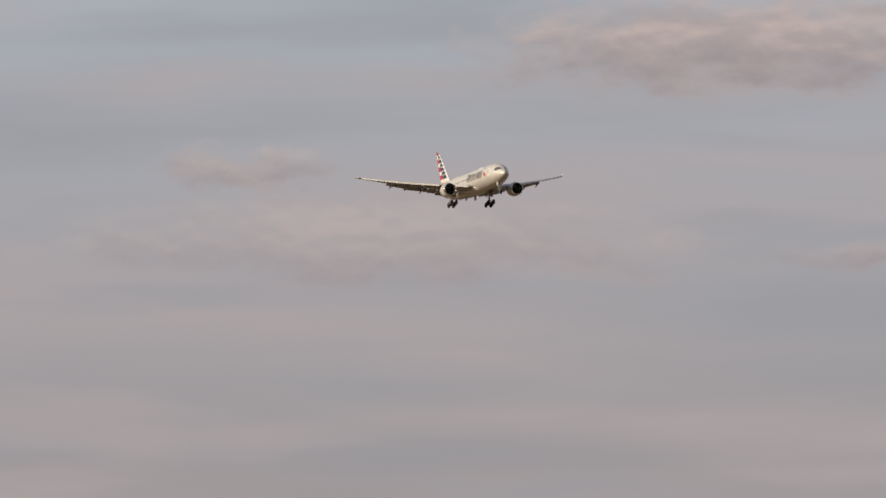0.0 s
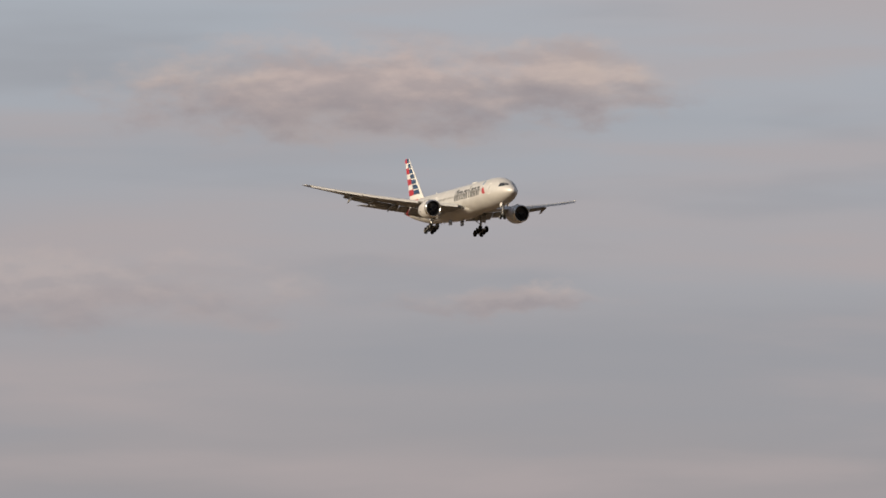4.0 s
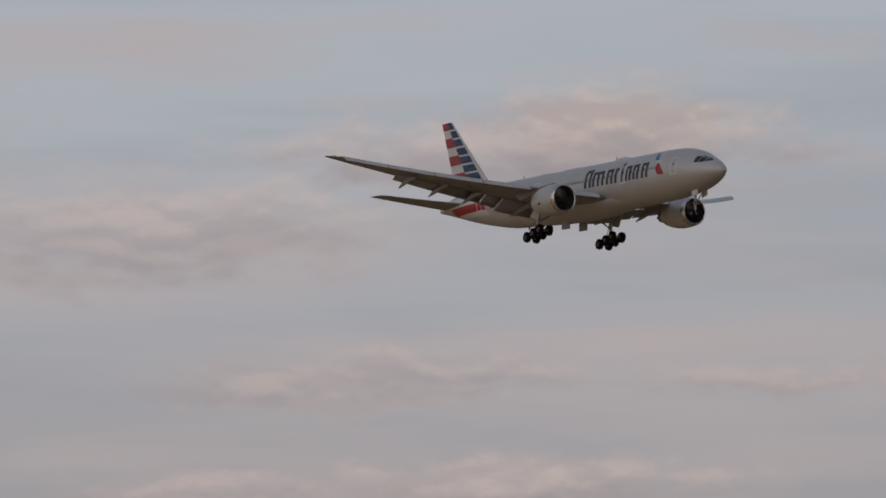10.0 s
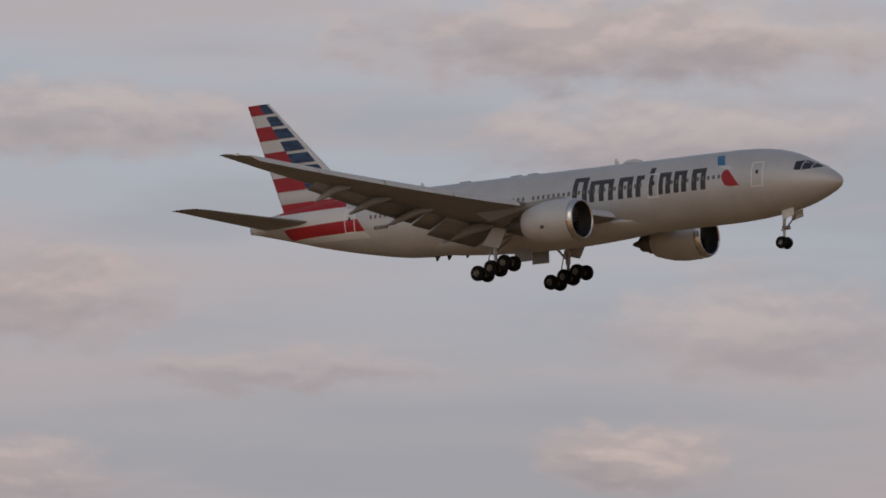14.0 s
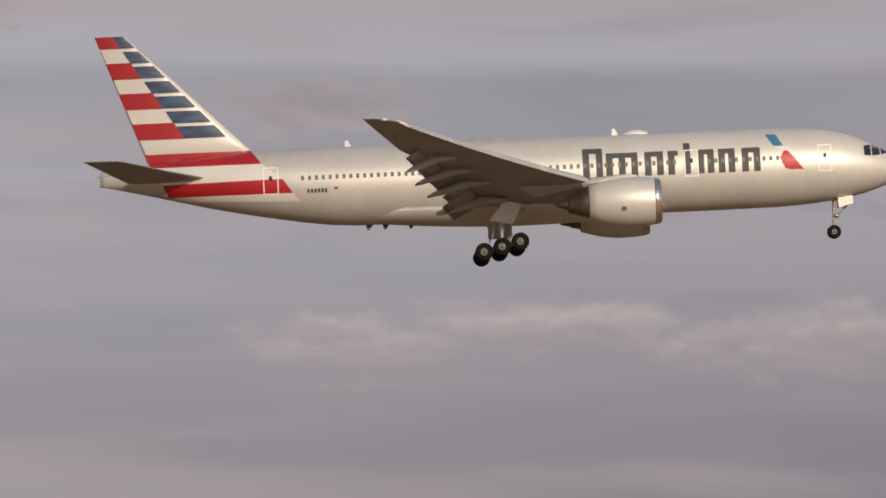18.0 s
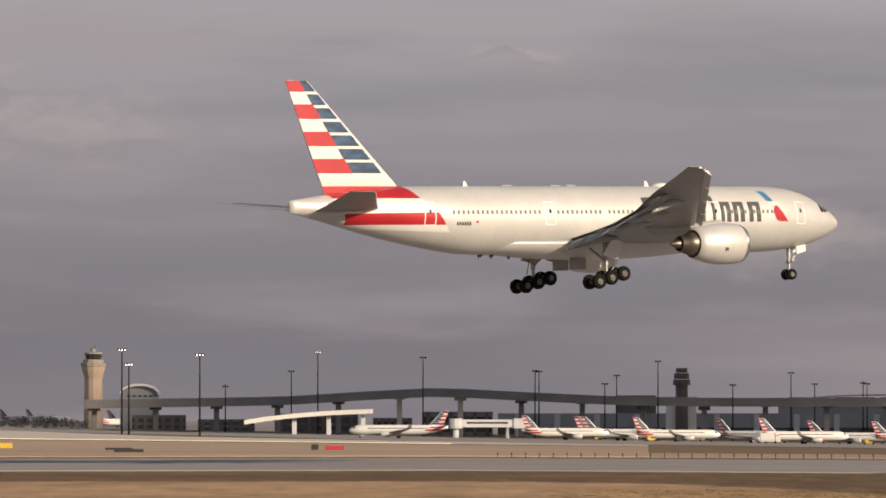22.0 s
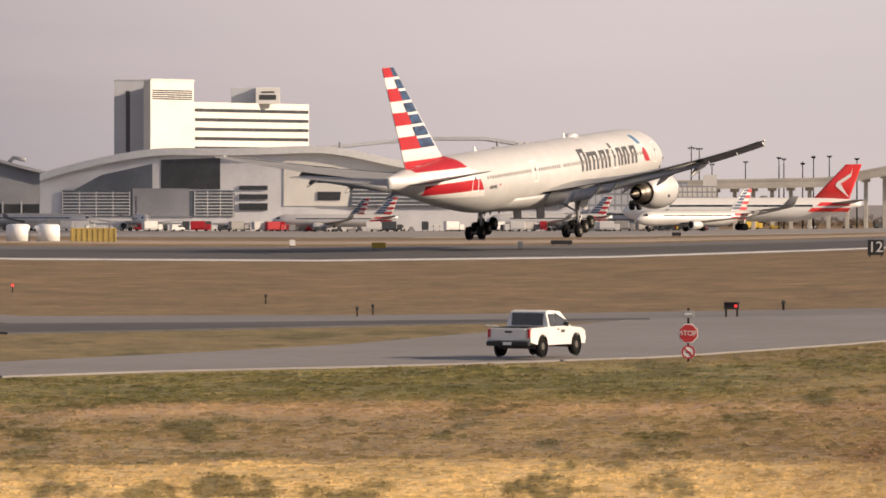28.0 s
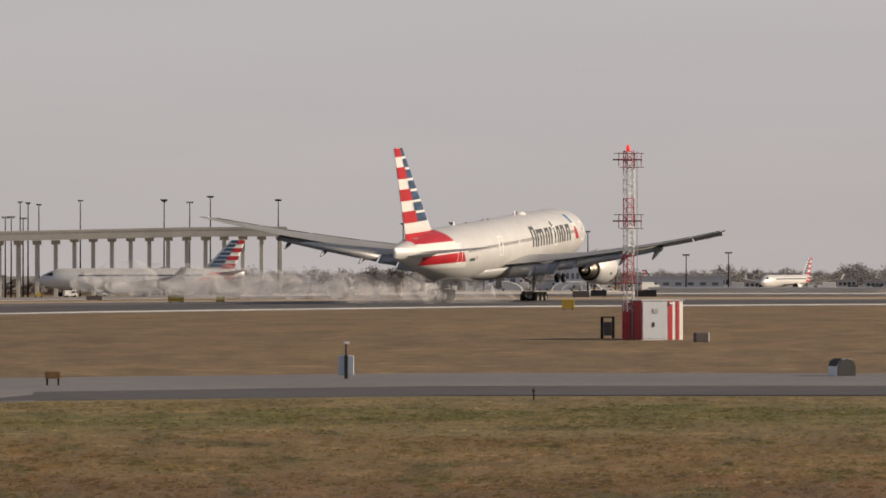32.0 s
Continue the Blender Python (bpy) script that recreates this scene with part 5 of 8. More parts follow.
def parked_jet(name, label, scale, low_wing=True, tail=None, body=None):
    """A parked airliner, nose to +x, standing on z 0; tail gives its fin stripes."""
    jet = thing(name, label, "airliner")
    s0 = Matrix.Scale(scale, 4)
    lift = Matrix.Translation((0, 0, 2.75)) if low_wing else Matrix.Translation((0, 0, 2.35))

    def put(nm, bm, mat, lab="", smooth=True, parent=jet):
        bm.transform(s0 @ lift)
        return part(nm, bm, mat, parent, lab, smooth)
    bm = loft(bmesh.new(), [hull_ring(s, 20, SMALL, 15.5) for s in (0, 0.1, 0.3, 0.6, 1.1, 1.6, 2.2, 3, 4, 5, 10, 16, 22, 24, 26, 27.5, 29, 30.2, 31)])
    hull = put("fuselage", bm, body or WHITE, "pale painted fuselage")
    for side in (-1, 1):
        put("window_strip", skin([(6.0, 0.35), (24.5, 0.35), (24.5, 0.58), (6.0, 0.58)], side, 12, 1, 0.02, SMALL, 15.5), GLASS, "row of dark cabin windows", False, hull)
        put("windscreen", skin([(1.15, 0.42), (2.2, 0.42), (2.2, 0.95), (1.5, 0.72)], side, 3, 2, 0.02, SMALL, 15.5), GLASS, "", False, hull)
        for k, (a, b) in enumerate(((0.9, 0.45), (0.2, -0.3))):
            put("red_band", skin([(29.6, a), (25.6 - 1.2 * k, a), (25.0 - 1.2 * k, b), (29.3, b)], side, 8, 2, 0.02, SMALL, 15.5), tail[0] if tail else RED, "", False, hull)
        rings = []
        for y, le, te, z, th in ((1.0, 10.5, 16.6, -1.0, 0.75), (5.0, 13.2, 17.3, -0.65, 0.5), (13.0, 18.7, 20.3, 0.35, 0.18)):
            rings.append(foil_ring(15.5 - le, 15.5 - te, th, side * y, z, 6))
        rings.append(foil_ring(15.5 - 19.9, 15.5 - 20.9, 0.1, side * 13.5, 1.7, 6))
        put("wing", loft(bmesh.new(), rings), WINGGREY, "grey wing with upturned tip")
        rings = [foil_ring(15.5 - le, 15.5 - te, th, side * y, z, 5) for y, le, te, z, th in ((0.5, 26.6, 29.8, 0.75, 0.4), (5.0, 29.6, 31.0, 1.25, 0.15))]
        put("tailplane", loft(bmesh.new(), rings), WINGGREY, "grey tailplane")
        nac = put("engine", spin(lathe([(0, 0.72), (0.06, 0.80), (-0.3, 0.92), (-1.4, 0.93), (-2.6, 0.72), (-3.3, 0.42), (-3.35, 0.05)], 18), pose(15.5 - 10.4, side * 4.6, -1.35)), SILVER, "silver engine")
        put("inlet", spin(lathe([(0.02, 0.74), (-0.4, 0.66), (-0.5, 0.05)], 16), pose(15.5 - 10.4, side * 4.6, -1.35)), DARKHOLE, "", False, nac)
        put("gear_leg", tubes(((15.5 - 15.5, side * 2.6, -1.0), (15.5 - 15.5, side * 2.6, -2.4), 0.12)), STEEL)
        for q in (-0.3, 0.3):
            put("tyre", spin(lathe([(-0.14, 0.2), (-0.14, 0.42), (0, 0.5), (0.14, 0.42), (0.14, 0.2)], 12, "y", True), pose(0, side * 2.6 + q, -2.25)), RUBBER)
    put("gear_leg", tubes(((15.5 - 3.4, 0, -1.2), (15.5 - 3.4, 0, -2.4), 0.10)), STEEL)
    put("tyre", spin(lathe([(-0.25, 0.15), (-0.25, 0.34), (0.25, 0.34), (0.25, 0.15)], 12, "y", True), pose(15.5 - 3.4, 0, -2.36)), RUBBER)

    def edges(z):
        u = (z - 1.2) / 4.6
        return 15.5 - (24.6 + 4.4 * u), 15.5 - (29.4 + 1.7 * u), 0.55 - 0.35 * u
    plain = tail[1] if tail else WHITE
    fin = put("fin", loft(bmesh.new(), [foil_ring(*edges(z), 0, z, 6, upright=True) for z in (1.0, 3.4, 5.7, 5.8)]), plain, "striped tail fin" if not tail else "red tail fin")
    if not tail:
        for i in range(4):
            for lo, hi, u0, u1, mat, nm in ((5.74 - i * 1.2, 5.74 - i * 1.2 - 0.6, 0.55, 0.99, RED, "red_stripe"), (5.74 - i * 1.2, 5.74 - i * 1.2 - 0.46, 0.10, 0.55, BLUE, "blue_stripe"), (5.14 - i * 1.2, 5.14 - i * 1.2 - 0.46, 0.10, 0.55, BLUE, "blue_stripe")):
                if hi < 1.3:
                    continue
                for side in (-1, 1):
                    bm = bmesh.new()
                    vs = []
                    for z in (lo, hi):
                        le, te, th = edges(z)
                        for u in ((u0, u1) if z == lo else (u1, u0)):
                            vs.append(bm.verts.new((le + (te - le) * u, side * (0.22 * th + 0.10), z)))
                    bm.faces.new(vs)
                    put(nm, bm, mat, "", False, fin)
    else:
        for side in (-1, 1):
            bm = bmesh.new()
            vs = []
            for z, u in ((1.5, 0.98), (3.0, 0.35), (3.5, 0.30), (4.6, 0.62), (5.4, 0.55), (4.2, 0.72), (3.3, 0.48), (2.9, 0.6)):
                le, te, th = edges(z)
                vs.append(bm.verts.new((le + (te - le) * u, side * (0.22 * th + 0.12), z)))
            bm.faces.new(vs)
            put("white_emblem", bm, WHITE, "", False, fin)
    return jet


def stand(proto, az, dist, turn):
    """A copy of a parked jet, standing on the apron."""
    return copy_thing(proto, on(az, dist, turn))


regional = parked_jet("parked_airliner", "white parked regional jet with red, white and blue tail", 1.0)
tagged(regional, group="parked airliners")
regional.matrix_world = on(30.46, 1750, 176)
stand(regional, 32.16, 1960, 8)
stand(regional, 32.76, 1980, -6)
stand(regional, 32.69, 2000, 5)
stand(regional, 33.29, 1950, 10)
stand(regional, 34.08, 1980, -30)
stand(regional, 34.58, 1880, 12)
stand(regional, 35.04, 2050, -8)
stand(regional, 35.70, 2020, 6)
stand(regional, 37.34, 2100, 60)
stand(regional, 37.97, 2000, 22)
stand(regional, 39.15, 2080, 20)
stand(regional, 39.68, 1960, 15)
stand(regional, 26.64, 3500, 20)
stand(regional, 26.90, 3550, 25)
stand(regional, 27.64, 2700, 40)
stand(regional, 27.76, 2900, 30)
mainline = parked_jet("parked_airliner", "silver parked airliner with striped tail at a gate", 1.42, True, None, SILVER)
tagged(mainline, group="parked airliners")
mainline.matrix_world = on(50.99, 2150, 155)
stand(mainline, 47.60, 2050, 172)
stand(mainline, 48.57, 2150, -60)
stand(mainline, 50.50, 2050, -22)
stand(mainline, 51.87, 2150, -25)
stand(mainline, 45.93, 2150, 172)
stand(mainline, 46.82, 2150, 174)
stand(mainline, 42.13, 2200, 176)
stand(mainline, 54.14, 2000, -12)
stand(mainline, 55.22, 1960, -85)
stand(mainline, 73.06, 2000, 246)
stand(regional, 71.97, 2200, 20)
stand(mainline, 60.11, 2050, 176)
stand(mainline, 57.01, 2050, 150)
stand(mainline, 59.37, 1950, 182)
stand(mainline, 57.19, 1950, 178)
stand(mainline, 60.85, 1600, 222)
heavy = parked_jet("parked_airliner", "silver parked wide-body airliner with striped tail", 2.0, True, None, SILVER)
tagged(heavy, group="parked airliners")
heavy.matrix_world = on(66.50, 1680, 186)

redtail = parked_jet("parked_airliner", "white parked wide-body airliner with bright red tail", 2.35, True, (QRED, QRED))
redtail.matrix_world = on(61.33, 1700, 188)


# ---- elevated roads ----
def viaduct(name, label, line, deep, post_step, dist_mat, wide=12.0, post=0.9):
    """A road deck on columns along a chain of (bearing, distance, height of the deck's top)."""
    road = thing(name, label, "viaduct", kind="structure")
    pts = []
    azs = [q[0] for q in line]
    n = int((azs[-1] - azs[0]) / 0.35)
    for i in range(n + 1):
        az = azs[0] + (azs[-1] - azs[0]) * i / n
        d = float(np.interp(az, azs, [q[1] for q in line]))
        z = float(np.interp(az, azs, [q[2] for q in line]))
        a = radians(az)
        pts.append((az, d, z, Vector((math.sin(a), math.cos(a), 0))))
    rings = []
    for az, d, z, u in pts:
        c = u * d
        rings.append([c - u * wide / 2 + Vector((0, 0, q)) for q in (z, z - 0.5, z - deep)] + [c + u * wide / 2 + Vector((0, 0, q)) for q in (z - deep, z - 0.5, z)])
    part("deck", loft(bmesh.new(), rings), dist_mat, road, "pale concrete road deck")
    for s in (-1, 1):
        rings = [[u * (d + s * wide / 2) + Vector((0, 0, z)) + u * k + Vector((0, 0, h)) for k, h in ((-0.15, 0), (0.15, 0), (0.15, 0.9), (-0.15, 0.9))] for az, d, z, u in pts]
        part("parapet", loft(bmesh.new(), rings), dist_mat, road)
    az = azs[0] + 0.1
    while az < azs[-1]:
        d = float(np.interp(az, azs, [q[1] for q in line]))
        z = float(np.interp(az, azs, [q[2] for q in line]))
        g = gz(az, d) - 0.5
        key = "column", round(z - deep - g, 0), post
        if key not in BUNDLE:
            h = z - deep - g + 0.6
            BUNDLE[key] = mesh_of(boxes((-post, -post, 0, post, post, h - 1.6), (-post * 2.2, -post * 1.2, h - 1.6, post * 2.2, post * 1.2, h), bevel=0.12), dist_mat, False, "column")
        shared("column", BUNDLE[key], road, at(az, d, g))
        az += post_step
    return road


# two stretches of one road, its sunlit and shaded parts coloured apart
viaduct("elevated_road", "pale concrete elevated road on columns, sunlight in its colour", ((39.20, 2250, 9.0), (39.49, 2250, 8.9), (40.12, 2250, 8.0), (43.00, 2250, 7.4), (45.93, 2250, 6.9), (47.08, 2250, 6.5), (47.83, 2250, 5.9)), 2.6, 0.62, SUNROAD, 12.0, 1.1)
viaduct("elevated_road", "concrete elevated road on columns, cloud shade in its grey", ((27.27, 2250, 8.8), (29.28, 2250, 10.1), (30.14, 2250, 12.2), (30.89, 2250, 13.7), (31.58, 2250, 12.2), (32.73, 2250, 10.1), (33.75, 2250, 9.6), (36.62, 2250, 9.6), (39.19, 2250, 9.1)), 2.6, 0.62, ROADGREY, 12.0, 1.1)
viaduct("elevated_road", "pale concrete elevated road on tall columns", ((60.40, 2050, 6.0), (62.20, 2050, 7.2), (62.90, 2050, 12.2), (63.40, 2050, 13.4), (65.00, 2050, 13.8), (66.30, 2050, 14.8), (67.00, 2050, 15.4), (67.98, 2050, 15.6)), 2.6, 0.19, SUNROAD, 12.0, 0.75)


# ---- buildings ----
def building(name, label, az0, az1, dist, top, deep, mat, category="building", square=False):
    """A block between two bearings, facing the viewpoint or, if square, along the runway; parts are placed in its own space."""
    mid = (az0 + az1) / 2
    half = dist * math.tan(radians((az1 - az0) / 2))
    g = gz(mid, dist) - 0.4
    b = thing(name, label, category, at(mid, dist, g))
    if square:
        y = dist * math.cos(radians(mid))
        x0, x1 = y * math.tan(radians(az0)), y * math.tan(radians(az1))
        half = (x1 - x0) / 2
        b.matrix_world = pose((x0 + x1) / 2, y, g)
    part("wall", boxes((-half, 0, 0, half, deep, top - g)), mat, b)
    return b, half, top - g


def bands(b, x0, x1, rows, mat, name="window_band", proud=0.05):
    for z0, z1 in rows:
        part(name, boxes((x0, -proud, z0, x1, 0.2, z1)), mat, b)


def panes(b, x0, x1, nx, z0, z1, nz, mat, share=0.7, proud=0.06):
    """A grid of windows, each a part."""
    w, h = (x1 - x0) / nx, (z1 - z0) / nz
    key = "panes", round(w * share, 2), round(h * share, 2), mat.name
    if key not in BUNDLE:
        BUNDLE[key] = mesh_of(boxes((-w * share / 2, -proud, -h * share / 2, w * share / 2, 0.3, h * share / 2)), mat, False, "window")
    for i in range(nx):
        for j in range(nz):
            shared("window", BUNDLE[key], b, pose(x0 + (i + 0.5) * w, 0, z0 + (j + 0.5) * h))


def arch_roof(b, pts, deep, thick, mat, name="roof"):
    """A curved roof slab through (x, z) points."""
    rings = []
    for x, z in pts:
        rings.append([(x, -2.5, z), (x, deep, z), (x, deep, z + thick), (x, -2.5, z + thick)])
    return part(name, loft(bmesh.new(), rings), mat, b, "curved metal roof")


# the beige control tower beside the road
b = thing("control_tower", "tall beige concrete control tower with glazed cab", "tower", on(27.36, 2450))
g0 = gz(27.36, 2450)
part("shaft", lathe([(-1, 4.3), (15.0 - g0, 3.9), (19.5 - g0, 3.9), (22.5 - g0, 4.8), (24.6 - g0, 5.2)], 12, "z", True), TOWERBEIGE, b, "beige concrete shaft flaring at the head")
part("gallery", lathe([(24.6 - g0, 5.4), (26.2 - g0, 5.4), (26.3 - g0, 4.6), (27.6 - g0, 4.4)], 12, "z", True), BEIGE, b, "open gallery")
part("cab", lathe([(27.6 - g0, 3.2), (30.0 - g0, 3.9)], 12, "z", True), WINDOW, b, "dark glazed cab")
part("cab_roof", lathe([(30.0 - g0, 4.2), (30.6 - g0, 4.0), (31.2 - g0, 1.2), (32.2 - g0, 0.8)], 12, "z", True), BEIGE, b)
part("aerial", tubes(((0.6, 0, 31.0 - g0), (0.6, 0, 34.0 - g0), 0.12), ((-1.2, 0, 30.5 - g0), (-1.2, 0, 33.0 - g0), 0.1), n=5), POLE, b)
b, h, top = building("arched_hall", "grey hall with a white arched gable", 27.63, 28.03, 2450, 12.1, 12, WALLGREY)
arch_roof(b, [(h * math.cos(math.pi * i / 12), top + 4.2 * math.sin(math.pi * i / 12)) for i in range(13)], 12, 0.9, CREAM)
part("gable", slab([(h * 0.93 * math.cos(math.pi * i / 12), top + 3.9 * math.sin(math.pi * i / 12)) for i in range(13)], 0.4), WALLGREY, b)
panes(b, -h * 0.7, h * 0.7, 5, top - 1.2, top + 1.6, 1, WINDOW)
# dark low halls under the first stretch of the elevated road
for az0, az1, zt, mat in ((27.75, 28.30, 3.6, DARKWALL), (28.42, 29.00, 1.8, ROADGREY), (29.20, 30.05, 4.2, DARKWALL), (30.20, 30.60, 2.4, ROADGREY), (30.70, 31.42, 5.0, ROADGREY)):
    b, h, top = building("concourse", "low dark service hall under the elevated road", az0, az1, 2360, zt, 24, mat)
    bands(b, -h * 0.97, h * 0.97, ((top * 0.18, top * 0.40), (top * 0.55, top * 0.80)), WINDOW)
    for k in range(6):
        part("pier", boxes((-h + 2 * h * (k + 0.5) / 6 - 0.7, -0.6, 0, -h + 2 * h * (k + 0.5) / 6 + 0.7, 0.4, top - 0.3)), DARKWALL, b)
# low northern concourse behind the road
b, h, top = building("concourse", "low grey concourse with a shallow arched roof", 34.32, 36.33, 2400, 9.4, 30, WALLGREY)
arch_roof(b, [(-h + 2 * h * i / 12, top + 2.4 * math.sin(math.pi * i / 12)) for i in range(13)], 30, 0.6, ROOF)
panes(b, -h * 0.92, h * 0.92, 4, top - 1.2, top + 1.9, 1, WINDOW, 0.88)
b, h, top = building("concourse", "low dark concourse block behind the road", 32.67, 33.08, 2400, 11.9, 14, DARKWALL)
panes(b, -h, h, 5, top - 2.6, top - 0.6, 1, WINDOW)
b, h, top = building("concourse", "long pale concourse under the road", 31.47, 37.14, 2350, 4.3, 30, WALLGREY)
for k in range(14):
    part("pier", boxes((-h + 2 * h * (k + 0.5) / 14 - 1.2, -0.8, 0, -h + 2 * h * (k + 0.5) / 14 + 1.2, 0.4, top - 0.4)), PALE, b)
bands(b, -h, h, ((top * 0.25, top * 0.5),), WINDOW)
# the arched terminal
b, h, top = building("terminal", "pale concrete terminal with dark glass under an arched roof", 37.11, 40.90, 2340, 7.4, 40, PALE)
for x0, x1 in ((-63.42, -37.11), (-32.42, -4.70), (0.94, 28.19), (36.41, 63.42)):
    part("window_band", boxes((x0, -0.4, top + 0.3, x1, 0.4, top + 3.0)), WINDOW, b)
    part("window_band", boxes((x0, -0.4, top + 3.6, x1, 0.4, top + 6.0)), WINDOW, b)
part("upper_wall", boxes((-68.12, 0, top, 72.82, 30, top + 3.4)), PALE, b)
part("upper_wall", boxes((-37.58, 0.1, top + 3.4, 32.89, 30, top + 6.1)), PALE, b)
arch_roof(b, [(-70.47, top + 3.4), (-46.98, top + 5.6), (-18.79, top + 6.9), (9.40, top + 7.1), (35.24, top + 6.3), (58.73, top + 4.4), (76.34, top + 2.4)], 34, 0.7, PALE)
bands(b, -h, h, ((top * 0.18, top * 0.42), (top * 0.58, top * 0.86)), WINDOW)
for k in range(6):
    part("pier", boxes((-h + 2 * h * (k + 0.4) / 6 - 1.6, -1.2, 0, -h + 2 * h * (k + 0.4) / 6 + 1.6, 0.3, top * 0.75)), PALE, b)
# blocks at the terminal's end
b, h, top = building("gate_house", "cream flat-roofed gate house", 40.15, 40.61, 2000, 2.2, 12, CREAM, square=True)
part("dark_opening", boxes((-h * 0.9, -0.1, 0.3, h * 0.2, 0.3, top * 0.45)), WINDOW, b)
b, h, top = building("stair_tower", "cream stair tower with tall dark windows", 40.85, 41.28, 2380, 17.0, 12, CREAM, square=True)
panes(b, -h * 0.95, h * 0.2, 3, top * 0.72, top * 0.97, 1, WINDOW, 0.9)
b = thing("control_tower", "squat dark brown ramp control tower", "tower", on(41.00, 2400))
g0 = gz(41.00, 2400)
part("shaft", boxes((-4.2, -3, 0, 4.6, 3, 22.9 - g0), bevel=0.2), BROWNTOWER, b, "brown concrete shaft")
for z0, z1, r in ((21.6, 23.6, 5.4), (24.0, 26.2, 6.6), (26.6, 28.0, 5.4), (28.3, 30.3, 6.9)):
    part("gallery", lathe([(z0 - g0, r * 0.93), (z0 + 0.3 - g0, r), (z1 - g0, r)], 8, "z", True), BROWNTOWER, b, "brown concrete gallery")
part("cab", lathe([(23.4 - g0, 4.8), (30.0 - g0, 4.8)], 8, "z", True), WINDOW, b, "dark glazing between the galleries")
for x, z in ((-3.0, 33.0), (0.5, 34.0), (2.8, 32.6)):
    part("aerial", tubes(((x, 0, 30.0 - g0), (x, 0, z - g0), 0.12), n=5), POLE, b)
b, h, top = building("parking_garage", "dark glazed garage with a cream framed end", 41.55, 42.69, 2500, 18.6, 20, WALLGREY, square=True)
bands(b, -h, h, ((top * 0.62, top * 0.76), (top * 0.80, top * 0.95)), WINDOW)
b, h, top = building("glazed_hall", "cream framed hall with three tall dark windows", 42.69, 43.08, 2495, 18.9, 20, TOWERBEIGE, square=True)
panes(b, -h, h, 3, top * 0.55, top * 0.96, 1, WINDOW, 0.86)
b, h, top = building("concourse", "long grey concourse under the elevated road", 40.81, 48.80, 2350, 2.3, 30, WALLGREY)
bands(b, -h, h, ((top * 0.2, top * 0.45), (top * 0.55, top * 0.8)), WINDOW)
# the beige hotel
b, h, top = building("hotel", "beige precast hotel with deep window bays", 44.69, 46.28, 2700, 26.7, 21, BEIGE, square=True)
for k in range(7):
    x0 = -h + 2 * h * k / 7
    panes(b, x0 + 1.2, x0 + 2 * h / 7 - 1.2, 2, top * 0.40, top * 0.82, 6, WINDOW, 0.72)
    part("bay_window", boxes((x0 + 1.6, -0.5, top * 0.85, x0 + 2 * h / 7 - 1.6, 0.2, top * 0.97)), DARKWALL, b)
    part("pier", boxes((x0 - 0.5, -0.9, 0, x0 + 0.6, 0.2, top + 0.4)), BEIGE, b)
b, h, top = building("dome_hall", "dark low domed hall", 46.91, 47.34, 2600, 9.3, 20, DARKWALL)
arch_roof(b, [(h * math.cos(math.pi * i / 10), top + 5.5 * math.sin(math.pi * i / 10)) for i in range(11)], 20, 0.8, DARKWALL)
part("gable", slab([(h * 0.95 * math.cos(math.pi * i / 10), top + 5.2 * math.sin(math.pi * i / 10)) for i in range(11)], 0.4), DARKWALL, b)
b = thing("control_tower", "black slender airport control tower", "tower", on(49.47, 2400))
g0 = gz(49.47, 2400)
# the shaft's grey is lightened for the haze
part("shaft", lathe([(-1, 2.9), (35.7 - g0, 2.4)], 10, "z", True), WALLGREY, b, "slender grey shaft")
part("cab", lathe([(35.7 - g0, 4.2), (39.6 - g0, 3.6), (42.5 - g0, 5.2), (44.4 - g0, 4.6), (45.3 - g0, 1.5)], 12, "z", True), WINDOW, b, "dark glazed cab")
part("aerial", tubes(((0, 0, 45.3 - g0), (0, 0, 47.8 - g0), 0.3), n=6), DARKWALL, b)


def curved_terminal(name, label, dist, crest, deep, mat, roof_mat, fascia):
    """A terminal whose roof follows a chain of (bearing, height), built facing the viewpoint."""
    mid = (crest[0][0] + crest[-1][0]) / 2
    g = gz(mid, dist) - 0.5
    b = thing(name, label, "terminal", at(mid, dist, g))
    n = 28
    pts = []
    for i in range(n + 1):
        az = crest[0][0] + (crest[-1][0] - crest[0][0]) * i / n
        k = [q[0] for q in crest]
        z = float(np.interp(az, k, [q[1] for q in crest])) - g
        if 0 < i < n:
            st = (crest[-1][0] - crest[0][0]) / n * 1.2
            z = (z + float(np.interp(az - st, k, [q[1] for q in crest])) - g + float(np.interp(az + st, k, [q[1] for q in crest])) - g) / 3
        pts.append((dist * math.tan(radians(az - mid)), z))
    rings = [[(x, 0, 0), (x, deep, 0), (x, deep, z - 0.3), (x, 0, z - 0.3)] for x, z in pts]
    part("wall", loft(bmesh.new(), rings), mat, b)
    rings = [[(x, -3.0, z - fascia), (x, deep, z - 0.6), (x, deep, z), (x, -3.0, z)] for x, z in pts]
    part("roof", loft(bmesh.new(), rings), roof_mat, b, "long curved roof")
    return b, pts


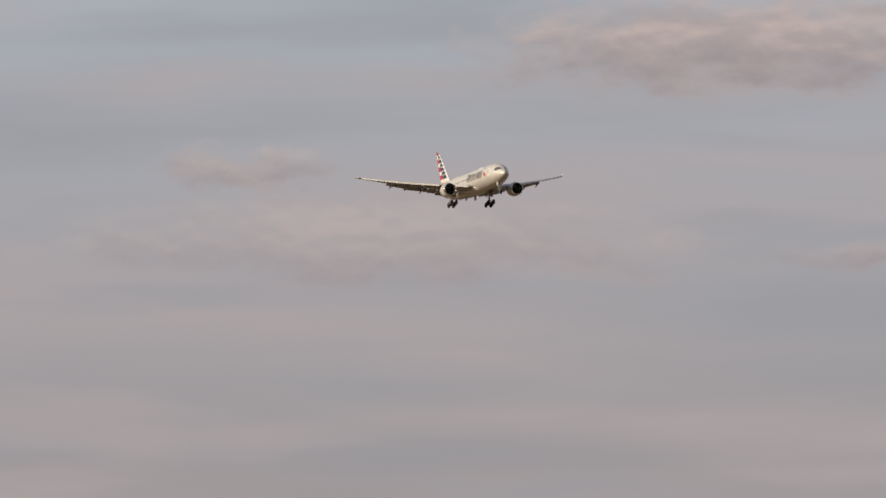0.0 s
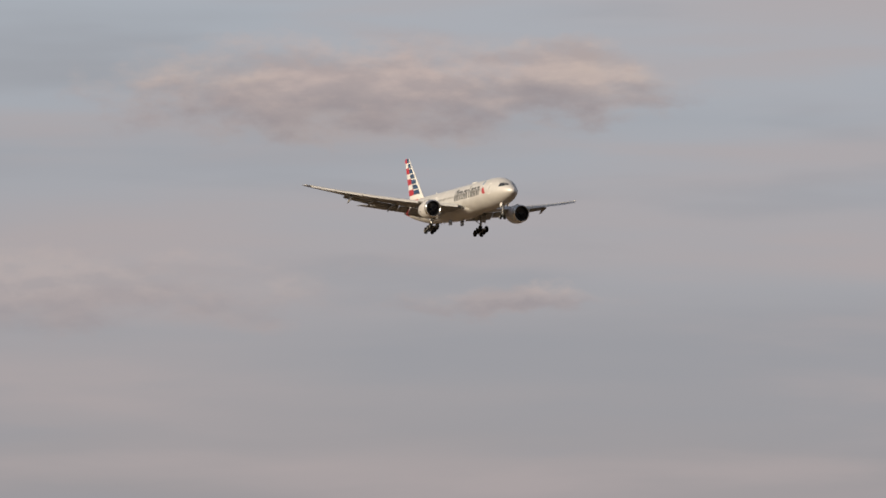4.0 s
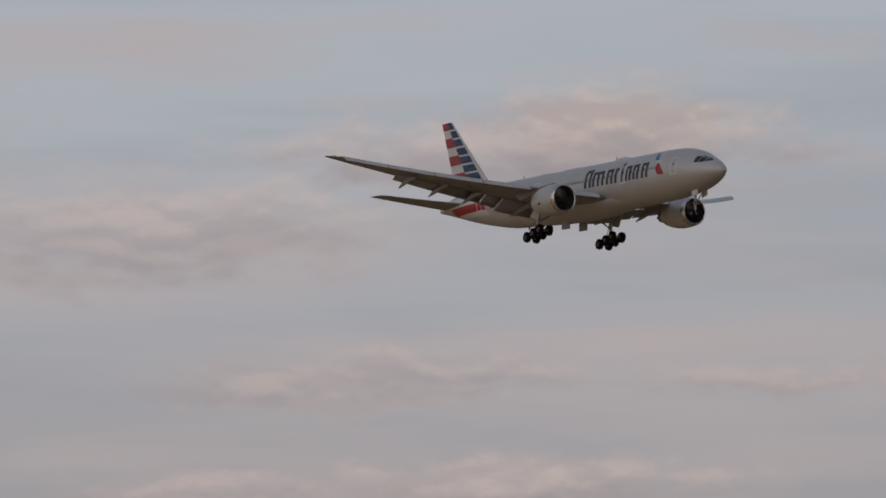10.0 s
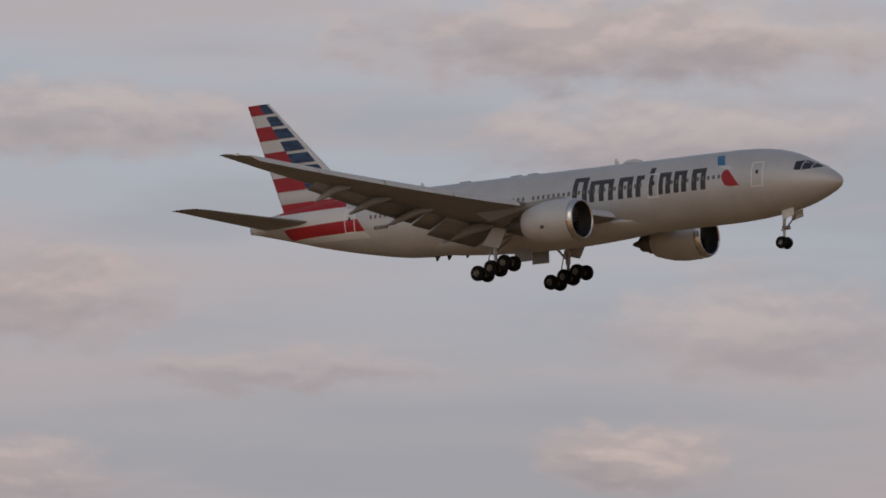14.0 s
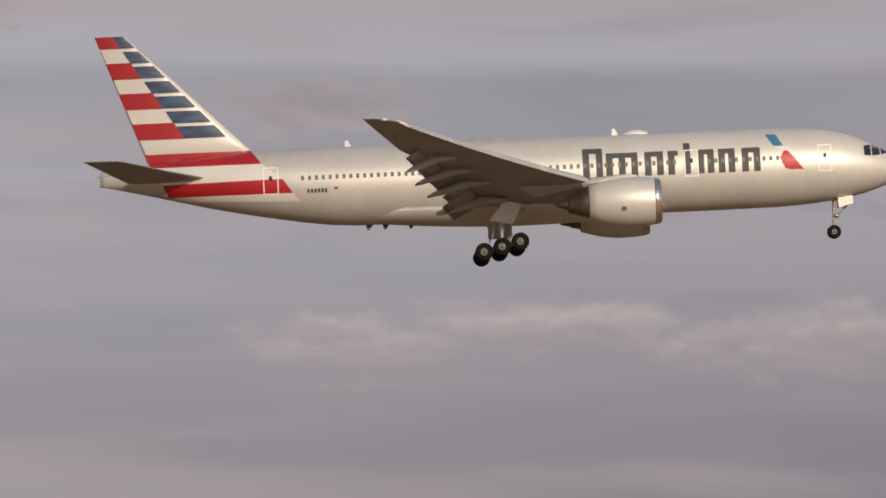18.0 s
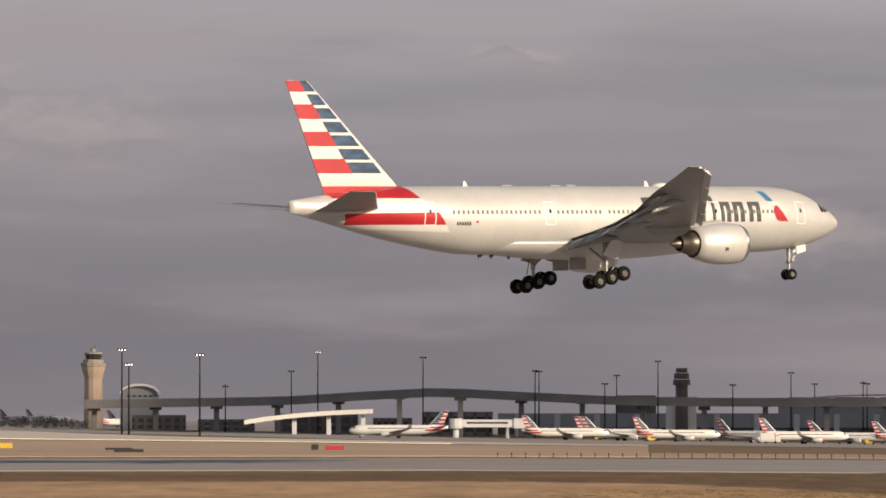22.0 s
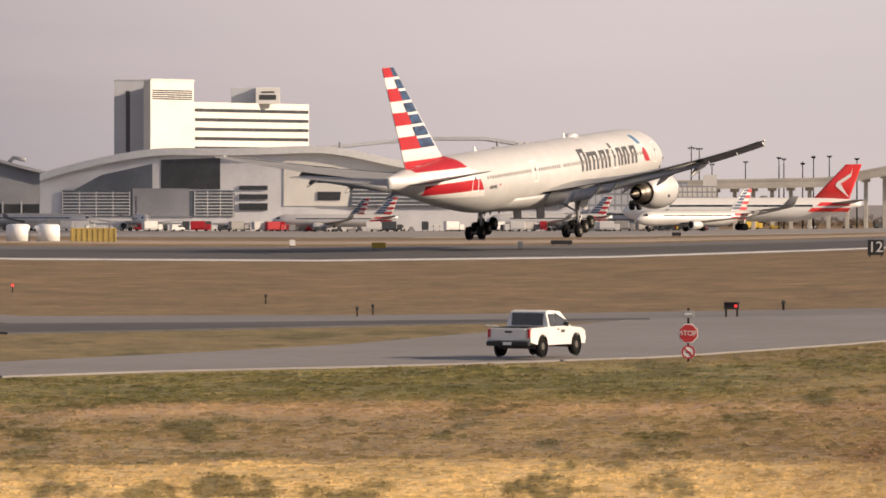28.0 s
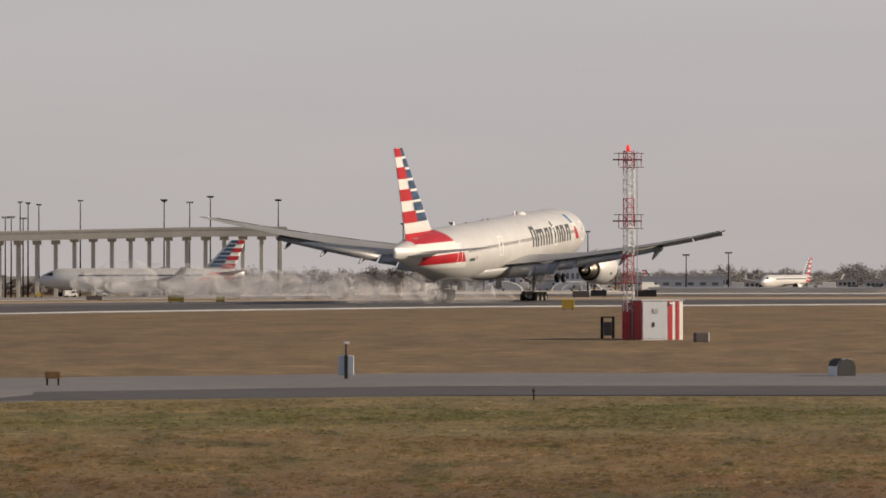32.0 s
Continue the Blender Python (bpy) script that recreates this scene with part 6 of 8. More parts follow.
b, pts = curved_terminal("terminal", "grey glazed terminal with a barrel roof", 2150, ((49.90, 6.4), (51.10, 12.0), (52.54, 16.5), (52.76, 20.0), (53.56, 17.4), (54.36, 9.4)), 60, WALLGREY, ROOF, 1.2)
x0, x1 = pts[2][0], pts[-2][0]
bands(b, x0, x1, ((2.0, 6.0), (7.0, 10.5)), WINDOW)
for k in range(22):
    x = x0 + (x1 - x0) * k / 21
    part("mullion", boxes((x - 0.25, -0.3, 1.5, x + 0.25, 0.1, 11.5)), PALE, b)
for k in range(5):
    x = pts[17 + 2 * k][0]
    z = pts[17 + 2 * k][1]
    part("roof_vent", tubes(((x, 6, z - 0.4), (x + 2.0, 4, z + 1.6), 0.7, 0.7), ((x + 2.0, 4, z + 1.6), (x + 6.5, 2, z + 0.6), 0.7, 0.8), n=9), ROOF, b, "fat grey roof duct", True)
b, pts = curved_terminal("terminal", "cream terminal with a long wave-shaped roof", 2050, ((54.20, 9.4), (54.59, 13.8), (55.34, 19.1), (56.03, 18.5), (57.25, 20.0), (57.65, 15.0), (58.22, 13.0), (58.73, 15.0), (59.06, 18.3), (59.66, 11.7)), 50, METALWALL, SIGNWHITE, 2.6)


TD0 = 2050
TMID = (54.20 + 59.66) / 2
TG = gz(TMID, TD0) - 0.5


def facet(name, mat, outline, proud=0.5, label=""):
    """A panel of the wave-roofed terminal's front, its outline given as (bearing, height)."""
    flat = [(TD0 * math.tan(radians(az - TMID)), z - TG) for az, z in outline]
    return part(name, spin(slab(flat, 0.5), pose(0, -proud, 0)), mat, b, label)


def slats(az0, az1, z0, z1, n, posts=0):
    x0, x1 = (TD0 * math.tan(radians(az - TMID)) for az in (az0, az1))
    for k in range(n):
        z = z0 - TG + (z1 - z0) * (k + 0.5) / n
        part("slat", boxes((x0, -1.1, z - 0.12, x1, -0.8, z + 0.12)), SIGNWHITE, b)
    for k in range(posts + 1):
        if posts:
            x = x0 + (x1 - x0) * k / posts
            part("mullion", boxes((x - 0.12, -1.15, z0 - TG, x + 0.12, -0.8, z1 - TG)), SIGNWHITE, b)


facet("metal_wall", METALWALL, ((54.537, 4.9), (55.225, 14.1), (55.684, 17.6), (56.660, 18.0), (57.005, 17.2), (57.005, -8.5), (54.537, -8.5)), 0.3, "pale grey metal wall")
facet("glass_wall", BLUEGLASS, ((54.451, 1.8), (54.824, 9.0), (55.340, 13.1), (55.340, 2.8), (54.451, -4.4)), 0.5, "blue-grey glass wall")
facet("recess", WINDOW, ((55.426, 14.5), (56.028, 15.2), (56.028, 3.8), (55.426, 3.8)), 0.5, "dark glazed recess")
facet("glass_wall", BLUEGLASS, ((54.423, 3.4), (56.172, 3.4), (56.172, -6.2), (54.423, -6.2)), 0.7, "blue-grey glass wall")
slats(54.43, 55.11, -6.2, 3.0, 8, 4)
slats(55.77, 56.16, -6.2, 3.0, 8, 3)
facet("metal_wall", WALLGREY, ((55.139, 4.1), (55.713, 4.1), (55.713, -6.2), (55.139, -6.2)), 0.9, "grey metal wall")
for z0, z1 in ((3.6, 5.1), (0.1, 2.0), (-3.8, -1.3)):
    facet("window", WINDOW, ((56.22, z0), (56.51, z0), (56.51, z1), (56.22, z1)), 0.9)
facet("cream_wall", CREAM, ((56.673, 17.3), (57.359, 16.3), (58.161, 13.0), (58.735, 15.0), (59.182, 20.0), (59.682, 11.7), (59.567, -2.3), (58.964, -2.3), (58.964, 10.1), (57.331, 10.1), (57.331, 6.0), (56.673, 6.0)), 0.6, "cream wedge-shaped front")
facet("cream_wall", CREAM, ((56.673, 6.0), (57.371, 6.0), (57.331, -2.3), (56.673, -2.3)), 0.6)
facet("window_strip", WINDOW, ((57.016, 9.9), (59.022, 9.9), (58.993, 6.2), (57.016, 6.2)), 0.8)
facet("glass_wall", BLUEGLASS, ((57.371, 6.0), (58.459, 6.0), (58.419, -2.7), (57.325, -2.7)), 0.7, "blue-grey glass wall")
slats(57.37, 58.45, -2.5, 5.6, 6, 0)
facet("window", WINDOW, ((58.717, 3.3), (58.976, 3.3), (58.964, 0.4), (58.706, 0.4)), 0.9)
facet("window", WINDOW, ((57.016, 2.9), (57.256, 2.9), (57.245, -0.2), (57.016, -0.2)), 0.9)
facet("cream_column", CREAM, ((59.033, 11.7), (59.182, 14.2), (59.056, -2.7), (58.941, -2.7)), 1.2)
facet("glass_wall", BLUEGLASS, ((59.194, 13.8), (59.584, 7.6), (59.567, -2.7), (59.091, -2.7)), 0.9, "blue-grey glass wall")
slats(59.15, 59.57, -2.5, 7.2, 6, 4)
part("rear_roof", loft(bmesh.new(), [[(TD0 * math.tan(radians(az - TMID)), y, z - TG + e) for y, e in ((8, -1.0), (40, -1.0), (40, 0.2), (8, 0.2))] for az, z in ((57.016, 19.1), (57.588, 21.2), (58.161, 22.8), (58.735, 22.8), (59.022, 21.2), (59.223, 19.5))]), PALE, b, "second pale roof behind")
for az, z in ((57.245, 18.3), (58.035, 17.3), (58.849, 18.7)):
    part("roof_vent", tubes(((TD0 * math.tan(radians(az - TMID)), 1, z - TG - 1), (TD0 * math.tan(radians(az - TMID)), 1, z - TG + 2.6), 0.5), n=8), WALLGREY, b)
b, h, top = building("pier_building", "glazed lattice gate building", 59.65, 60.24, 2000, 6.5, 12, WALLGREY)
panes(b, -h, h, 9, 1.5, top - 0.4, 4, PALE, 0.82)
b, h, top = building("pier_building", "glazed lattice gate building", 60.26, 60.78, 2000, 6.5, 12, WALLGREY)
panes(b, -h, h, 8, 1.5, top - 0.4, 4, PALE, 0.82)
b, h, top = building("pier_building", "white lattice gate building with roof stair", 60.68, 61.08, 1980, 4.9, 12, WALLGREY)
panes(b, -h, h, 8, top * 0.4, top - 0.2, 5, CREAM, 0.8)
part("stair_head", boxes((h * 0.3, 0, top, h, 5, top + 4.0)), CREAM, b)
# the big white hotel
b, h, top = building("hotel", "white clad hotel tower with dark louvre bands", 55.32, 55.76, 2700, 55.5, 4, HOTELWHITE, square=True)
bands(b, -h * 0.92, h * 0.92, tuple((top - 5.2 - 1.0 * k, top - 4.6 - 1.0 * k) for k in range(4, -1, -1)), WINDOW, "louvre")
# the tower's shaded flank, its shade put into the colour
bc, hc, topc = building("hotel", "flank block of the hotel tower, shade in its blue-grey colour", 54.95, 55.318, 2703, 55.5, 18, HOTELSHADE)
part("slot_window", boxes((-hc * 0.35, -0.15, 4, -hc * 0.12, 0.2, topc - 5)), WINDOW, bc)
part("parapet", boxes((-hc, -0.3, topc, hc, 0.5, topc + 0.6)), HOTELSHADE, bc)
part("parapet", boxes((-h - 0.3, -0.3, top, h + 0.3, 0.5, top + 0.6)), HOTELWHITE, b)
b3, h3, top3 = building("hotel_wing", "white hotel wing with long dark window bands", 55.76, 56.93, 2950, 48.3, 18, HOTELWHITE, square=True)
for k in range(6):
    part("window_band", boxes((-h3 * 0.985, -0.15, top3 - 5.0 - 4.9 * k, h3 * 0.985, 0.3, top3 - 3.3 - 4.9 * k)), WINDOW, b3)
b4 = thing("rooftop_sign", "white rooftop sign box with dark bars", "sign", at(56.51, 2955, 48.1))
part("box", boxes((-6.20, 0, 0, 6.49, 8, 8.56), bevel=0.1), SIGNWHITE, b4)
part("letter_bar", boxes((-4.43, -0.1, 2.07, 4.43, 0.1, 4.72)), CHARCOAL, b4)
part("letter_bar", boxes((-3.54, -0.1, 5.61, 3.54, 0.1, 6.49)), CHARCOAL, b4)
# the sign box's side, likewise coloured as shaded
part("box_flank", boxes((-19.18, 4, 0, -6.20, 9, 8.56), bevel=0.1), HOTELSHADE, b4)
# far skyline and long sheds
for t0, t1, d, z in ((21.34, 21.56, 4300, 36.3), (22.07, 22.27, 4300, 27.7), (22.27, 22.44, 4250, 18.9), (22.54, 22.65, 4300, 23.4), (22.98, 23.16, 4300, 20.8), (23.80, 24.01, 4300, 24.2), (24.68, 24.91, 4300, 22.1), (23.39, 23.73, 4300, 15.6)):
    b, h, top = building("office_block", "far office block, haze put into its pale colour", t0, t1, d, z, 25, HAZEBLOCK)
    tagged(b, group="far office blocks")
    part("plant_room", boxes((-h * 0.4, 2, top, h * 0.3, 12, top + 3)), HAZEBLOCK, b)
for t0, t1, d, z in ((19.16, 19.70, 2690, 11.4), (19.77, 22.08, 2690, 10.9), (15.05, 15.75, 2690, 12.6)):
    b, h, top = building("warehouse", "long low white warehouse", t0, t1, d, z, 30, PALE)
    bands(b, -h, h, ((0.3, top - 3.4),), DARKWALL, "plinth")
b, h, top = building("blue_tank_house", "small dark blue industrial block", 17.42, 17.53, 2500, 19.4, 6, DEEPBLUE)
for az, d in [(20.38 + 0.470 * k, 2600) for k in range(-16, 7)] + [(23.99, 2600)]:
    b = thing("arch_canopy", "white arched canopy frame beside the far road", "canopy", on(az, d), "white arched canopies")
    if "archbow" not in BUNDLE:
        bow = bmesh.new()
        for i in range(12):
            q = [(math.cos(math.pi * (1 - k / 12)) * 7.6, 3.6 * math.sin(math.pi * k / 12) + 0.2) for k in (i, i + 1)]
            tube(bow, (q[0][0], 0, q[0][1]), (q[1][0], 0, q[1][1]), 0.32, n=6)
        tube(bow, (-7.6, 0, 0.3), (7.6, 0, 0.3), 0.28, n=6)
        BUNDLE["archbow"] = mesh_of(bow, SIGNWHITE, False, "bow")
        BUNDLE["archstrut"] = mesh_of(tubes(((0, 0, -0.5), (0, 0, 3.8), 0.2), n=6), SIGNWHITE, False, "strut")
    shared("bow", BUNDLE["archbow"], b)
    shared("strut", BUNDLE["archstrut"], b)
# the road on a long embankment wall, sinking eastward
wl = thing("boundary_wall", "long grey retaining wall of the far road with a pale parapet", "wall")
line = [(az, 2640, float(np.interp(az, (10, 13.4, 18.0, 21.0, 22.8, 25.0), (12.0, 10.6, 7.4, 6.4, 5.0, 3.4)))) for az in [10 + 0.5 * i for i in range(31)]]
for name, mat, lo, hi, deep in (("wall", DARKASPHALT, None, 2.2, 3.0), ("parapet", WALLGREY, 2.2, 0.0, 3.4)):
    rings = []
    for az, d, z in line:
        u = Vector((math.sin(radians(az)), math.cos(radians(az)), 0))
        c = u * d
        z0 = gz(az, d) - 1 if lo is None else z - lo
        rings.append([c - u * (deep / 2) + Vector((0, 0, z0)), c + u * (deep / 2) + Vector((0, 0, z0)), c + u * (deep / 2) + Vector((0, 0, z - hi)), c - u * (deep / 2) + Vector((0, 0, z - hi))])
    part(name, loft(bmesh.new(), rings), mat, wl)
b = thing("footbridge", "white arched footbridge over the far road", "bridge", at(16.01, 2610, 9.2))
for i in range(12):
    q = [(math.cos(math.pi * (1 - k / 12)) * 12.0, 4.8 * math.sin(math.pi * k / 12)) for k in (i, i + 1)]
    part("bow", tubes(((q[0][0], 0, q[0][1]), (q[1][0], 0, q[1][1]), 0.42), n=6), SIGNWHITE, b)
for k in range(-4, 5):
    part("hanger", tubes(((k * 1.9, 0, 0.2), (k * 1.9, 0, 4.8 * math.sqrt(1 - (k * 1.9 / 12) ** 2)), 0.2), n=6), SIGNWHITE, b)
part("deck", boxes((-7.8, -1.5, -0.3, 7.8, 1.5, 1.5), bevel=0.1), SIGNWHITE, b)
for x in (-7.0, 7.0):
    part("pier", boxes((x - 0.5, -1.0, gz(16.01, 2610) - 10.2, x + 0.5, 1.0, -0.3)), PALE, b)
b, h, top = building("shed", "dark low shed among the far trees", 23.02, 23.30, 2660, 10.8, 14, DARKWALL)
part("roof", boxes((-h - 0.4, -0.5, top, h + 0.4, 14.5, top + 0.5)), WALLGREY, b)
panes(b, -h * 0.9, h * 0.9, 4, top * 0.45, top * 0.8, 1, WINDOW, 0.7)
# jet bridges
def jet_bridge(az, dist, turn, long=26.0):
    b = thing("jet_bridge", "pale grey covered boarding bridge on legs", "jet bridge", on(az, dist, turn), "boarding bridges")
    if "tunnel" not in BUNDLE:
        BUNDLE["tunnel"] = mesh_of(boxes((-13, -1.6, 4.2, 9, 1.6, 7.2), (8, -2.2, 3.8, 13, 2.2, 7.6), bevel=0.15), PALE, False, "tunnel")
        BUNDLE["bridge_leg"] = mesh_of(boxes((-0.4, -1.3, 0, 0.4, -0.9, 4.4), (-0.4, 0.9, 0, 0.4, 1.3, 4.4), (-0.7, -1.6, 0.0, 0.7, 1.6, 0.7)), STEEL, False, "leg")
        BUNDLE["rotunda"] = mesh_of(lathe([(0, 1.2), (3.6, 1.2), (3.8, 2.6), (7.6, 2.6)], 10, "z", True), PALE, False, "rotunda")
        BUNDLE["bridge_pane"] = mesh_of(boxes((-10, -1.66, 5.6, 6, -1.6, 6.3)), WINDOW, False, "window_strip")
    shared("tunnel", BUNDLE["tunnel"], b)
    shared("leg", BUNDLE["bridge_leg"], b, pose(6, 0, 0))
    shared("rotunda", BUNDLE["rotunda"], b, pose(-14, 0, 0))
    shared("window_strip", BUNDLE["bridge_pane"], b)


for az, d, turn in ((36.27, 2137, 5), (36.85, 2137, 8), (31.41, 2150, 10), (38.63, 2150, 185), (40.47, 2082, 170), (41.04, 2109, 5), (43.00, 2150, 8), (43.40, 2205, -8), (44.61, 2150, 6), (45.12, 2150, 3), (45.64, 2150, 8), (46.33, 2205, 4), (46.27, 2219, 5), (46.79, 2219, 5), (48.63, 2219, -10), (50.13, 2150, 175), (51.39, 2150, 8), (54.14, 2164, 4), (56.26, 2137, 6), (57.47, 2137, 2), (58.45, 2109, 4), (60.23, 2000, 6)):
    jet_bridge(az, d, turn)


# service vehicles on the apron
def service_van(az, dist, turn, mat, kind):
    key = "van", kind, mat.name
    v = thing("service_vehicle", "small white apron service vehicle" if mat is WHITE else "small dark apron service vehicle" if mat in (CHARCOAL, BELLY) else "small coloured apron service tug", "vehicle", on(az, dist, turn, 0.12), "apron vehicles")
    if key not in BUNDLE:
        if kind == 0:
            BUNDLE[key] = mesh_of(boxes((-2.4, -1, 0.4, 2.4, 1, 1.3), (-2.3, -0.95, 1.3, 1.2, 0.95, 2.3), bevel=0.12), mat, False, "body")
        elif kind == 1:
            BUNDLE[key] = mesh_of(boxes((-3.4, -1.2, 0.9, 1.4, 1.2, 3.4), (1.6, -1.1, 0.5, 3.3, 1.1, 2.4), (-3.4, -1.0, 0.5, 1.6, 1.0, 0.9), bevel=0.1), mat, False, "body")
        else:
            BUNDLE[key] = mesh_of(boxes((-1.6, -0.9, 0.3, 1.6, 0.9, 1.0), (-1.4, -0.7, 1.0, -0.2, 0.7, 1.7), bevel=0.1), mat, False, "body")
        BUNDLE["vanglass"] = mesh_of(boxes((0.2, -1.22, 1.45, 1.22, 1.22, 2.05)), GLASS, False, "side_window")
        BUNDLE["vanwheel"] = mesh_of(lathe([(-0.12, 0.1), (-0.12, 0.38), (0.12, 0.38), (0.12, 0.1)], 10, "y", True), RUBBER, False, "wheel")
    shared("body", BUNDLE[key], v)
    if kind == 0:
        shared("side_window", BUNDLE["vanglass"], v)
    for x in (-1.5, 1.5):
        for y in (-1.0, 1.0):
            shared("wheel", BUNDLE["vanwheel"], v, pose(x, y, 0.38))


rng = random.Random(11)
for k in range(90):
    az = 32.5 + 34.5 * k / 90 + rng.uniform(-0.2, 0.2)
    service_van(az, rng.uniform(1850, 2140), rng.choice((0, 0, 180, 90, 20)), rng.choice((WHITE, WHITE, SILVER, CHARCOAL, CHARCOAL, BELLY, BELLY, YELLOW, RED)), rng.choice((0, 0, 0, 1, 2, 2)))

for k in range(60):
    service_van(53.9 + 7.2 * k / 60 + rng.uniform(-0.06, 0.06), rng.uniform(1840, 1985), rng.choice((0, 180, 90, 25)), rng.choice((WHITE, SILVER, CHARCOAL, CHARCOAL, BELLY, BELLY, RED)), rng.choice((0, 1, 1, 2)))
# lit shop fronts, low sheds and canopies beyond the tall elevated road
# the last, a roof sign, glows in place of the sunlight on it
for az0, az1, z0, z1, mat, lab in ((64.07, 64.21, 2.0, 3.9, SHOPAMBER, "amber lit shop sign"), (63.89, 63.96, -0.6, 1.5, SHOPAMBER, "amber lit shop sign"), (63.63, 63.74, -2.8, -0.6, SHOPGREEN, "pale green lit shop sign"), (64.82, 64.99, -3.0, -1.7, SHOPAMBER, "amber lit shop sign"), (63.49, 63.72, 3.5, 4.3, SHOPAMBER, "amber lit shop sign"), (71.10, 71.33, 0.4, 2.0, SHOPAMBER, "amber roof sign, sunlight on it given as a glow")):
    s = thing("shop_sign", lab, "shop sign", at((az0 + az1) / 2, 2150, gz(az0, 2150)), "lit shop signs")
    h, g = 2150 * math.tan(radians((az1 - az0) / 2)), gz(az0, 2150)
    part("panel", boxes((-h, 0, z0 - g, h, 0.4, z1 - g), bevel=0.05), mat, s)
    part("legs", boxes((-h, 0.05, -0.3, -h + 0.4, 0.35, z0 - g), (h - 0.4, 0.05, -0.3, h, 0.35, z0 - g)), POLE, s)
for az0, az1, zt, mat, lab in ((69.39, 69.89, -2.3, DARKWALL, "low dark flat-roofed shed"), (70.70, 71.07, 3.4, HOTELSHADE, "blue-grey low terminal block"), (71.50, 72.42, -2.2, PALE, "pale low terminal block"), (69.55, 70.35, 0.1, PALE, "pale low flat-roofed shed"), (63.58, 64.15, -0.8, PALE, "pale low flat-roofed shed"), (64.66, 65.12, -1.9, WALLGREY, "grey low flat-roofed shed"), (71.67, 74.07, -2.1, CREAM, "long low cream boundary wall")):
    b, h, top = building("shed", lab, az0, az1, 1300 if mat is CREAM else 2180, zt, 10, mat)
    part("roof", boxes((-h - 0.4, -0.8, top, h + 0.4, 10.5, top + 0.4)), ROOF, b)
    if mat is not CREAM:
        panes(b, -h * 0.95, h * 0.95, 7, top * 0.35, top * 0.75, 1, BLUEGLASS, 0.5)
rng = random.Random(31)
for k in range(20):
    az = 66.9 + 8.4 * k / 20 + rng.uniform(-0.08, 0.08)
    mat = rng.choice((PALE, PALE, CREAM, HOTELSHADE, HOTELWHITE))
    b, h, top = building("shed", {"pale_concrete_wall": "pale", "cream_panel_wall": "cream", "white_hotel_cladding": "white", "blue_grey_hotel_cladding": "blue-grey"}[mat.name] + " low flat-roofed building in the distance", az - rng.uniform(0.06, 0.14), az + rng.uniform(0.06, 0.14), rng.uniform(2330, 2480), rng.uniform(-5.6, -2.4), 12, mat)
    part("roof", boxes((-h - 0.4, -0.6, top, h + 0.4, 12.4, top + 0.5)), ROOF, b)
    panes(b, -h * 0.9, h * 0.9, 4, top * 0.3, top * 0.8, 1, WINDOW, 0.7)
for k in range(36):
    service_van(66.6 + 8.6 * k / 36 + rng.uniform(-0.1, 0.1), rng.uniform(2080, 2250), rng.choice((0, 180, 15)), rng.choice((WHITE, WHITE, SILVER, CHARCOAL, BELLY)), rng.choice((0, 0, 1)))
for az in (70.17, 70.98, 70.87):
    b = thing("arch_canopy", "white arched canopy frame over a car park", "canopy", on(az, 2150), "white arched canopies")
    shared("bow", BUNDLE["archbow"], b, Matrix.Scale(1.0, 4))
    shared("strut", BUNDLE["archstrut"], b)

# the curved cream ramp that climbs to the elevated road
ramp = thing("curved_ramp", "cream concrete ramp rising to the elevated road", "ramp")
rows = []
for az, z in ((28.89, 1.8), (29.10, 3.0), (29.35, 4.1), (29.60, 4.9), (29.85, 5.5), (30.20, 6.0)):
    a = radians(az)
    c = Vector((math.sin(a) * 2150, math.cos(a) * 2150, z))
    u = Vector((math.sin(a), math.cos(a), 0))
    rows.append([c - u * 4, c - u * 4 + Vector((0, 0, -1.7)), c + u * 4 + Vector((0, 0, -1.7)), c + u * 4])
part("deck", loft(bmesh.new(), rows), HOTELWHITE, ramp, "cream ramp deck")
for az, z in ((29.40, 3.2), (29.75, 4.2), (30.10, 4.8)):
    g = gz(az, 2150)
    part("column", boxes((-0.9, -0.9, -0.5, 0.9, 0.9, z - g - 1.0), bevel=0.1), PALE, ramp).matrix_world = at(az, 2150, g)

# dark ramp tower over the elevated road, with a lit white office at its foot
b = thing("ramp_tower", "dark brown ramp tower with a stepped head", "tower", on(33.34, 2320))
g0 = gz(33.34, 2320)
part("shaft", lathe([(-1, 2.6), (15.9 - g0, 2.5)], 8, "z", True), DARKWALL, b, "dark brown shaft")
for z0, z1, r in ((15.9, 18.2, 3.6), (18.4, 20.8, 3.2), (21.0, 22.9, 2.4)):
    part("gallery", lathe([(z0 - g0, r), (z1 - g0, r * 0.96)], 8, "z", True), DARKWALL, b, "dark brown gallery")
part("office", boxes((-6.52, 1, -0.5, 6.06, 8, 11.2 - g0), bevel=0.1), CREAM, b, "cream office block")



# ---- trees ----
def leaf_cluster(bm, rng, c, r, n, size):
    """Loose leaves about a point."""
    for _ in range(n):
        v = Vector((rng.gauss(0, 1), rng.gauss(0, 1), rng.gauss(0, 0.8))) * r * 0.5
        p, q = c + v, Vector((rng.gauss(0, 1), rng.gauss(0, 1), rng.gauss(0, 1))).normalized()
        e = q.orthogonal().normalized() * size
        f = q.cross(e).normalized() * size * 0.7
        bm.faces.new([bm.verts.new(p + k) for k in (e, f, -e * 0.8, -f)])


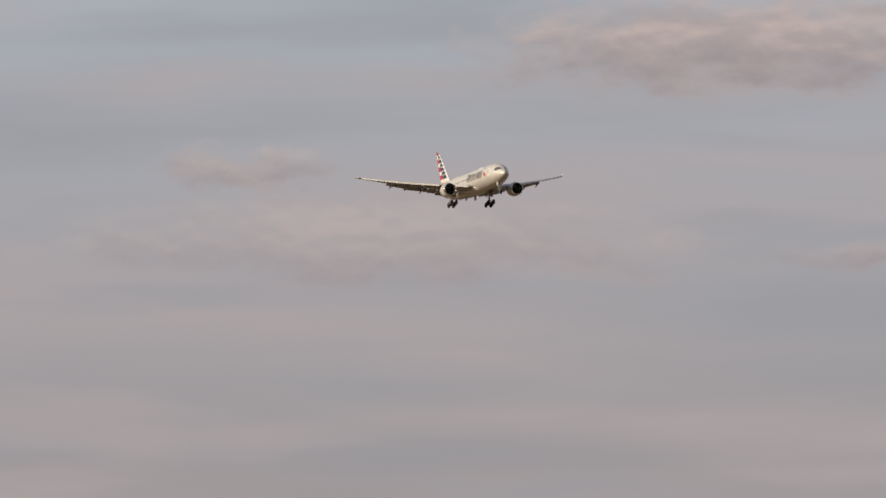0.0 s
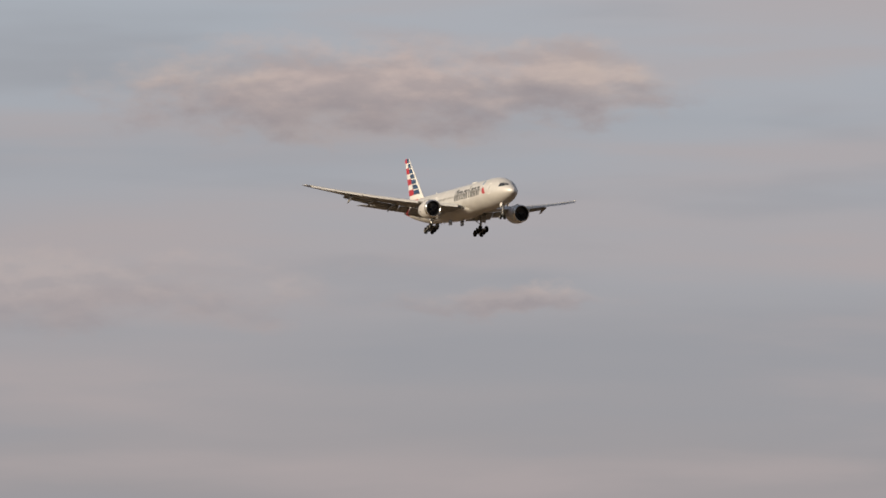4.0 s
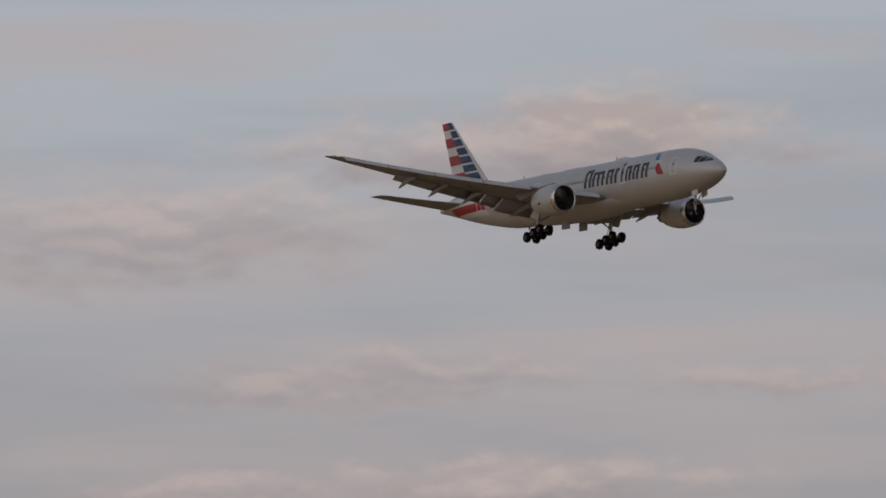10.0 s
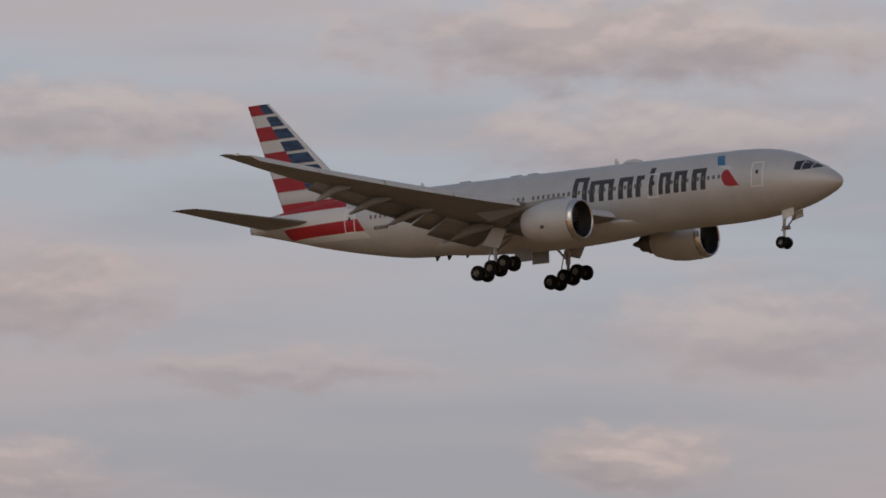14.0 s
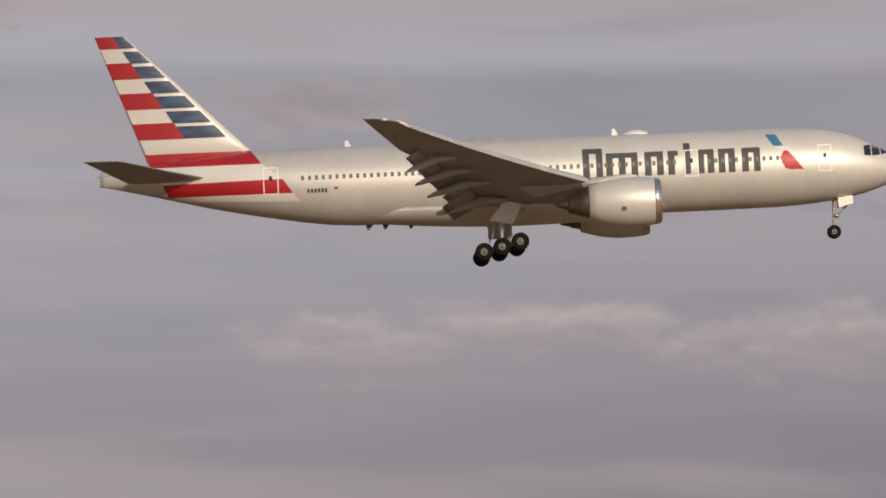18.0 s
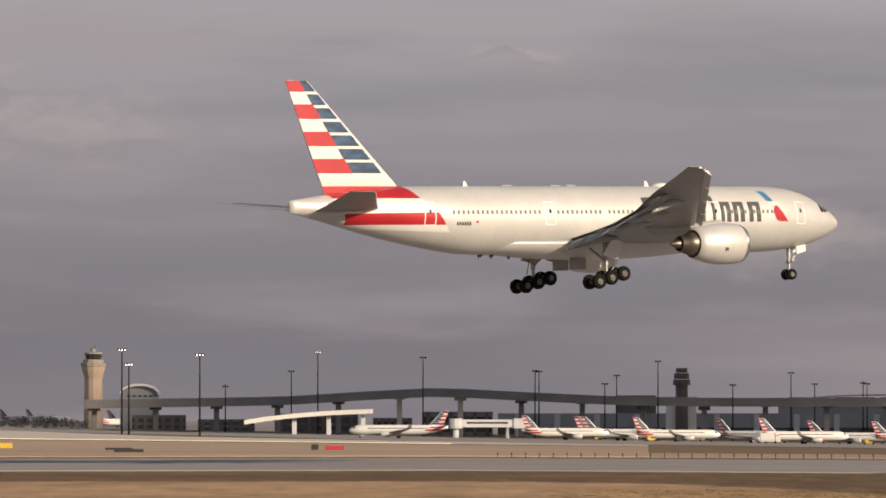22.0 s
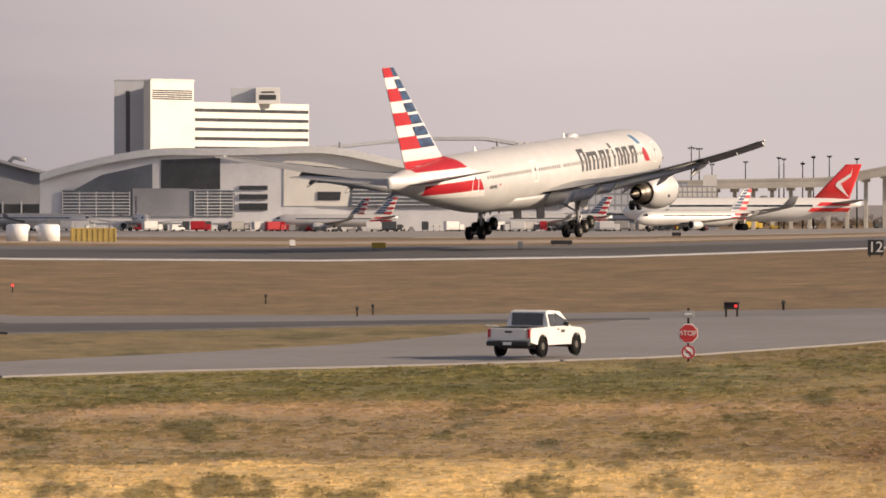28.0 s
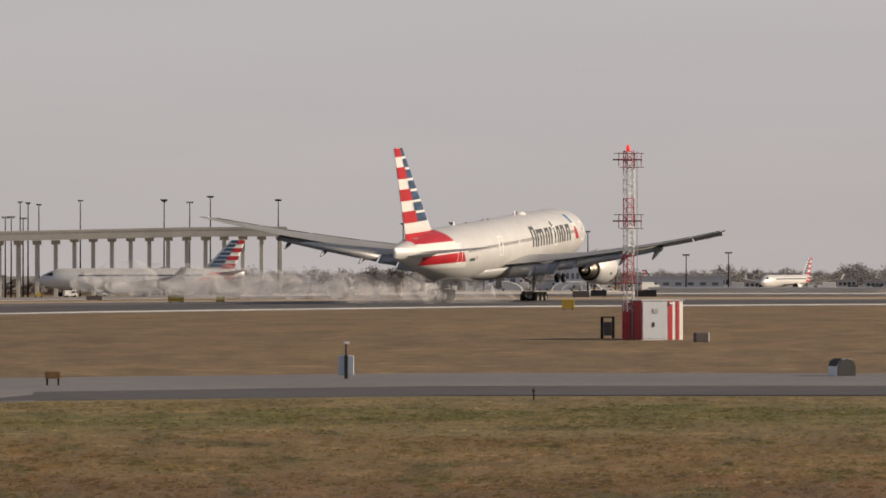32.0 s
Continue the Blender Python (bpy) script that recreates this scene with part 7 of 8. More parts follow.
def tree(az, dist, tall, mat, seed):
    rng = random.Random(seed)
    t = thing("tree", "bare-branched winter tree with sparse russet leaves" if mat is RUST else "dark leafy winter tree", "tree", on(az, dist), "airfield trees")
    bars = [((0, 0, 0), (rng.uniform(-0.3, 0.3), 0, tall * 0.45), tall * 0.035, tall * 0.02)]
    tips = []
    for _ in range(7):
        a, h = rng.uniform(0, 6.28), rng.uniform(0.25, 0.45) * tall
        tip = Vector((math.cos(a) * tall * rng.uniform(0.15, 0.42), math.sin(a) * tall * rng.uniform(0.15, 0.42), tall * rng.uniform(0.5, 0.9)))
        bars.append(((0, 0, h), tip, tall * 0.015, tall * 0.005))
        tips.append(tip)
    part("trunk", tubes(*bars, n=5), BARK, t)
    bm = bmesh.new()
    for tip in tips:
        leaf_cluster(bm, rng, tip, tall * 0.2, 48, tall * 0.04)
    leaf_cluster(bm, rng, Vector((0, 0, tall * 0.55)), tall * 0.34, 130, tall * 0.04)
    part("crown", bm, mat, t)
    return t


def woods(name, mounds, dist, step, mat, seed):
    """A far belt of trees as one mass of leaf clumps; each mound is (bearing, bearing, height)."""
    rng = random.Random(seed)
    bm = bmesh.new()
    for az0, az1, high in mounds:
        az = az0
        while az < az1:
            u = (az - az0) / (az1 - az0)
            tall = high * (0.66 + 0.34 * math.sin(math.pi * u) ** 0.6) * rng.uniform(0.80, 1.06)
            c = spot(az, dist + rng.uniform(-40, 40))
            for k in range(7):
                h = 0.10 + 0.12 * k
                leaf_cluster(bm, rng, c + Vector((rng.uniform(-2, 2), rng.uniform(-2, 2), tall * h)), tall * 0.24, 60, tall * 0.042)
            az += step * rng.uniform(0.6, 1.4)
    return solid(name, bm, mat, "far belt of dark winter trees" if mat is FOLIAGE else "far belt of bare brown winter trees", "woods", kind="stuff")


def rolling(az0, az1, low, high, seed):
    """A row of uneven mounds."""
    rng = random.Random(seed)
    out, az = [], az0
    while az < az1:
        wide = rng.uniform(0.18, 0.5)
        out.append((az, min(az + wide * 1.15, az1 + 0.1), rng.uniform(low, high)))
        az += wide
    return out


woods("tree_belt", rolling(5.0, 13.6, 8, 14, 8), 2760, 0.055, FOLIAGE, 8)
woods("tree_belt", [(13.95, 14.25, 15), (14.30, 14.52, 14.5), (14.60, 14.98, 16), (15.14, 15.45, 15.5), (15.44, 15.62, 16.5), (15.82, 16.10, 19), (16.05, 16.40, 18), (16.35, 16.80, 17.5), (16.75, 17.25, 18), (17.2, 17.6, 17)], 2760, 0.035, FOLIAGE, 3)
woods("tree_belt", [(17.52, 18.02, 19.5), (17.95, 18.45, 16), (18.30, 18.62, 17.5), (18.52, 18.98, 20.5), (18.95, 19.30, 15), (19.25, 19.62, 17), (19.55, 20.00, 13.5), (19.62, 19.86, 13), (20.30, 20.60, 14), (20.84, 21.42, 16.5)], 2760, 0.035, FOLIAGE, 4)
woods("tree_belt", rolling(22.08, 23.45, 8, 13, 5), 2700, 0.04, FOLIAGE, 9)
woods("tree_belt", [(23.30, 23.65, 8.5), (23.62, 23.88, 9.0), (23.90, 24.16, 10.5), (24.12, 24.45, 7.5), (24.40, 24.78, 9.0), (24.92, 25.36, 12.5)], 2200, 0.035, RUST, 10)
woods("tree_belt", [(24.7, 25.15, 7.0), (25.2, 25.7, 6.5), (25.7, 26.2, 5.0), (26.2, 27.3, 5.5)], 2450, 0.05, FOLIAGE, 7)
woods("tree_belt", rolling(66.5, 77.6, 7.5, 10.5, 12), 2620, 0.042, BAREWOOD, 5)
woods("tree_belt", rolling(60.9, 66.4, 4, 8, 13), 2300, 0.06, RUST, 6)
for k, (az, d, tall, mat) in enumerate(((16.58, 2100, 7.0, RUST), (17.27, 2100, 7.0, RUST), (14.14, 2150, 6.0, RUST), (17.05, 2480, 6.0, RUST), (15.85, 2480, 5.0, RUST), (15.0, 2480, 5.5, RUST), (14.72, 2480, 6.0, RUST), (63.86, 1950, 8.0, RUST), (64.32, 1950, 9.0, RUST), (64.67, 1980, 7.0, RUST), (69.09, 1950, 8.5, FOLIAGE), (69.55, 1990, 9.5, FOLIAGE), (64.43, 1950, 7.0, RUST), (68.80, 1980, 8.5, RUST), (69.89, 2000, 10.0, FOLIAGE), (69.08, 2000, 7.5, RUST))):
    tree(az, d, tall, mat, 40 + k)



# ---- signs, boxes and lamps on the field ----
def sign_board(az, dist, wide, tall, mat, words="", word_mat=None, label="", lift=0.25, size=0.0, turn=0.0, cat="sign", name="airfield_sign"):
    s = thing(name, label, cat, on(az, dist, turn))
    part("panel", boxes((-wide / 2, -0.12, lift, wide / 2, 0.12, lift + tall), bevel=0.03), mat, s)
    for x in (-wide * 0.36, wide * 0.36):
        part("leg", tubes(((x, 0, -0.4), (x, 0, lift), 0.05), n=6), POLE, s)
    if words:
        text(words, size or tall * 0.8, word_mat, pose(0, -0.14, lift + tall / 2), s)
    return s


s = sign_board(40.90, 386, 2.4, 0.75, SIGNRED, "18R-36L", SIGNWHITE, "red illuminated runway holding sign with white characters", 0.3, 0.62)
part("location_panel", boxes((-2.0, -0.12, 0.3, -1.22, 0.12, 1.05), bevel=0.03), BLACK, s, "black and yellow location panel")
part("location_bar", boxes((-1.85, -0.15, 0.5, -1.38, -0.11, 0.85)), YELLOW, s)
sign_board(53.62, 271, 0.98, 0.82, SIGNRED, "ILS", SIGNWHITE, "red instrument landing sign with white letters", 0.15, 0.5)
sign_board(62.69, 456, 1.30, 1.25, BLACK, "12", SIGNWHITE, "black runway distance marker with white numeral", 0.15, 1.2)
for az, d, wd, tl, mat, lab in ((44.51, 505, 2.1, 0.95, BLACK, "black back of an airfield guidance sign"), (43.44, 640, 1.9, 0.6, BLACK, "black back of an airfield guidance sign"), (49.45, 600, 1.1, 0.9, SIGNWHITE, "white equipment box beside the runway"), (49.71, 610, 1.4, 0.45, SIGNRED, "small red sign beside the runway"), (50.34, 620, 0.85, 0.75, DARKWALL, "dark equipment box beside the runway"), (51.79, 640, 2.0, 0.6, BLACK, "black back of an airfield guidance sign"), (46.32, 640, 1.2, 0.35, BLACK, "low black airfield sign"), (46.57, 640, 1.0, 0.4, YELLOW, "low yellow airfield sign"), (56.76, 615, 0.62, 0.62, SIGNWHITE, "white equipment box beside the runway"), (57.64, 586, 1.47, 0.59, YELLOW, "yellow airfield guidance sign"), (58.63, 734, 2.58, 0.44, DARKWALL, "low dark airfield sign"), (59.08, 576, 0.52, 0.69, SIGNWHITE, "white equipment box beside the runway"), (59.50, 612, 2.33, 0.43, BLACK, "low black airfield sign"), (60.67, 900, 1.45, 0.54, BLACK, "low black airfield sign"), (62.93, 593, 2.14, 0.42, BLACK, "low black airfield sign"), (63.11, 559, 2.47, 0.45, YELLOW, "long low yellow airfield sign"), (63.52, 604, 1.09, 0.36, DARKWALL, "low dark airfield sign"), (64.48, 580, 1.46, 0.52, YELLOW, "yellow airfield guidance sign"), (66.02, 867, 2.44, 0.61, DARKWALL, "low dark airfield sign"), (66.85, 633, 1.78, 0.70, YELLOW, "yellow airfield guidance sign"), (67.30, 630, 1.01, 0.57, YELLOW, "small yellow airfield sign"), (68.58, 900, 2.89, 0.72, DARKWALL, "low dark airfield sign"), (70.84, 522, 1.15, 0.84, YELLOW, "yellow taxiway sign beside the runway"), (70.97, 781, 2.35, 0.86, DARKWALL, "dark back of an airfield guidance sign"), (71.15, 900, 2.53, 0.90, BLACK, "black back of an airfield guidance sign"), (71.63, 827, 3.15, 1.00, BLACK, "black back of an airfield guidance sign"), (29.61, 760, 0.95, 0.75, BLACK, "black back of an airfield guidance sign"), (29.81, 775, 2.6, 0.5, SIGNRED, "red airfield guidance sign on legs"), (27.72, 690, 3.6, 0.35, BLACK, "low black and yellow sign"), (22.15, 1000, 2.6, 0.8, BLACK, "black back of an airfield guidance sign"), (21.08, 1050, 4.6, 0.75, SIGNRED, "red airfield guidance sign on legs"), (26.00, 770, 1.0, 0.8, SIGNRED, "red airfield guidance sign on legs"), (26.47, 770, 1.9, 0.75, YELLOW, "yellow airfield guidance sign"), (27.62, 740, 3.6, 0.3, BLACK, "low black and yellow sign"), (38.45, 600, 1.4, 0.25, YELLOW, "low yellow airfield sign"), (38.31, 600, 1.4, 0.25, YELLOW, "low yellow airfield sign")):
    sign_board(az, d, wd, tl, mat, label=lab, lift=0.15)
# small taxiway signs and edge lights
sign_board((65.62 + 65.58) / 2, 291, 0.8, 0.36, AMBERSIGN, label="small brown taxiway sign on a leg", lift=0.4)
e = sign_board((61.29 + 61.17) / 2, 287, 0.78, 0.34, BLACK, label="black runway guard light unit on a post", lift=0.45, cat="lamp", name="guard_light")
for x, mat in ((-0.2, DARKHOLE), (0.2, BEACON)):
    part("lens", spin(lathe([(-0.03, 0.02), (-0.02, 0.075), (0.05, 0.085)], 12, "y"), pose(x, -0.14, 0.62)), mat, e)
part("hood", boxes((-0.42, -0.3, 0.78, 0.42, 0.1, 0.82)), BLACK, e)


def edge_light(az, dist, mat, tall=0.42):
    e = thing("edge_light", "small dark taxiway edge light on a stake", "lamp", on(az, dist, 0, 0.1), "taxiway edge lights")
    if "stake" not in BUNDLE:
        BUNDLE["stake"] = mesh_of(tubes(((0, 0, -0.2), (0, 0, 0.3), 0.035), n=6), POLE, False, "stake")
    if "globe" + mat.name not in BUNDLE:
        BUNDLE["globe" + mat.name] = mesh_of(lathe([(0.28, 0.07), (0.36, 0.09), (0.44, 0.07), (0.48, 0.01)], 8, "z", True), mat, True, "globe")
    shared("stake", BUNDLE["stake"], e)
    shared("globe", BUNDLE["globe" + mat.name], e)


for az, d in ((70.49, 268), (52.80, 300), (53.16, 318), (56.49, 322), (57.58, 296), (61.76, 300), (43.58, 352), (47.31, 318), (50.06, 330), (47.27, 318), (50.07, 300), (50.77, 352), (53.05, 300), (43.57, 322), (57.42, 290), (61.75, 300)):
    edge_light(az, d, BLACK)
edge_light(53.92, 350, BEACON)
for k in range(44):
    az = 31.47 + (37.54 - 31.47) * k / 43
    edge_light(az, 612 - 1.2 * max(0, k - 30), BLACK)
# approach light bars
for az in (20.53, 20.82, 22.61, 23.21, 23.82, 13.51, 16.35, 16.81, 17.24):
    a = thing("approach_light", "orange approach light bar on a mast", "lamp", on(az, 720), "approach light bars")
    part("mast", tubes(((0, 0, -0.3), (0, 0, 2.6), 0.09), n=6), ORANGE, a)
    part("crossbar", tubes(((-1.2, 0, 2.5), (1.2, 0, 2.5), 0.07), n=6), ORANGE, a)
    for x in (-1.15, 0, 1.15):
        part("lamp", lathe([(2.5, 0.05), (2.75, 0.16), (3.0, 0.18), (3.05, 0.03)], 8, "z", True), BLACK, a).matrix_local = pose(x, 0, 0)
# striped posts and a hydrant in the grass
for az, lean in ((35.87, 9.0), (36.18, 0.5)):
    p = thing("striped_post", "black and white banded guard post in dry grass", "post", on(az, 279) @ pose(0, 0, 0, 0, lean, 0), "guard posts")
    for k in range(7):
        part("band", tubes(((0, 0, k * 0.23 - (0.3 if k == 0 else 0)), (0, 0, k * 0.23 + 0.23), 0.085), n=10), BLACK if k % 2 else CREAM, p)
    part("cap", lathe([(1.61, 0.1), (1.66, 0.09), (1.70, 0.02)], 10, "z", True), CREAM, p)
hyd = thing("fire_hydrant", "faded red fire hydrant in dry grass", "hydrant", on(36.11, 279))
part("barrel", lathe([(-0.2, 0.17), (0.05, 0.19), (0.08, 0.14), (0.62, 0.14), (0.64, 0.18), (0.70, 0.18), (0.78, 0.12), (0.84, 0.04)], 14, "z", True), SIGNRED, hyd, "", True)
for x0, x1, y0, y1 in ((-0.3, -0.1, 0, 0), (0.1, 0.3, 0, 0), (0, 0, -0.3, -0.1)):
    part("outlet", tubes(((x0, y0, 0.46), (x1, y1, 0.46), 0.075), n=10), SIGNRED, hyd)
# red and white equipment shelter beyond the runway
sh = thing("equipment_shelter", "red and white equipment shelter beyond the runway", "shelter", on(41.47, 619))
part("body", boxes((-1.3, 0, 0, 1.7, 2.0, 2.0), bevel=0.05), SIGNWHITE, sh)
for x0, x1 in ((-1.3, -0.75), (-0.1, 0.3), (0.85, 1.7)):
    part("red_panel", boxes((x0, -0.03, 0.02, x1, 0.05, 1.98)), SIGNRED, sh)
part("fuel_tank", boxes((-2.6, 0, 0, -1.7, 1.5, 2.0), bevel=0.1), DARKWALL, sh)
# tanks and crates on the far side
for dx in (-0.5, 2.9):
    tk = thing("storage_tank", "white upright storage tank", "tank", on(54.02 + 0.09 * dx, 700), "white tanks")
    part("shell", lathe([(0, 1.45), (2.0, 1.45), (2.15, 1.2), (2.2, 0.1)], 16, "z", True), SIGNWHITE, tk, "", True)
cr = thing("site_container", "tan site container beyond the runway", "container", on(54.74, 690))
part("box", boxes((-2.8, 0, 0, 2.8, 2.4, 1.75), bevel=0.04), YELLOWLINE, cr)
for k in range(9):
    part("rib", boxes((-2.7 + 0.66 * k, -0.05, 0.1, -2.58 + 0.66 * k, 0.02, 1.65)), YELLOWLINE, cr)

# ---- stop sign ----
st = thing("stop_sign", "red octagonal stop sign over a no-turn disc on a post", "sign", on(60.79, 217))
part("post", tubes(((0, 0.05, -0.4), (0, 0.05, 2.1), 0.04), n=8), POLE, st)
part("octagon", slab([(0.40 * math.cos(math.pi / 8 + k * math.pi / 4), 1.12 + 0.40 * math.sin(math.pi / 8 + k * math.pi / 4)) for k in range(8)], 0.03), SIGNWHITE, st, "white-edged octagon")
part("red_face", spin(slab([(0.36 * math.cos(math.pi / 8 + k * math.pi / 4), 1.12 + 0.36 * math.sin(math.pi / 8 + k * math.pi / 4)) for k in range(8)], 0.02), pose(0, -0.02, 0)), SIGNRED, st, "red octagon face")
text("STOP", 0.27, SIGNWHITE, pose(0, -0.036, 1.12), st)
part("disc", spin(lathe([(-0.012, 0.02), (-0.012, 0.27), (0.012, 0.27), (0.012, 0.02)], 24, "y", True), pose(0, 0, 0.40)), SIGNWHITE, st, "white disc")
ring = lathe([(-0.022, 0.20), (-0.022, 0.265), (-0.014, 0.265), (-0.014, 0.20)], 24, "y")
part("red_ring", spin(ring, pose(0, 0, 0.40)), SIGNRED, st, "red ring")
part("slash", spin(boxes((-0.22, -0.026, -0.03, 0.22, -0.016, 0.03)), pose(0, 0, 0.40, 0, 45, 0)), SIGNRED, st)
part("arrow", boxes((-0.1, -0.02, 0.36, 0.1, -0.012, 0.42), (0.04, -0.02, 0.26, 0.1, -0.012, 0.42)), BLACK, st)
part("small_plate", boxes((-0.22, -0.03, 1.72, 0.22, 0.0, 2.0), bevel=0.01), STEEL, st, "grey plate back")
part("small_bar", boxes((-0.14, -0.04, 1.84, 0.14, -0.03, 1.9)), SIGNWHITE, st)

# ---- blue-grey camera post and drum-shaped windsock base ----
po = thing("sensor_post", "slim post with a lamp head and blue-grey board", "post", on((68.58 + 68.58) / 2, 300))
part("post", tubes(((0, 0, -0.3), (0, 0, 1.95), 0.05), n=8), BLACK, po)
part("board", boxes((-0.42, 0.02, 0.25, 0.42, 0.08, 1.3), bevel=0.03), HOTELSHADE, po, "blue-grey board")
part("dark_slat", boxes((-0.09, -0.05, 0.0, 0.09, 0.02, 1.3)), BLACK, po)
part("lamp_head", boxes((-0.1, -0.14, 1.9, 0.16, 0.14, 2.02), bevel=0.03), SIGNWHITE, po)
dr = thing("equipment_drum", "black barrel-roofed equipment box with a white end", "equipment box", on(73.62, 305, 25))
prof = [(-0.55, 0.0), (0.55, 0.0), (0.55, 0.55), (0.45, 0.82), (0.2, 0.98), (-0.2, 0.98), (-0.45, 0.82), (-0.55, 0.55)]
part("shell", slab(prof, 1.1, "y"), SIGNWHITE, dr, "white shell")
part("dark_end", spin(slab([(x * 0.96, z * 0.96) for x, z in prof], 0.08, "y"), pose(0, -0.57, 0.02)), BLACK, dr)
part("dark_roof", spin(slab(prof[2:], 1.12, "y"), pose(0, 0.02, 0.012)), BLACK, dr)

# ---- aerial tower and its shelter ----
TA, TD = 71.45, 372
tw = thing("lattice_tower", "red and white lattice aerial mast", "mast", on(TA, TD, 20))
H = 5 + TD * math.tan(radians(1.0888)) - gz(TA, TD)
nbay = 20
for k in range(nbay):
    z0, z1 = H * k / nbay, H * (k + 1) / nbay
    r = 0.40
    c = [(r * math.cos(2 * math.pi * j / 3), r * math.sin(2 * math.pi * j / 3)) for j in range(3)]
    paint = SIGNRED if (k // 3) % 2 == 0 else SIGNWHITE
    for j in range(3):
        a, b = c[j], c[(j + 1) % 3]
        part("leg", tubes(((*a, z0), (*a, z1), 0.035), n=5), paint, tw)
        part("brace", tubes(((*a, z0), (*b, z1), 0.022), n=4), paint, tw)
        part("rung", tubes(((*a, z1), (*b, z1), 0.022), n=4), paint, tw)
for z in (H * 0.955, H * 0.63, H * 0.30):
    bm = bmesh.new()
    for q, w0, w1, r in ((0.42, -0.85, 0.95, 0.022), (0.0, -0.9, 0.8, 0.05), (-0.5, -0.45, 0.95, 0.022)):
        for y in (-0.45, 0.45):
            tube(bm, (w0, y, z + q), (w1, y, z + q), r, n=5)
    for q in (-0.82, -0.35, 0.3, 0.75):
        tube(bm, (q, -0.5, z), (q, 0.5, z), 0.022, n=5)
        tube(bm, (q, -0.45, z - 0.45), (q, -0.45, z + 0.45), 0.025, n=5)
    part("aerial_frame", bm, MAROON, tw, "dark red aerial frame")
part("obstruction_lamp", lathe([(H, 0.12), (H + 0.3, 0.14), (H + 0.42, 0.03)], 10, "z", True), BEACON, tw, "red obstruction lamp", True)
part("ladder", tubes(((0.1, -0.5, 0), (0.1, -0.5, H), 0.025), ((0.45, -0.5, 0), (0.45, -0.5, H), 0.025), n=4), STEEL, tw)
sh = thing("equipment_shelter", "red and white striped equipment shelter on the grass", "shelter", on(71.70, 373, 25))
part("body", boxes((-1.5, -1.5, -0.1, 1.5, 1.5, 2.55), bevel=0.04), SIGNWHITE, sh, "white panelled body")
for x0, x1 in ((0.42, 0.72), (1.0, 1.22)):
    part("red_panel", boxes((x0, -1.54, 0.0, x1, -1.48, 2.54)), SIGNRED, sh, "red stripe")
for y0, y1 in ((-1.5, -0.3), (0.3, 1.5)):
    part("red_flank", boxes((-1.54, y0, 0.0, -1.48, y1, 2.54)), SIGNRED, sh, "red flank")
part("dark_flank", boxes((-1.53, -0.3, 0.0, -1.48, 0.3, 2.54)), MAROON, sh, "dark red flank panel")
part("door", boxes((-1.46, -1.56, 0.05, 0.3, -1.48, 2.5), bevel=0.02), HOTELSHADE, sh, "pale grey door panel")
part("door_handle", boxes((-0.75, -1.6, 0.85, -0.6, -1.54, 1.15)), BLACK, sh)
part("vent", boxes((-0.75, -1.6, 1.75, -0.35, -1.54, 2.05)), STEEL, sh)
part("lamp", boxes((0.45, -1.65, 2.3, 0.8, -1.5, 2.45), bevel=0.03), SIGNWHITE, sh)
part("roof", boxes((-1.58, -1.58, 2.55, 1.58, 1.58, 2.63), bevel=0.03), PALE, sh)
fr = thing("cabinet_frame", "open steel cabinet frame beside the shelter", "frame", on(71.24, 375, 10))
part("frame", boxes((-0.42, -0.3, 0, -0.34, -0.22, 1.45), (0.34, -0.3, 0, 0.42, -0.22, 1.45), (-0.42, 0.22, 0, -0.34, 0.3, 1.45), (0.34, 0.22, 0, 0.42, 0.3, 1.45), (-0.42, -0.3, 1.37, 0.42, 0.3, 1.45)), POLE, fr)
part("unit", boxes((-0.25, -0.2, 0.2, 0.25, 0.2, 1.1), bevel=0.03), DARKWALL, fr)
cb = thing("equipment_cabinet", "dark green ground equipment cabinet", "cabinet", on(72.19, 367, 12))
part("body", boxes((-0.42, -0.4, 0, 0.42, 0.4, 0.62), bevel=0.03), DARKWALL, cb)
part("pale_end", boxes((0.42, -0.36, 0.05, 0.5, 0.36, 0.62)), SIGNWHITE, cb)

# ---- pickup truck: x forward ----
truck = thing("pickup_truck", "white extended-cab pickup truck with black bumper", "pickup")
def side_slab(outline, half):
    return slab(outline, half * 2, "y")


body = [(-2.62, 0.55), (-2.66, 0.78), (-2.60, 1.10), (-0.55, 1.13), (-0.5, 1.12), (0.9, 1.12), (2.2, 1.05), (2.6, 0.92), (2.68, 0.62), (2.6, 0.42), (2.15, 0.42), (2.02, 0.72), (1.72, 0.86), (1.42, 0.72), (1.3, 0.42), (-1.1, 0.42), (-1.22, 0.72), (-1.52, 0.86), (-1.82, 0.72), (-1.95, 0.45)]
part("lower_body", side_slab(body, 0.92), WHITE, truck, "white lower body")
part("cab", loft(bmesh.new(), [[(x, s * (0.9 if z < 1.2 else 0.74), z) for x, z in ((-0.92, 1.1), (1.28, 1.1), (0.55, 1.70), (-0.45, 1.77), (-0.84, 1.71))] for s in (-1, 1)]), WHITE, truck, "white cab")
for x in (1.72, -1.52):
    part("wheel_well", boxes((x - 0.44, -0.8, 0.3, x + 0.44, 0.8, 0.84)), BLACK, truck, "dark wheel well")
# the bed is solid; a thin black sheet gives its hollow's shade
part("bed_hollow", boxes((-2.5, -0.78, 1.12, -1.0, 0.78, 1.145)), BLACK, truck, "black sheet standing for the load bed's shaded hollow")
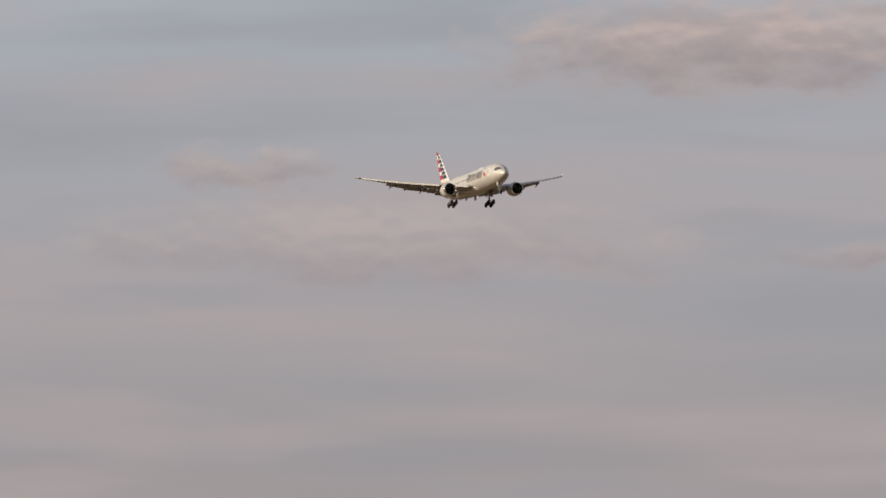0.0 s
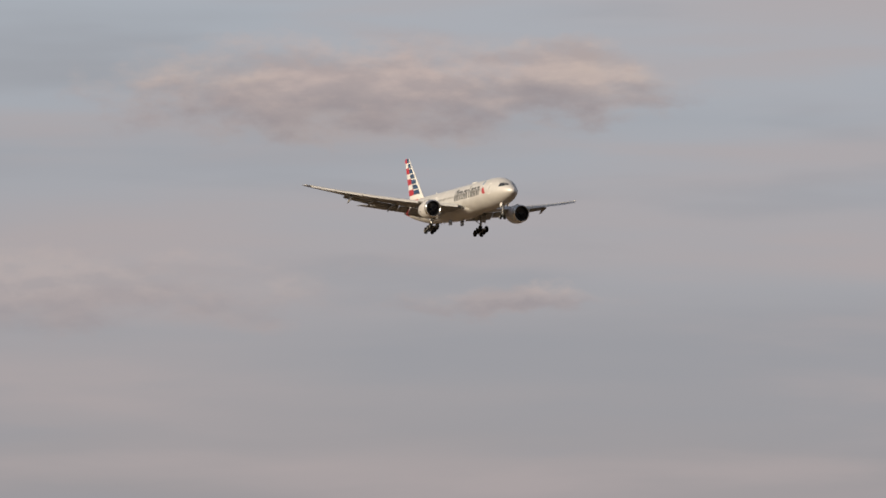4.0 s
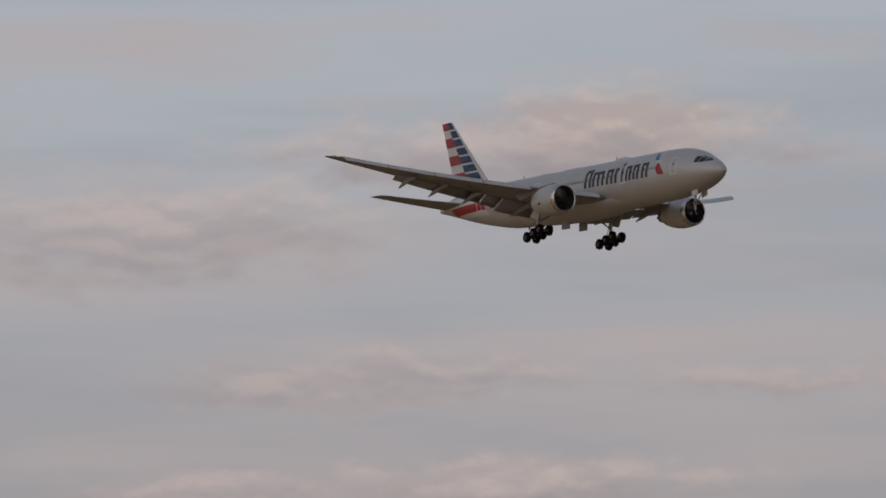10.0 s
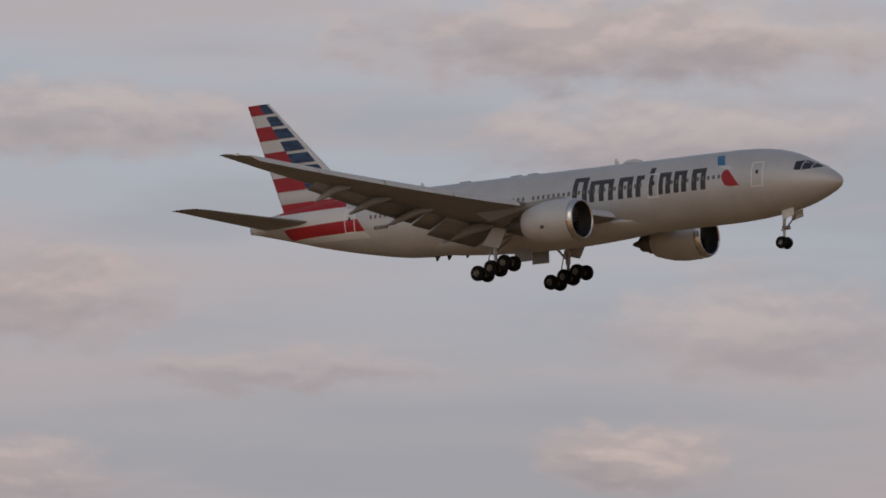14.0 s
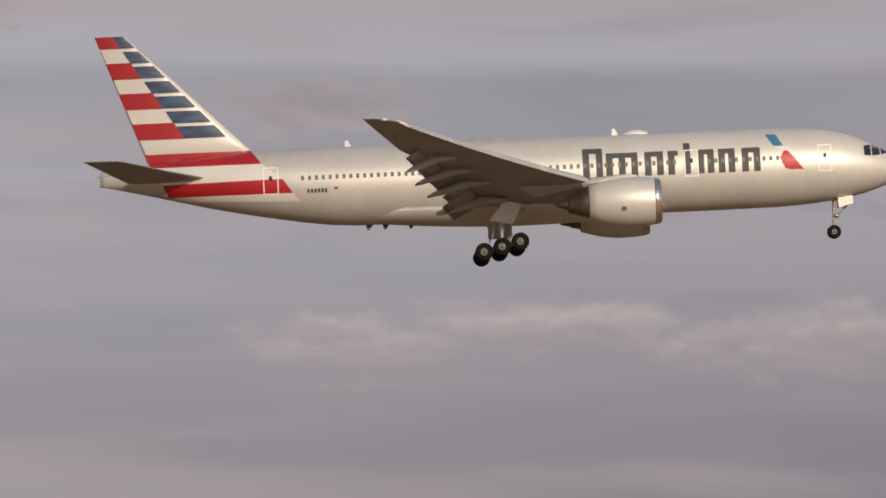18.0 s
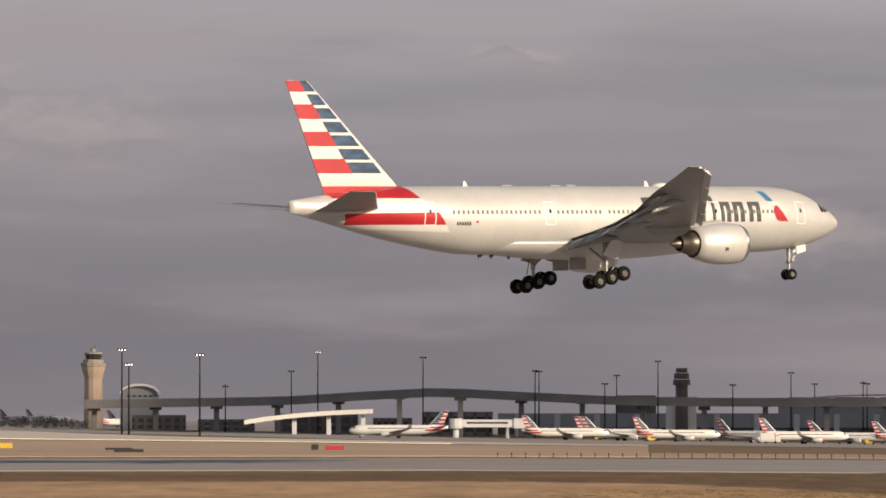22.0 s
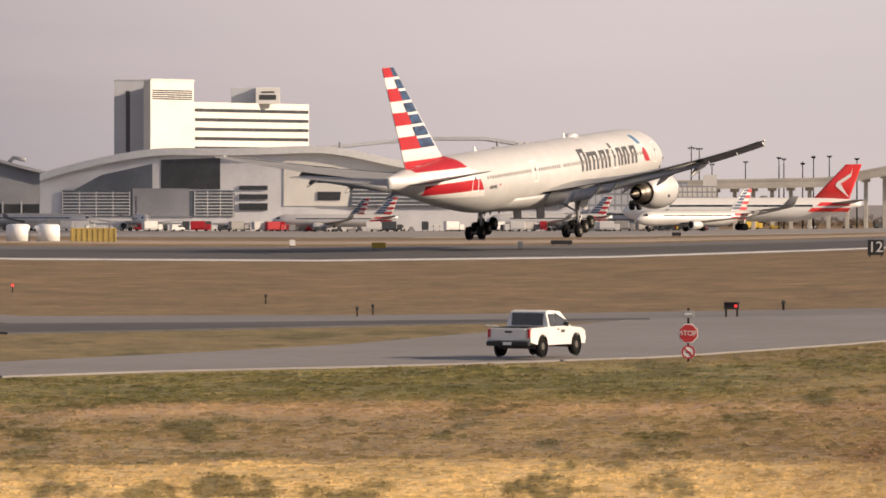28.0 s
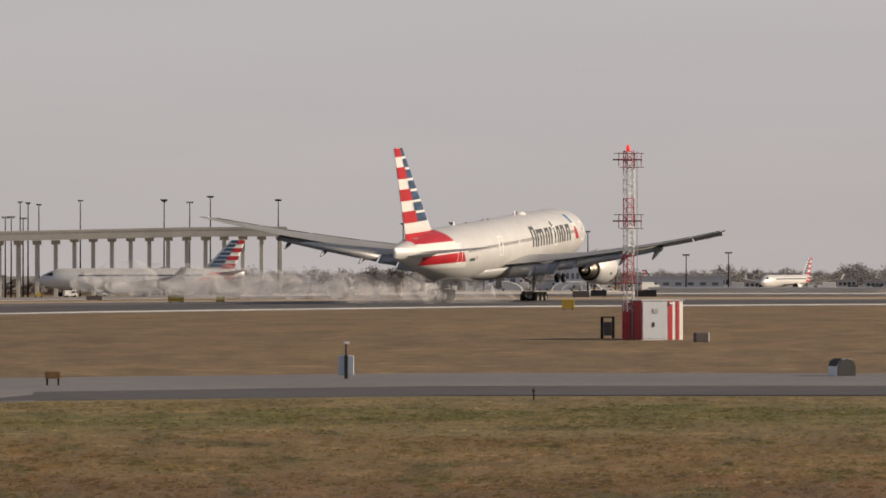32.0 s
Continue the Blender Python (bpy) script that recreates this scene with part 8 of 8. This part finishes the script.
part("rear_window", spin(boxes((-0.02, -0.66, -0.24, 0.02, 0.66, 0.24)), pose(-0.895, 0, 1.42, 0, 8, 0)), GLASS, truck, "dark rear window")
part("windscreen", spin(boxes((-0.48, -0.7, -0.01, 0.48, 0.7, 0.012)), pose(0.925, 0, 1.415, 0, 39.5, 0)), GLASS, truck, "dark windscreen")
for s in (-1, 1):
    for x0, x1, top0, top1 in ((-0.74, -0.22, 1.62, 1.66), (-0.14, 0.92, 1.66, 1.38)):
        bm = bmesh.new()
        q = [(x0, 1.14), (x1, 1.14), (x1 - 0.02, top1 - 0.04), (x0 + 0.03, top0)]
        loft(bm, [[(x, s * (0.915 - 0.265 * (z - 1.2) if z > 1.2 else 0.905) + k, z) for x, z in q] for k in (-0.012, 0.012)])
        part("side_window", bm, GLASS, truck)
    part("wheel_arch", spin(lathe([(-0.03, 0.46), (0.03, 0.46), (0.03, 0.40), (-0.03, 0.40)], 18, "y"), pose(1.72, s * 0.92, 0.40)), BLACK, truck)
    part("wheel_arch", spin(lathe([(-0.03, 0.46), (0.03, 0.46), (0.03, 0.40), (-0.03, 0.40)], 18, "y"), pose(-1.52, s * 0.92, 0.40)), BLACK, truck)
    part("mirror", boxes((0.72, s * 0.92 - 0.1, 1.12, 0.86, s * 0.92 + 0.1, 1.3), bevel=0.03), BLACK, truck)
    part("tail_lamp", boxes((-2.68, s * 0.84 - 0.06, 0.74, -2.58, s * 0.84 + 0.06, 1.08), bevel=0.02), SIGNRED, truck, "red tail lamp")
    part("door_mark", boxes((0.25, s * 0.925 - 0.006, 0.88, 0.62, s * 0.925 + 0.006, 1.0)), CHARCOAL, truck, "small plain door mark")
    part("door_handle", boxes((-0.12, s * 0.93 - 0.015, 1.0, 0.06, s * 0.93 + 0.015, 1.04)), BLACK, truck)
    part("head_lamp", boxes((2.5, s * 0.7 - 0.16, 0.78, 2.66, s * 0.7 + 0.16, 0.95), bevel=0.03), SIGNWHITE, truck)
part("tailgate", boxes((-2.69, -0.72, 0.62, -2.62, 0.72, 1.1), bevel=0.02), WHITE, truck, "white tailgate")
part("tailgate_grip", boxes((-2.71, -0.16, 0.93, -2.68, 0.16, 1.0)), BLACK, truck)
part("rear_bumper", boxes((-2.82, -0.9, 0.42, -2.6, 0.9, 0.6), bevel=0.03), BLACK, truck, "black rear bumper")
part("plate_bar", boxes((-2.84, -0.18, 0.46, -2.815, 0.18, 0.58)), SIGNWHITE, truck)
part("front_bumper", boxes((2.55, -0.88, 0.4, 2.74, 0.88, 0.6), bevel=0.04), BLACK, truck)
part("tailgate_ladder", tubes(((-3.0, 0.6, 1.22), (-2.3, 0.6, 1.16), 0.03), ((-3.0, 0.8, 1.22), (-2.3, 0.8, 1.16), 0.03)), STEEL, truck, "rack rails over the load bed")
for x in (1.72, -1.52):
    for s in (-1, 1):
        wh = wheel(truck, x, s * 0.82, 0.385, 0.385, 0.25)

# ---- tyre smoke at touchdown ----
def smoke_material():
    m = bpy.data.materials.new("tyre_smoke")
    m.use_nodes = True
    t = Nodes(m.node_tree)
    p = m.node_tree.nodes["Principled BSDF"]
    p.inputs["Base Color"].default_value = (0.95, 0.92, 0.90, 1)
    p.inputs["Roughness"].default_value = 1.0
    where = t.add("ShaderNodeTexCoord").outputs["Object"]
    soft, clear, both = t.add("ShaderNodeBsdfTranslucent"), t.add("ShaderNodeBsdfTransparent"), t.add("ShaderNodeMixShader")
    soft.inputs[0].default_value = (0.95, 0.92, 0.90, 1)
    half = t.add("ShaderNodeMixShader")
    half.inputs[0].default_value = 0.5
    t.links.new(p.outputs[0], half.inputs[1])
    t.links.new(soft.outputs[0], half.inputs[2])
    t.put(both.inputs[0], t.math("MULTIPLY", t.ramp(t.noise(where, 0.45, 3.0, 0.5), 0.25, 0.75), 0.24))
    t.links.new(clear.outputs[0], both.inputs[1])
    t.links.new(half.outputs[0], both.inputs[2])
    t.links.new(both.outputs[0], m.node_tree.nodes["Material Output"].inputs[0])
    return m


SMOKE = smoke_material()


def smoke_puff(name, seed, size):
    rng = random.Random(seed)
    bm = bmesh.new()
    bmesh.ops.create_icosphere(bm, subdivisions=4, radius=1.0)
    off = Vector((rng.uniform(0, 50), rng.uniform(0, 50), 0))
    for v in bm.verts:
        q = 1 + 0.28 * noise.fractal(v.co * 1.1 + off, 1.0, 2.0, 2)
        v.co = Vector((v.co.x * 3.2 * q, v.co.y * 1.1 * q, 0.95 + v.co.z * 0.95 * q)) * size
    return solid(name, bm, SMOKE, "thin pale puff of tyre smoke", "smoke", group="tyre smoke", smooth=True)


puffs = [smoke_puff("smoke_puff", 60 + k, 0.9 + 0.3 * (k % 4)) for k in range(26)]

# ---- rank grass standing in the foreground ----
rng = random.Random(5)
verts, faces = [], []
ROAD_NEAR = ((52.0, 232), (53.8, 200), (57.2, 210), (60.6, 223), (62.3, 240), (64.4, 261), (65.5, 266), (69.5, 273), (80, 274))
LEFT_NEAR = ((30, 500), (37.8, 442), (40.7, 382), (44.5, 332), (47.2, 320), (49.9, 313), (51.2, 311), (52.4, 258))
for k in range(130000):
    az = rng.uniform(32, 76)
    d = 118 + 270 * rng.random() ** 1.25
    edge = LEFT_NEAR if az < 52.2 else ROAD_NEAR
    if d > float(np.interp(az, [q[0] for q in edge], [q[1] for q in edge])) - 1.5:
        continue
    a = radians(az)
    x, y, z = math.sin(a) * d, math.cos(a) * d, gz(az, d)
    h, w2, turn = rng.uniform(0.02, 0.10), rng.uniform(0.04, 0.22), radians(rng.uniform(-32, -4))
    ux, uy = math.cos(turn) * w2, math.sin(turn) * w2
    i = len(verts)
    verts += [(x - ux, y - uy, z - 0.02), (x + ux, y + uy, z - 0.02)]
    tops = [rng.uniform(0.2, 1.0) for _ in range(4)]
    for e, q in zip((0.85, 0.3, -0.2, -0.8), tops):
        verts.append((x + ux * e, y + uy * e, z + h * q))
    faces.append((i, i + 1, i + 2, i + 3, i + 4, i + 5))
me = bpy.data.meshes.new("grass_tufts")
me.from_pydata(verts, [], faces)
me.materials.append(TUFT)
tagged(new("grass_tufts", me), "tufts of dry standing grass in the foreground", "grass", kind="stuff")
verts, faces = [], []
while len(faces) < 24000:
    az = rng.uniform(32, 76)
    d = 140 + 250 * rng.random() ** 1.2
    edge = LEFT_NEAR if az < 52.2 else ROAD_NEAR
    a = radians(az)
    x, y, z = math.sin(a) * d, math.cos(a) * d, gz(az, d)
    if d > float(np.interp(az, [q[0] for q in edge], [q[1] for q in edge])) - 2 or noise.noise(Vector((x, y, 0)) * 0.07) < rng.uniform(-0.3, 0.25):
        continue
    h, w2, turn = rng.uniform(0.03, 0.13), rng.uniform(0.08, 0.42), radians(rng.uniform(-32, -4))
    ux, uy = math.cos(turn) * w2, math.sin(turn) * w2
    i = len(verts)
    verts += [(x - ux, y - uy, z - 0.02), (x + ux, y + uy, z - 0.02)]
    for n in range(9):
        e = 0.96 - 0.24 * n
        verts.append((x + ux * e, y + uy * e, z + h * (1 - e * e * 0.8) * rng.uniform(0.45, 1.0)))
    faces.append(tuple(range(i, i + 11)))
me = bpy.data.meshes.new("grass_clumps")
me.from_pydata(verts, [], faces)
me.materials.append(CLUMP)
tagged(new("grass_clumps", me), "clumps of rank olive grass in the foreground", "grass", kind="stuff")



# ---- what moves ----


def motions():
    walk(liner, [
        (0.0, pose(-1487.76, 481.37, 121.96, 1.82, -2.35, -0.64)),
        (0.5, pose(-1438.99, 475.83, 119.18, 1.33, -2.13, -0.65)),
        (1.0, pose(-1390.44, 470.41, 116.41, 0.84, -1.91, -0.67)),
        (1.5, pose(-1341.46, 464.85, 113.59, 0.35, -1.73, -0.70)),
        (2.0, pose(-1291.39, 458.88, 110.66, -0.12, -1.59, -0.73)),
        (2.5, pose(-1238.71, 451.80, 107.48, -0.59, -1.50, -0.73)),
        (3.0, pose(-1183.94, 443.73, 104.09, -1.03, -1.40, -0.69)),
        (3.5, pose(-1129.56, 435.57, 100.66, -1.37, -1.34, -0.62)),
        (4.0, pose(-1078.07, 428.25, 97.38, -1.51, -1.31, -0.51)),
        (4.5, pose(-1028.58, 421.49, 94.17, -1.43, -1.33, -0.37)),
        (5.0, pose(-979.29, 414.75, 90.91, -1.26, -1.38, -0.18)),
        (5.5, pose(-931.37, 408.56, 87.75, -1.01, -1.41, 0.03)),
        (6.0, pose(-886.00, 403.44, 84.81, -0.76, -1.41, 0.21)),
        (6.5, pose(-844.31, 399.89, 82.24, -0.54, -1.36, 0.32)),
        (7.0, pose(-804.97, 397.49, 79.90, -0.32, -1.21, 0.34)),
        (7.5, pose(-765.83, 395.42, 77.59, -0.18, -1.02, 0.34)),
        (8.0, pose(-726.93, 393.69, 75.33, -0.21, -0.96, 0.34)),
        (8.5, pose(-688.91, 392.56, 73.13, -0.53, -1.09, 0.28)),
        (9.0, pose(-652.00, 392.09, 71.01, -1.08, -1.35, 0.18)),
        (9.5, pose(-615.57, 392.09, 68.95, -1.68, -1.63, 0.06)),
        (10.0, pose(-579.01, 392.29, 66.91, -2.10, -1.86, -0.03)),
        (10.5, pose(-542.37, 392.84, 64.90, -2.25, -2.06, -0.04)),
        (11.0, pose(-505.90, 393.80, 62.95, -2.13, -2.28, 0.02)),
        (11.5, pose(-469.28, 394.83, 60.97, -1.87, -2.53, 0.10)),
        (12.0, pose(-432.16, 395.62, 58.93, -1.55, -2.73, 0.16)),
        (12.5, pose(-394.35, 396.12, 56.81, -1.21, -2.79, 0.13)),
        (13.0, pose(-356.20, 396.56, 54.67, -0.89, -2.69, 0.03)),
        (13.5, pose(-318.13, 397.21, 52.54, -0.58, -2.46, -0.10)),
        (14.0, pose(-280.58, 398.32, 50.46, -0.31, -2.23, -0.18)),
        (14.5, pose(-243.55, 399.78, 48.45, -0.08, -2.14, -0.26)),
        (15.0, pose(-206.75, 401.48, 46.47, 0.11, -2.24, -0.38)),
        (15.5, pose(-170.20, 403.51, 44.54, 0.26, -2.47, -0.52)),
        (16.0, pose(-133.94, 405.99, 42.66, 0.40, -2.74, -0.65)),
        (16.5, pose(-97.97, 409.01, 40.83, 0.52, -2.99, -0.77)),
        (17.0, pose(-62.35, 412.69, 39.06, 0.62, -3.10, -0.87)),
        (17.5, pose(-27.70, 424.84, 37.94, 0.83, -2.85, -0.43)),
        (18.0, pose(6.80, 436.99, 36.84, 1.05, -2.47, 0.29)),
        (18.5, pose(42.11, 437.29, 34.90, 1.18, -2.55, 0.84)),
        (19.0, pose(77.45, 437.12, 32.90, 1.19, -2.64, 1.31)),
        (19.5, pose(112.55, 440.40, 31.12, 0.86, -2.39, 1.64)),
        (20.0, pose(147.18, 443.11, 29.36, 0.26, -2.07, 2.63)),
        (20.5, pose(181.53, 445.14, 27.58, -0.31, -1.72, 3.81)),
        (21.0, pose(214.05, 444.98, 25.77, -0.85, -1.49, 4.74)),
        (21.5, pose(244.42, 440.90, 24.14, -1.21, -1.36, 5.22)),
        (22.0, pose(273.22, 433.84, 22.43, -1.16, -1.32, 5.49)),
        (22.5, pose(300.61, 425.28, 20.60, -0.44, -1.22, 5.77)),
        (23.0, pose(326.20, 416.25, 18.74, 0.66, -1.14, 5.98)),
        (23.5, pose(349.59, 406.87, 16.86, 1.62, -1.19, 6.06)),
        (24.0, pose(371.56, 396.09, 14.92, 2.06, -1.45, 6.01)),
        (24.5, pose(392.12, 384.07, 12.92, 1.78, -1.86, 5.92)),
        (25.0, pose(411.31, 371.42, 11.03, 1.20, -2.34, 5.86)),
        (25.5, pose(429.53, 358.21, 9.40, 0.70, -2.87, 5.94)),
        (26.0, pose(445.28, 345.43, 8.15, 0.21, -3.46, 6.00)),
        (26.5, pose(458.70, 332.71, 7.25, -0.27, -4.05, 6.02)),
        (27.0, pose(470.35, 319.83, 6.69, -0.73, -4.51, 5.96)),
        (27.5, pose(480.79, 306.58, 6.41, -1.12, -4.68, 5.76)),
        (28.0, pose(490.25, 292.76, 6.24, -1.34, -4.14, 5.25)),
        (28.5, pose(495.95, 278.02, 6.61, -1.37, -3.94, 4.87)),
        (29.0, pose(499.28, 262.61, 6.99, -1.12, -3.80, 4.55)),
        (29.5, pose(504.99, 248.85, 7.21, -0.61, -3.70, 4.05)),
        (30.0, pose(514.83, 237.86, 7.16, -0.16, -3.69, 3.33)),
        (30.5, pose(527.47, 229.11, 6.97, 0.16, -3.80, 2.75)),
        (31.0, pose(542.75, 221.92, 6.64, 0.46, -3.95, 2.28)),
        (31.5, pose(564.02, 217.10, 6.34, 0.95, -3.90, 1.72)),
        (32.0, pose(588.73, 213.95, 6.23, 1.54, -3.60, 1.06)),
    ])
    # each gear truck hangs nose up and comes level as it takes the weight
    for bogie, gx, gy in jet_trucks:
        walk(bogie, [(0.0, pose(gx, gy, -5.45, 0, TRUCK_TILT, 0)), (30.8, pose(gx, gy, -5.45, 0, TRUCK_TILT, 0)), (31.1, pose(gx, gy, -5.45, 0, -7, 0)), (31.5, pose(gx, gy, -5.45, 0, 3.5, 0)), (32.0, pose(gx, gy, -5.45, 0, 3.6, 0))])
    walk(truck, [
        (0.0, pose(170.74, 110.49, -1.60, 0, 0, 8.9)),
        (24.0, pose(170.74, 110.49, -1.60, 0, 0, 8.9)),
        (26.0, pose(179.75, 111.58, -1.60, 0, 0, 7.8)),
        (27.0, pose(184.30, 112.02, -1.60, 0, 0, 7.3)),
        (28.0, pose(188.87, 112.37, -1.60, 0, 0, 6.8)),
        (29.0, pose(193.46, 112.65, -1.60, 0, 0, 6.2)),
        (30.0, pose(198.07, 112.86, -1.60, 0, 0, 5.7)),
        (31.0, pose(202.71, 112.99, -1.60, 0, 0, 5.1)),
        (32.0, pose(207.36, 113.04, -1.60, 0, 0, 4.6)),
    ])
    # smoke lies low on the runway, then rises behind each main gear as it touches
    for k, puff in enumerate(puffs):
        start = 30.6 + 0.054 * k
        u = (start - 30.5) / 1.5
        side = 1 if k % 2 else -1
        x, y = 529 + (571 - 529) * u, 230 + (208 - 230) * u
        px, py = x - 3.0 - 1.5 * (k % 3), y + side * 5.5
        walk(puff, [(0.0, pose(px, py, -9.0)), (start - 0.1, pose(px, py, -9.0)), (start + 0.15, pose(px, py, -0.7, 0, 0, 10 * k)),
                    (32.0, pose(px - 3.0 * (32.0 - start), py + 1.0, -0.1 + 1.1 * (32.0 - start), 0, 0, 10 * k + 25))])


motions()
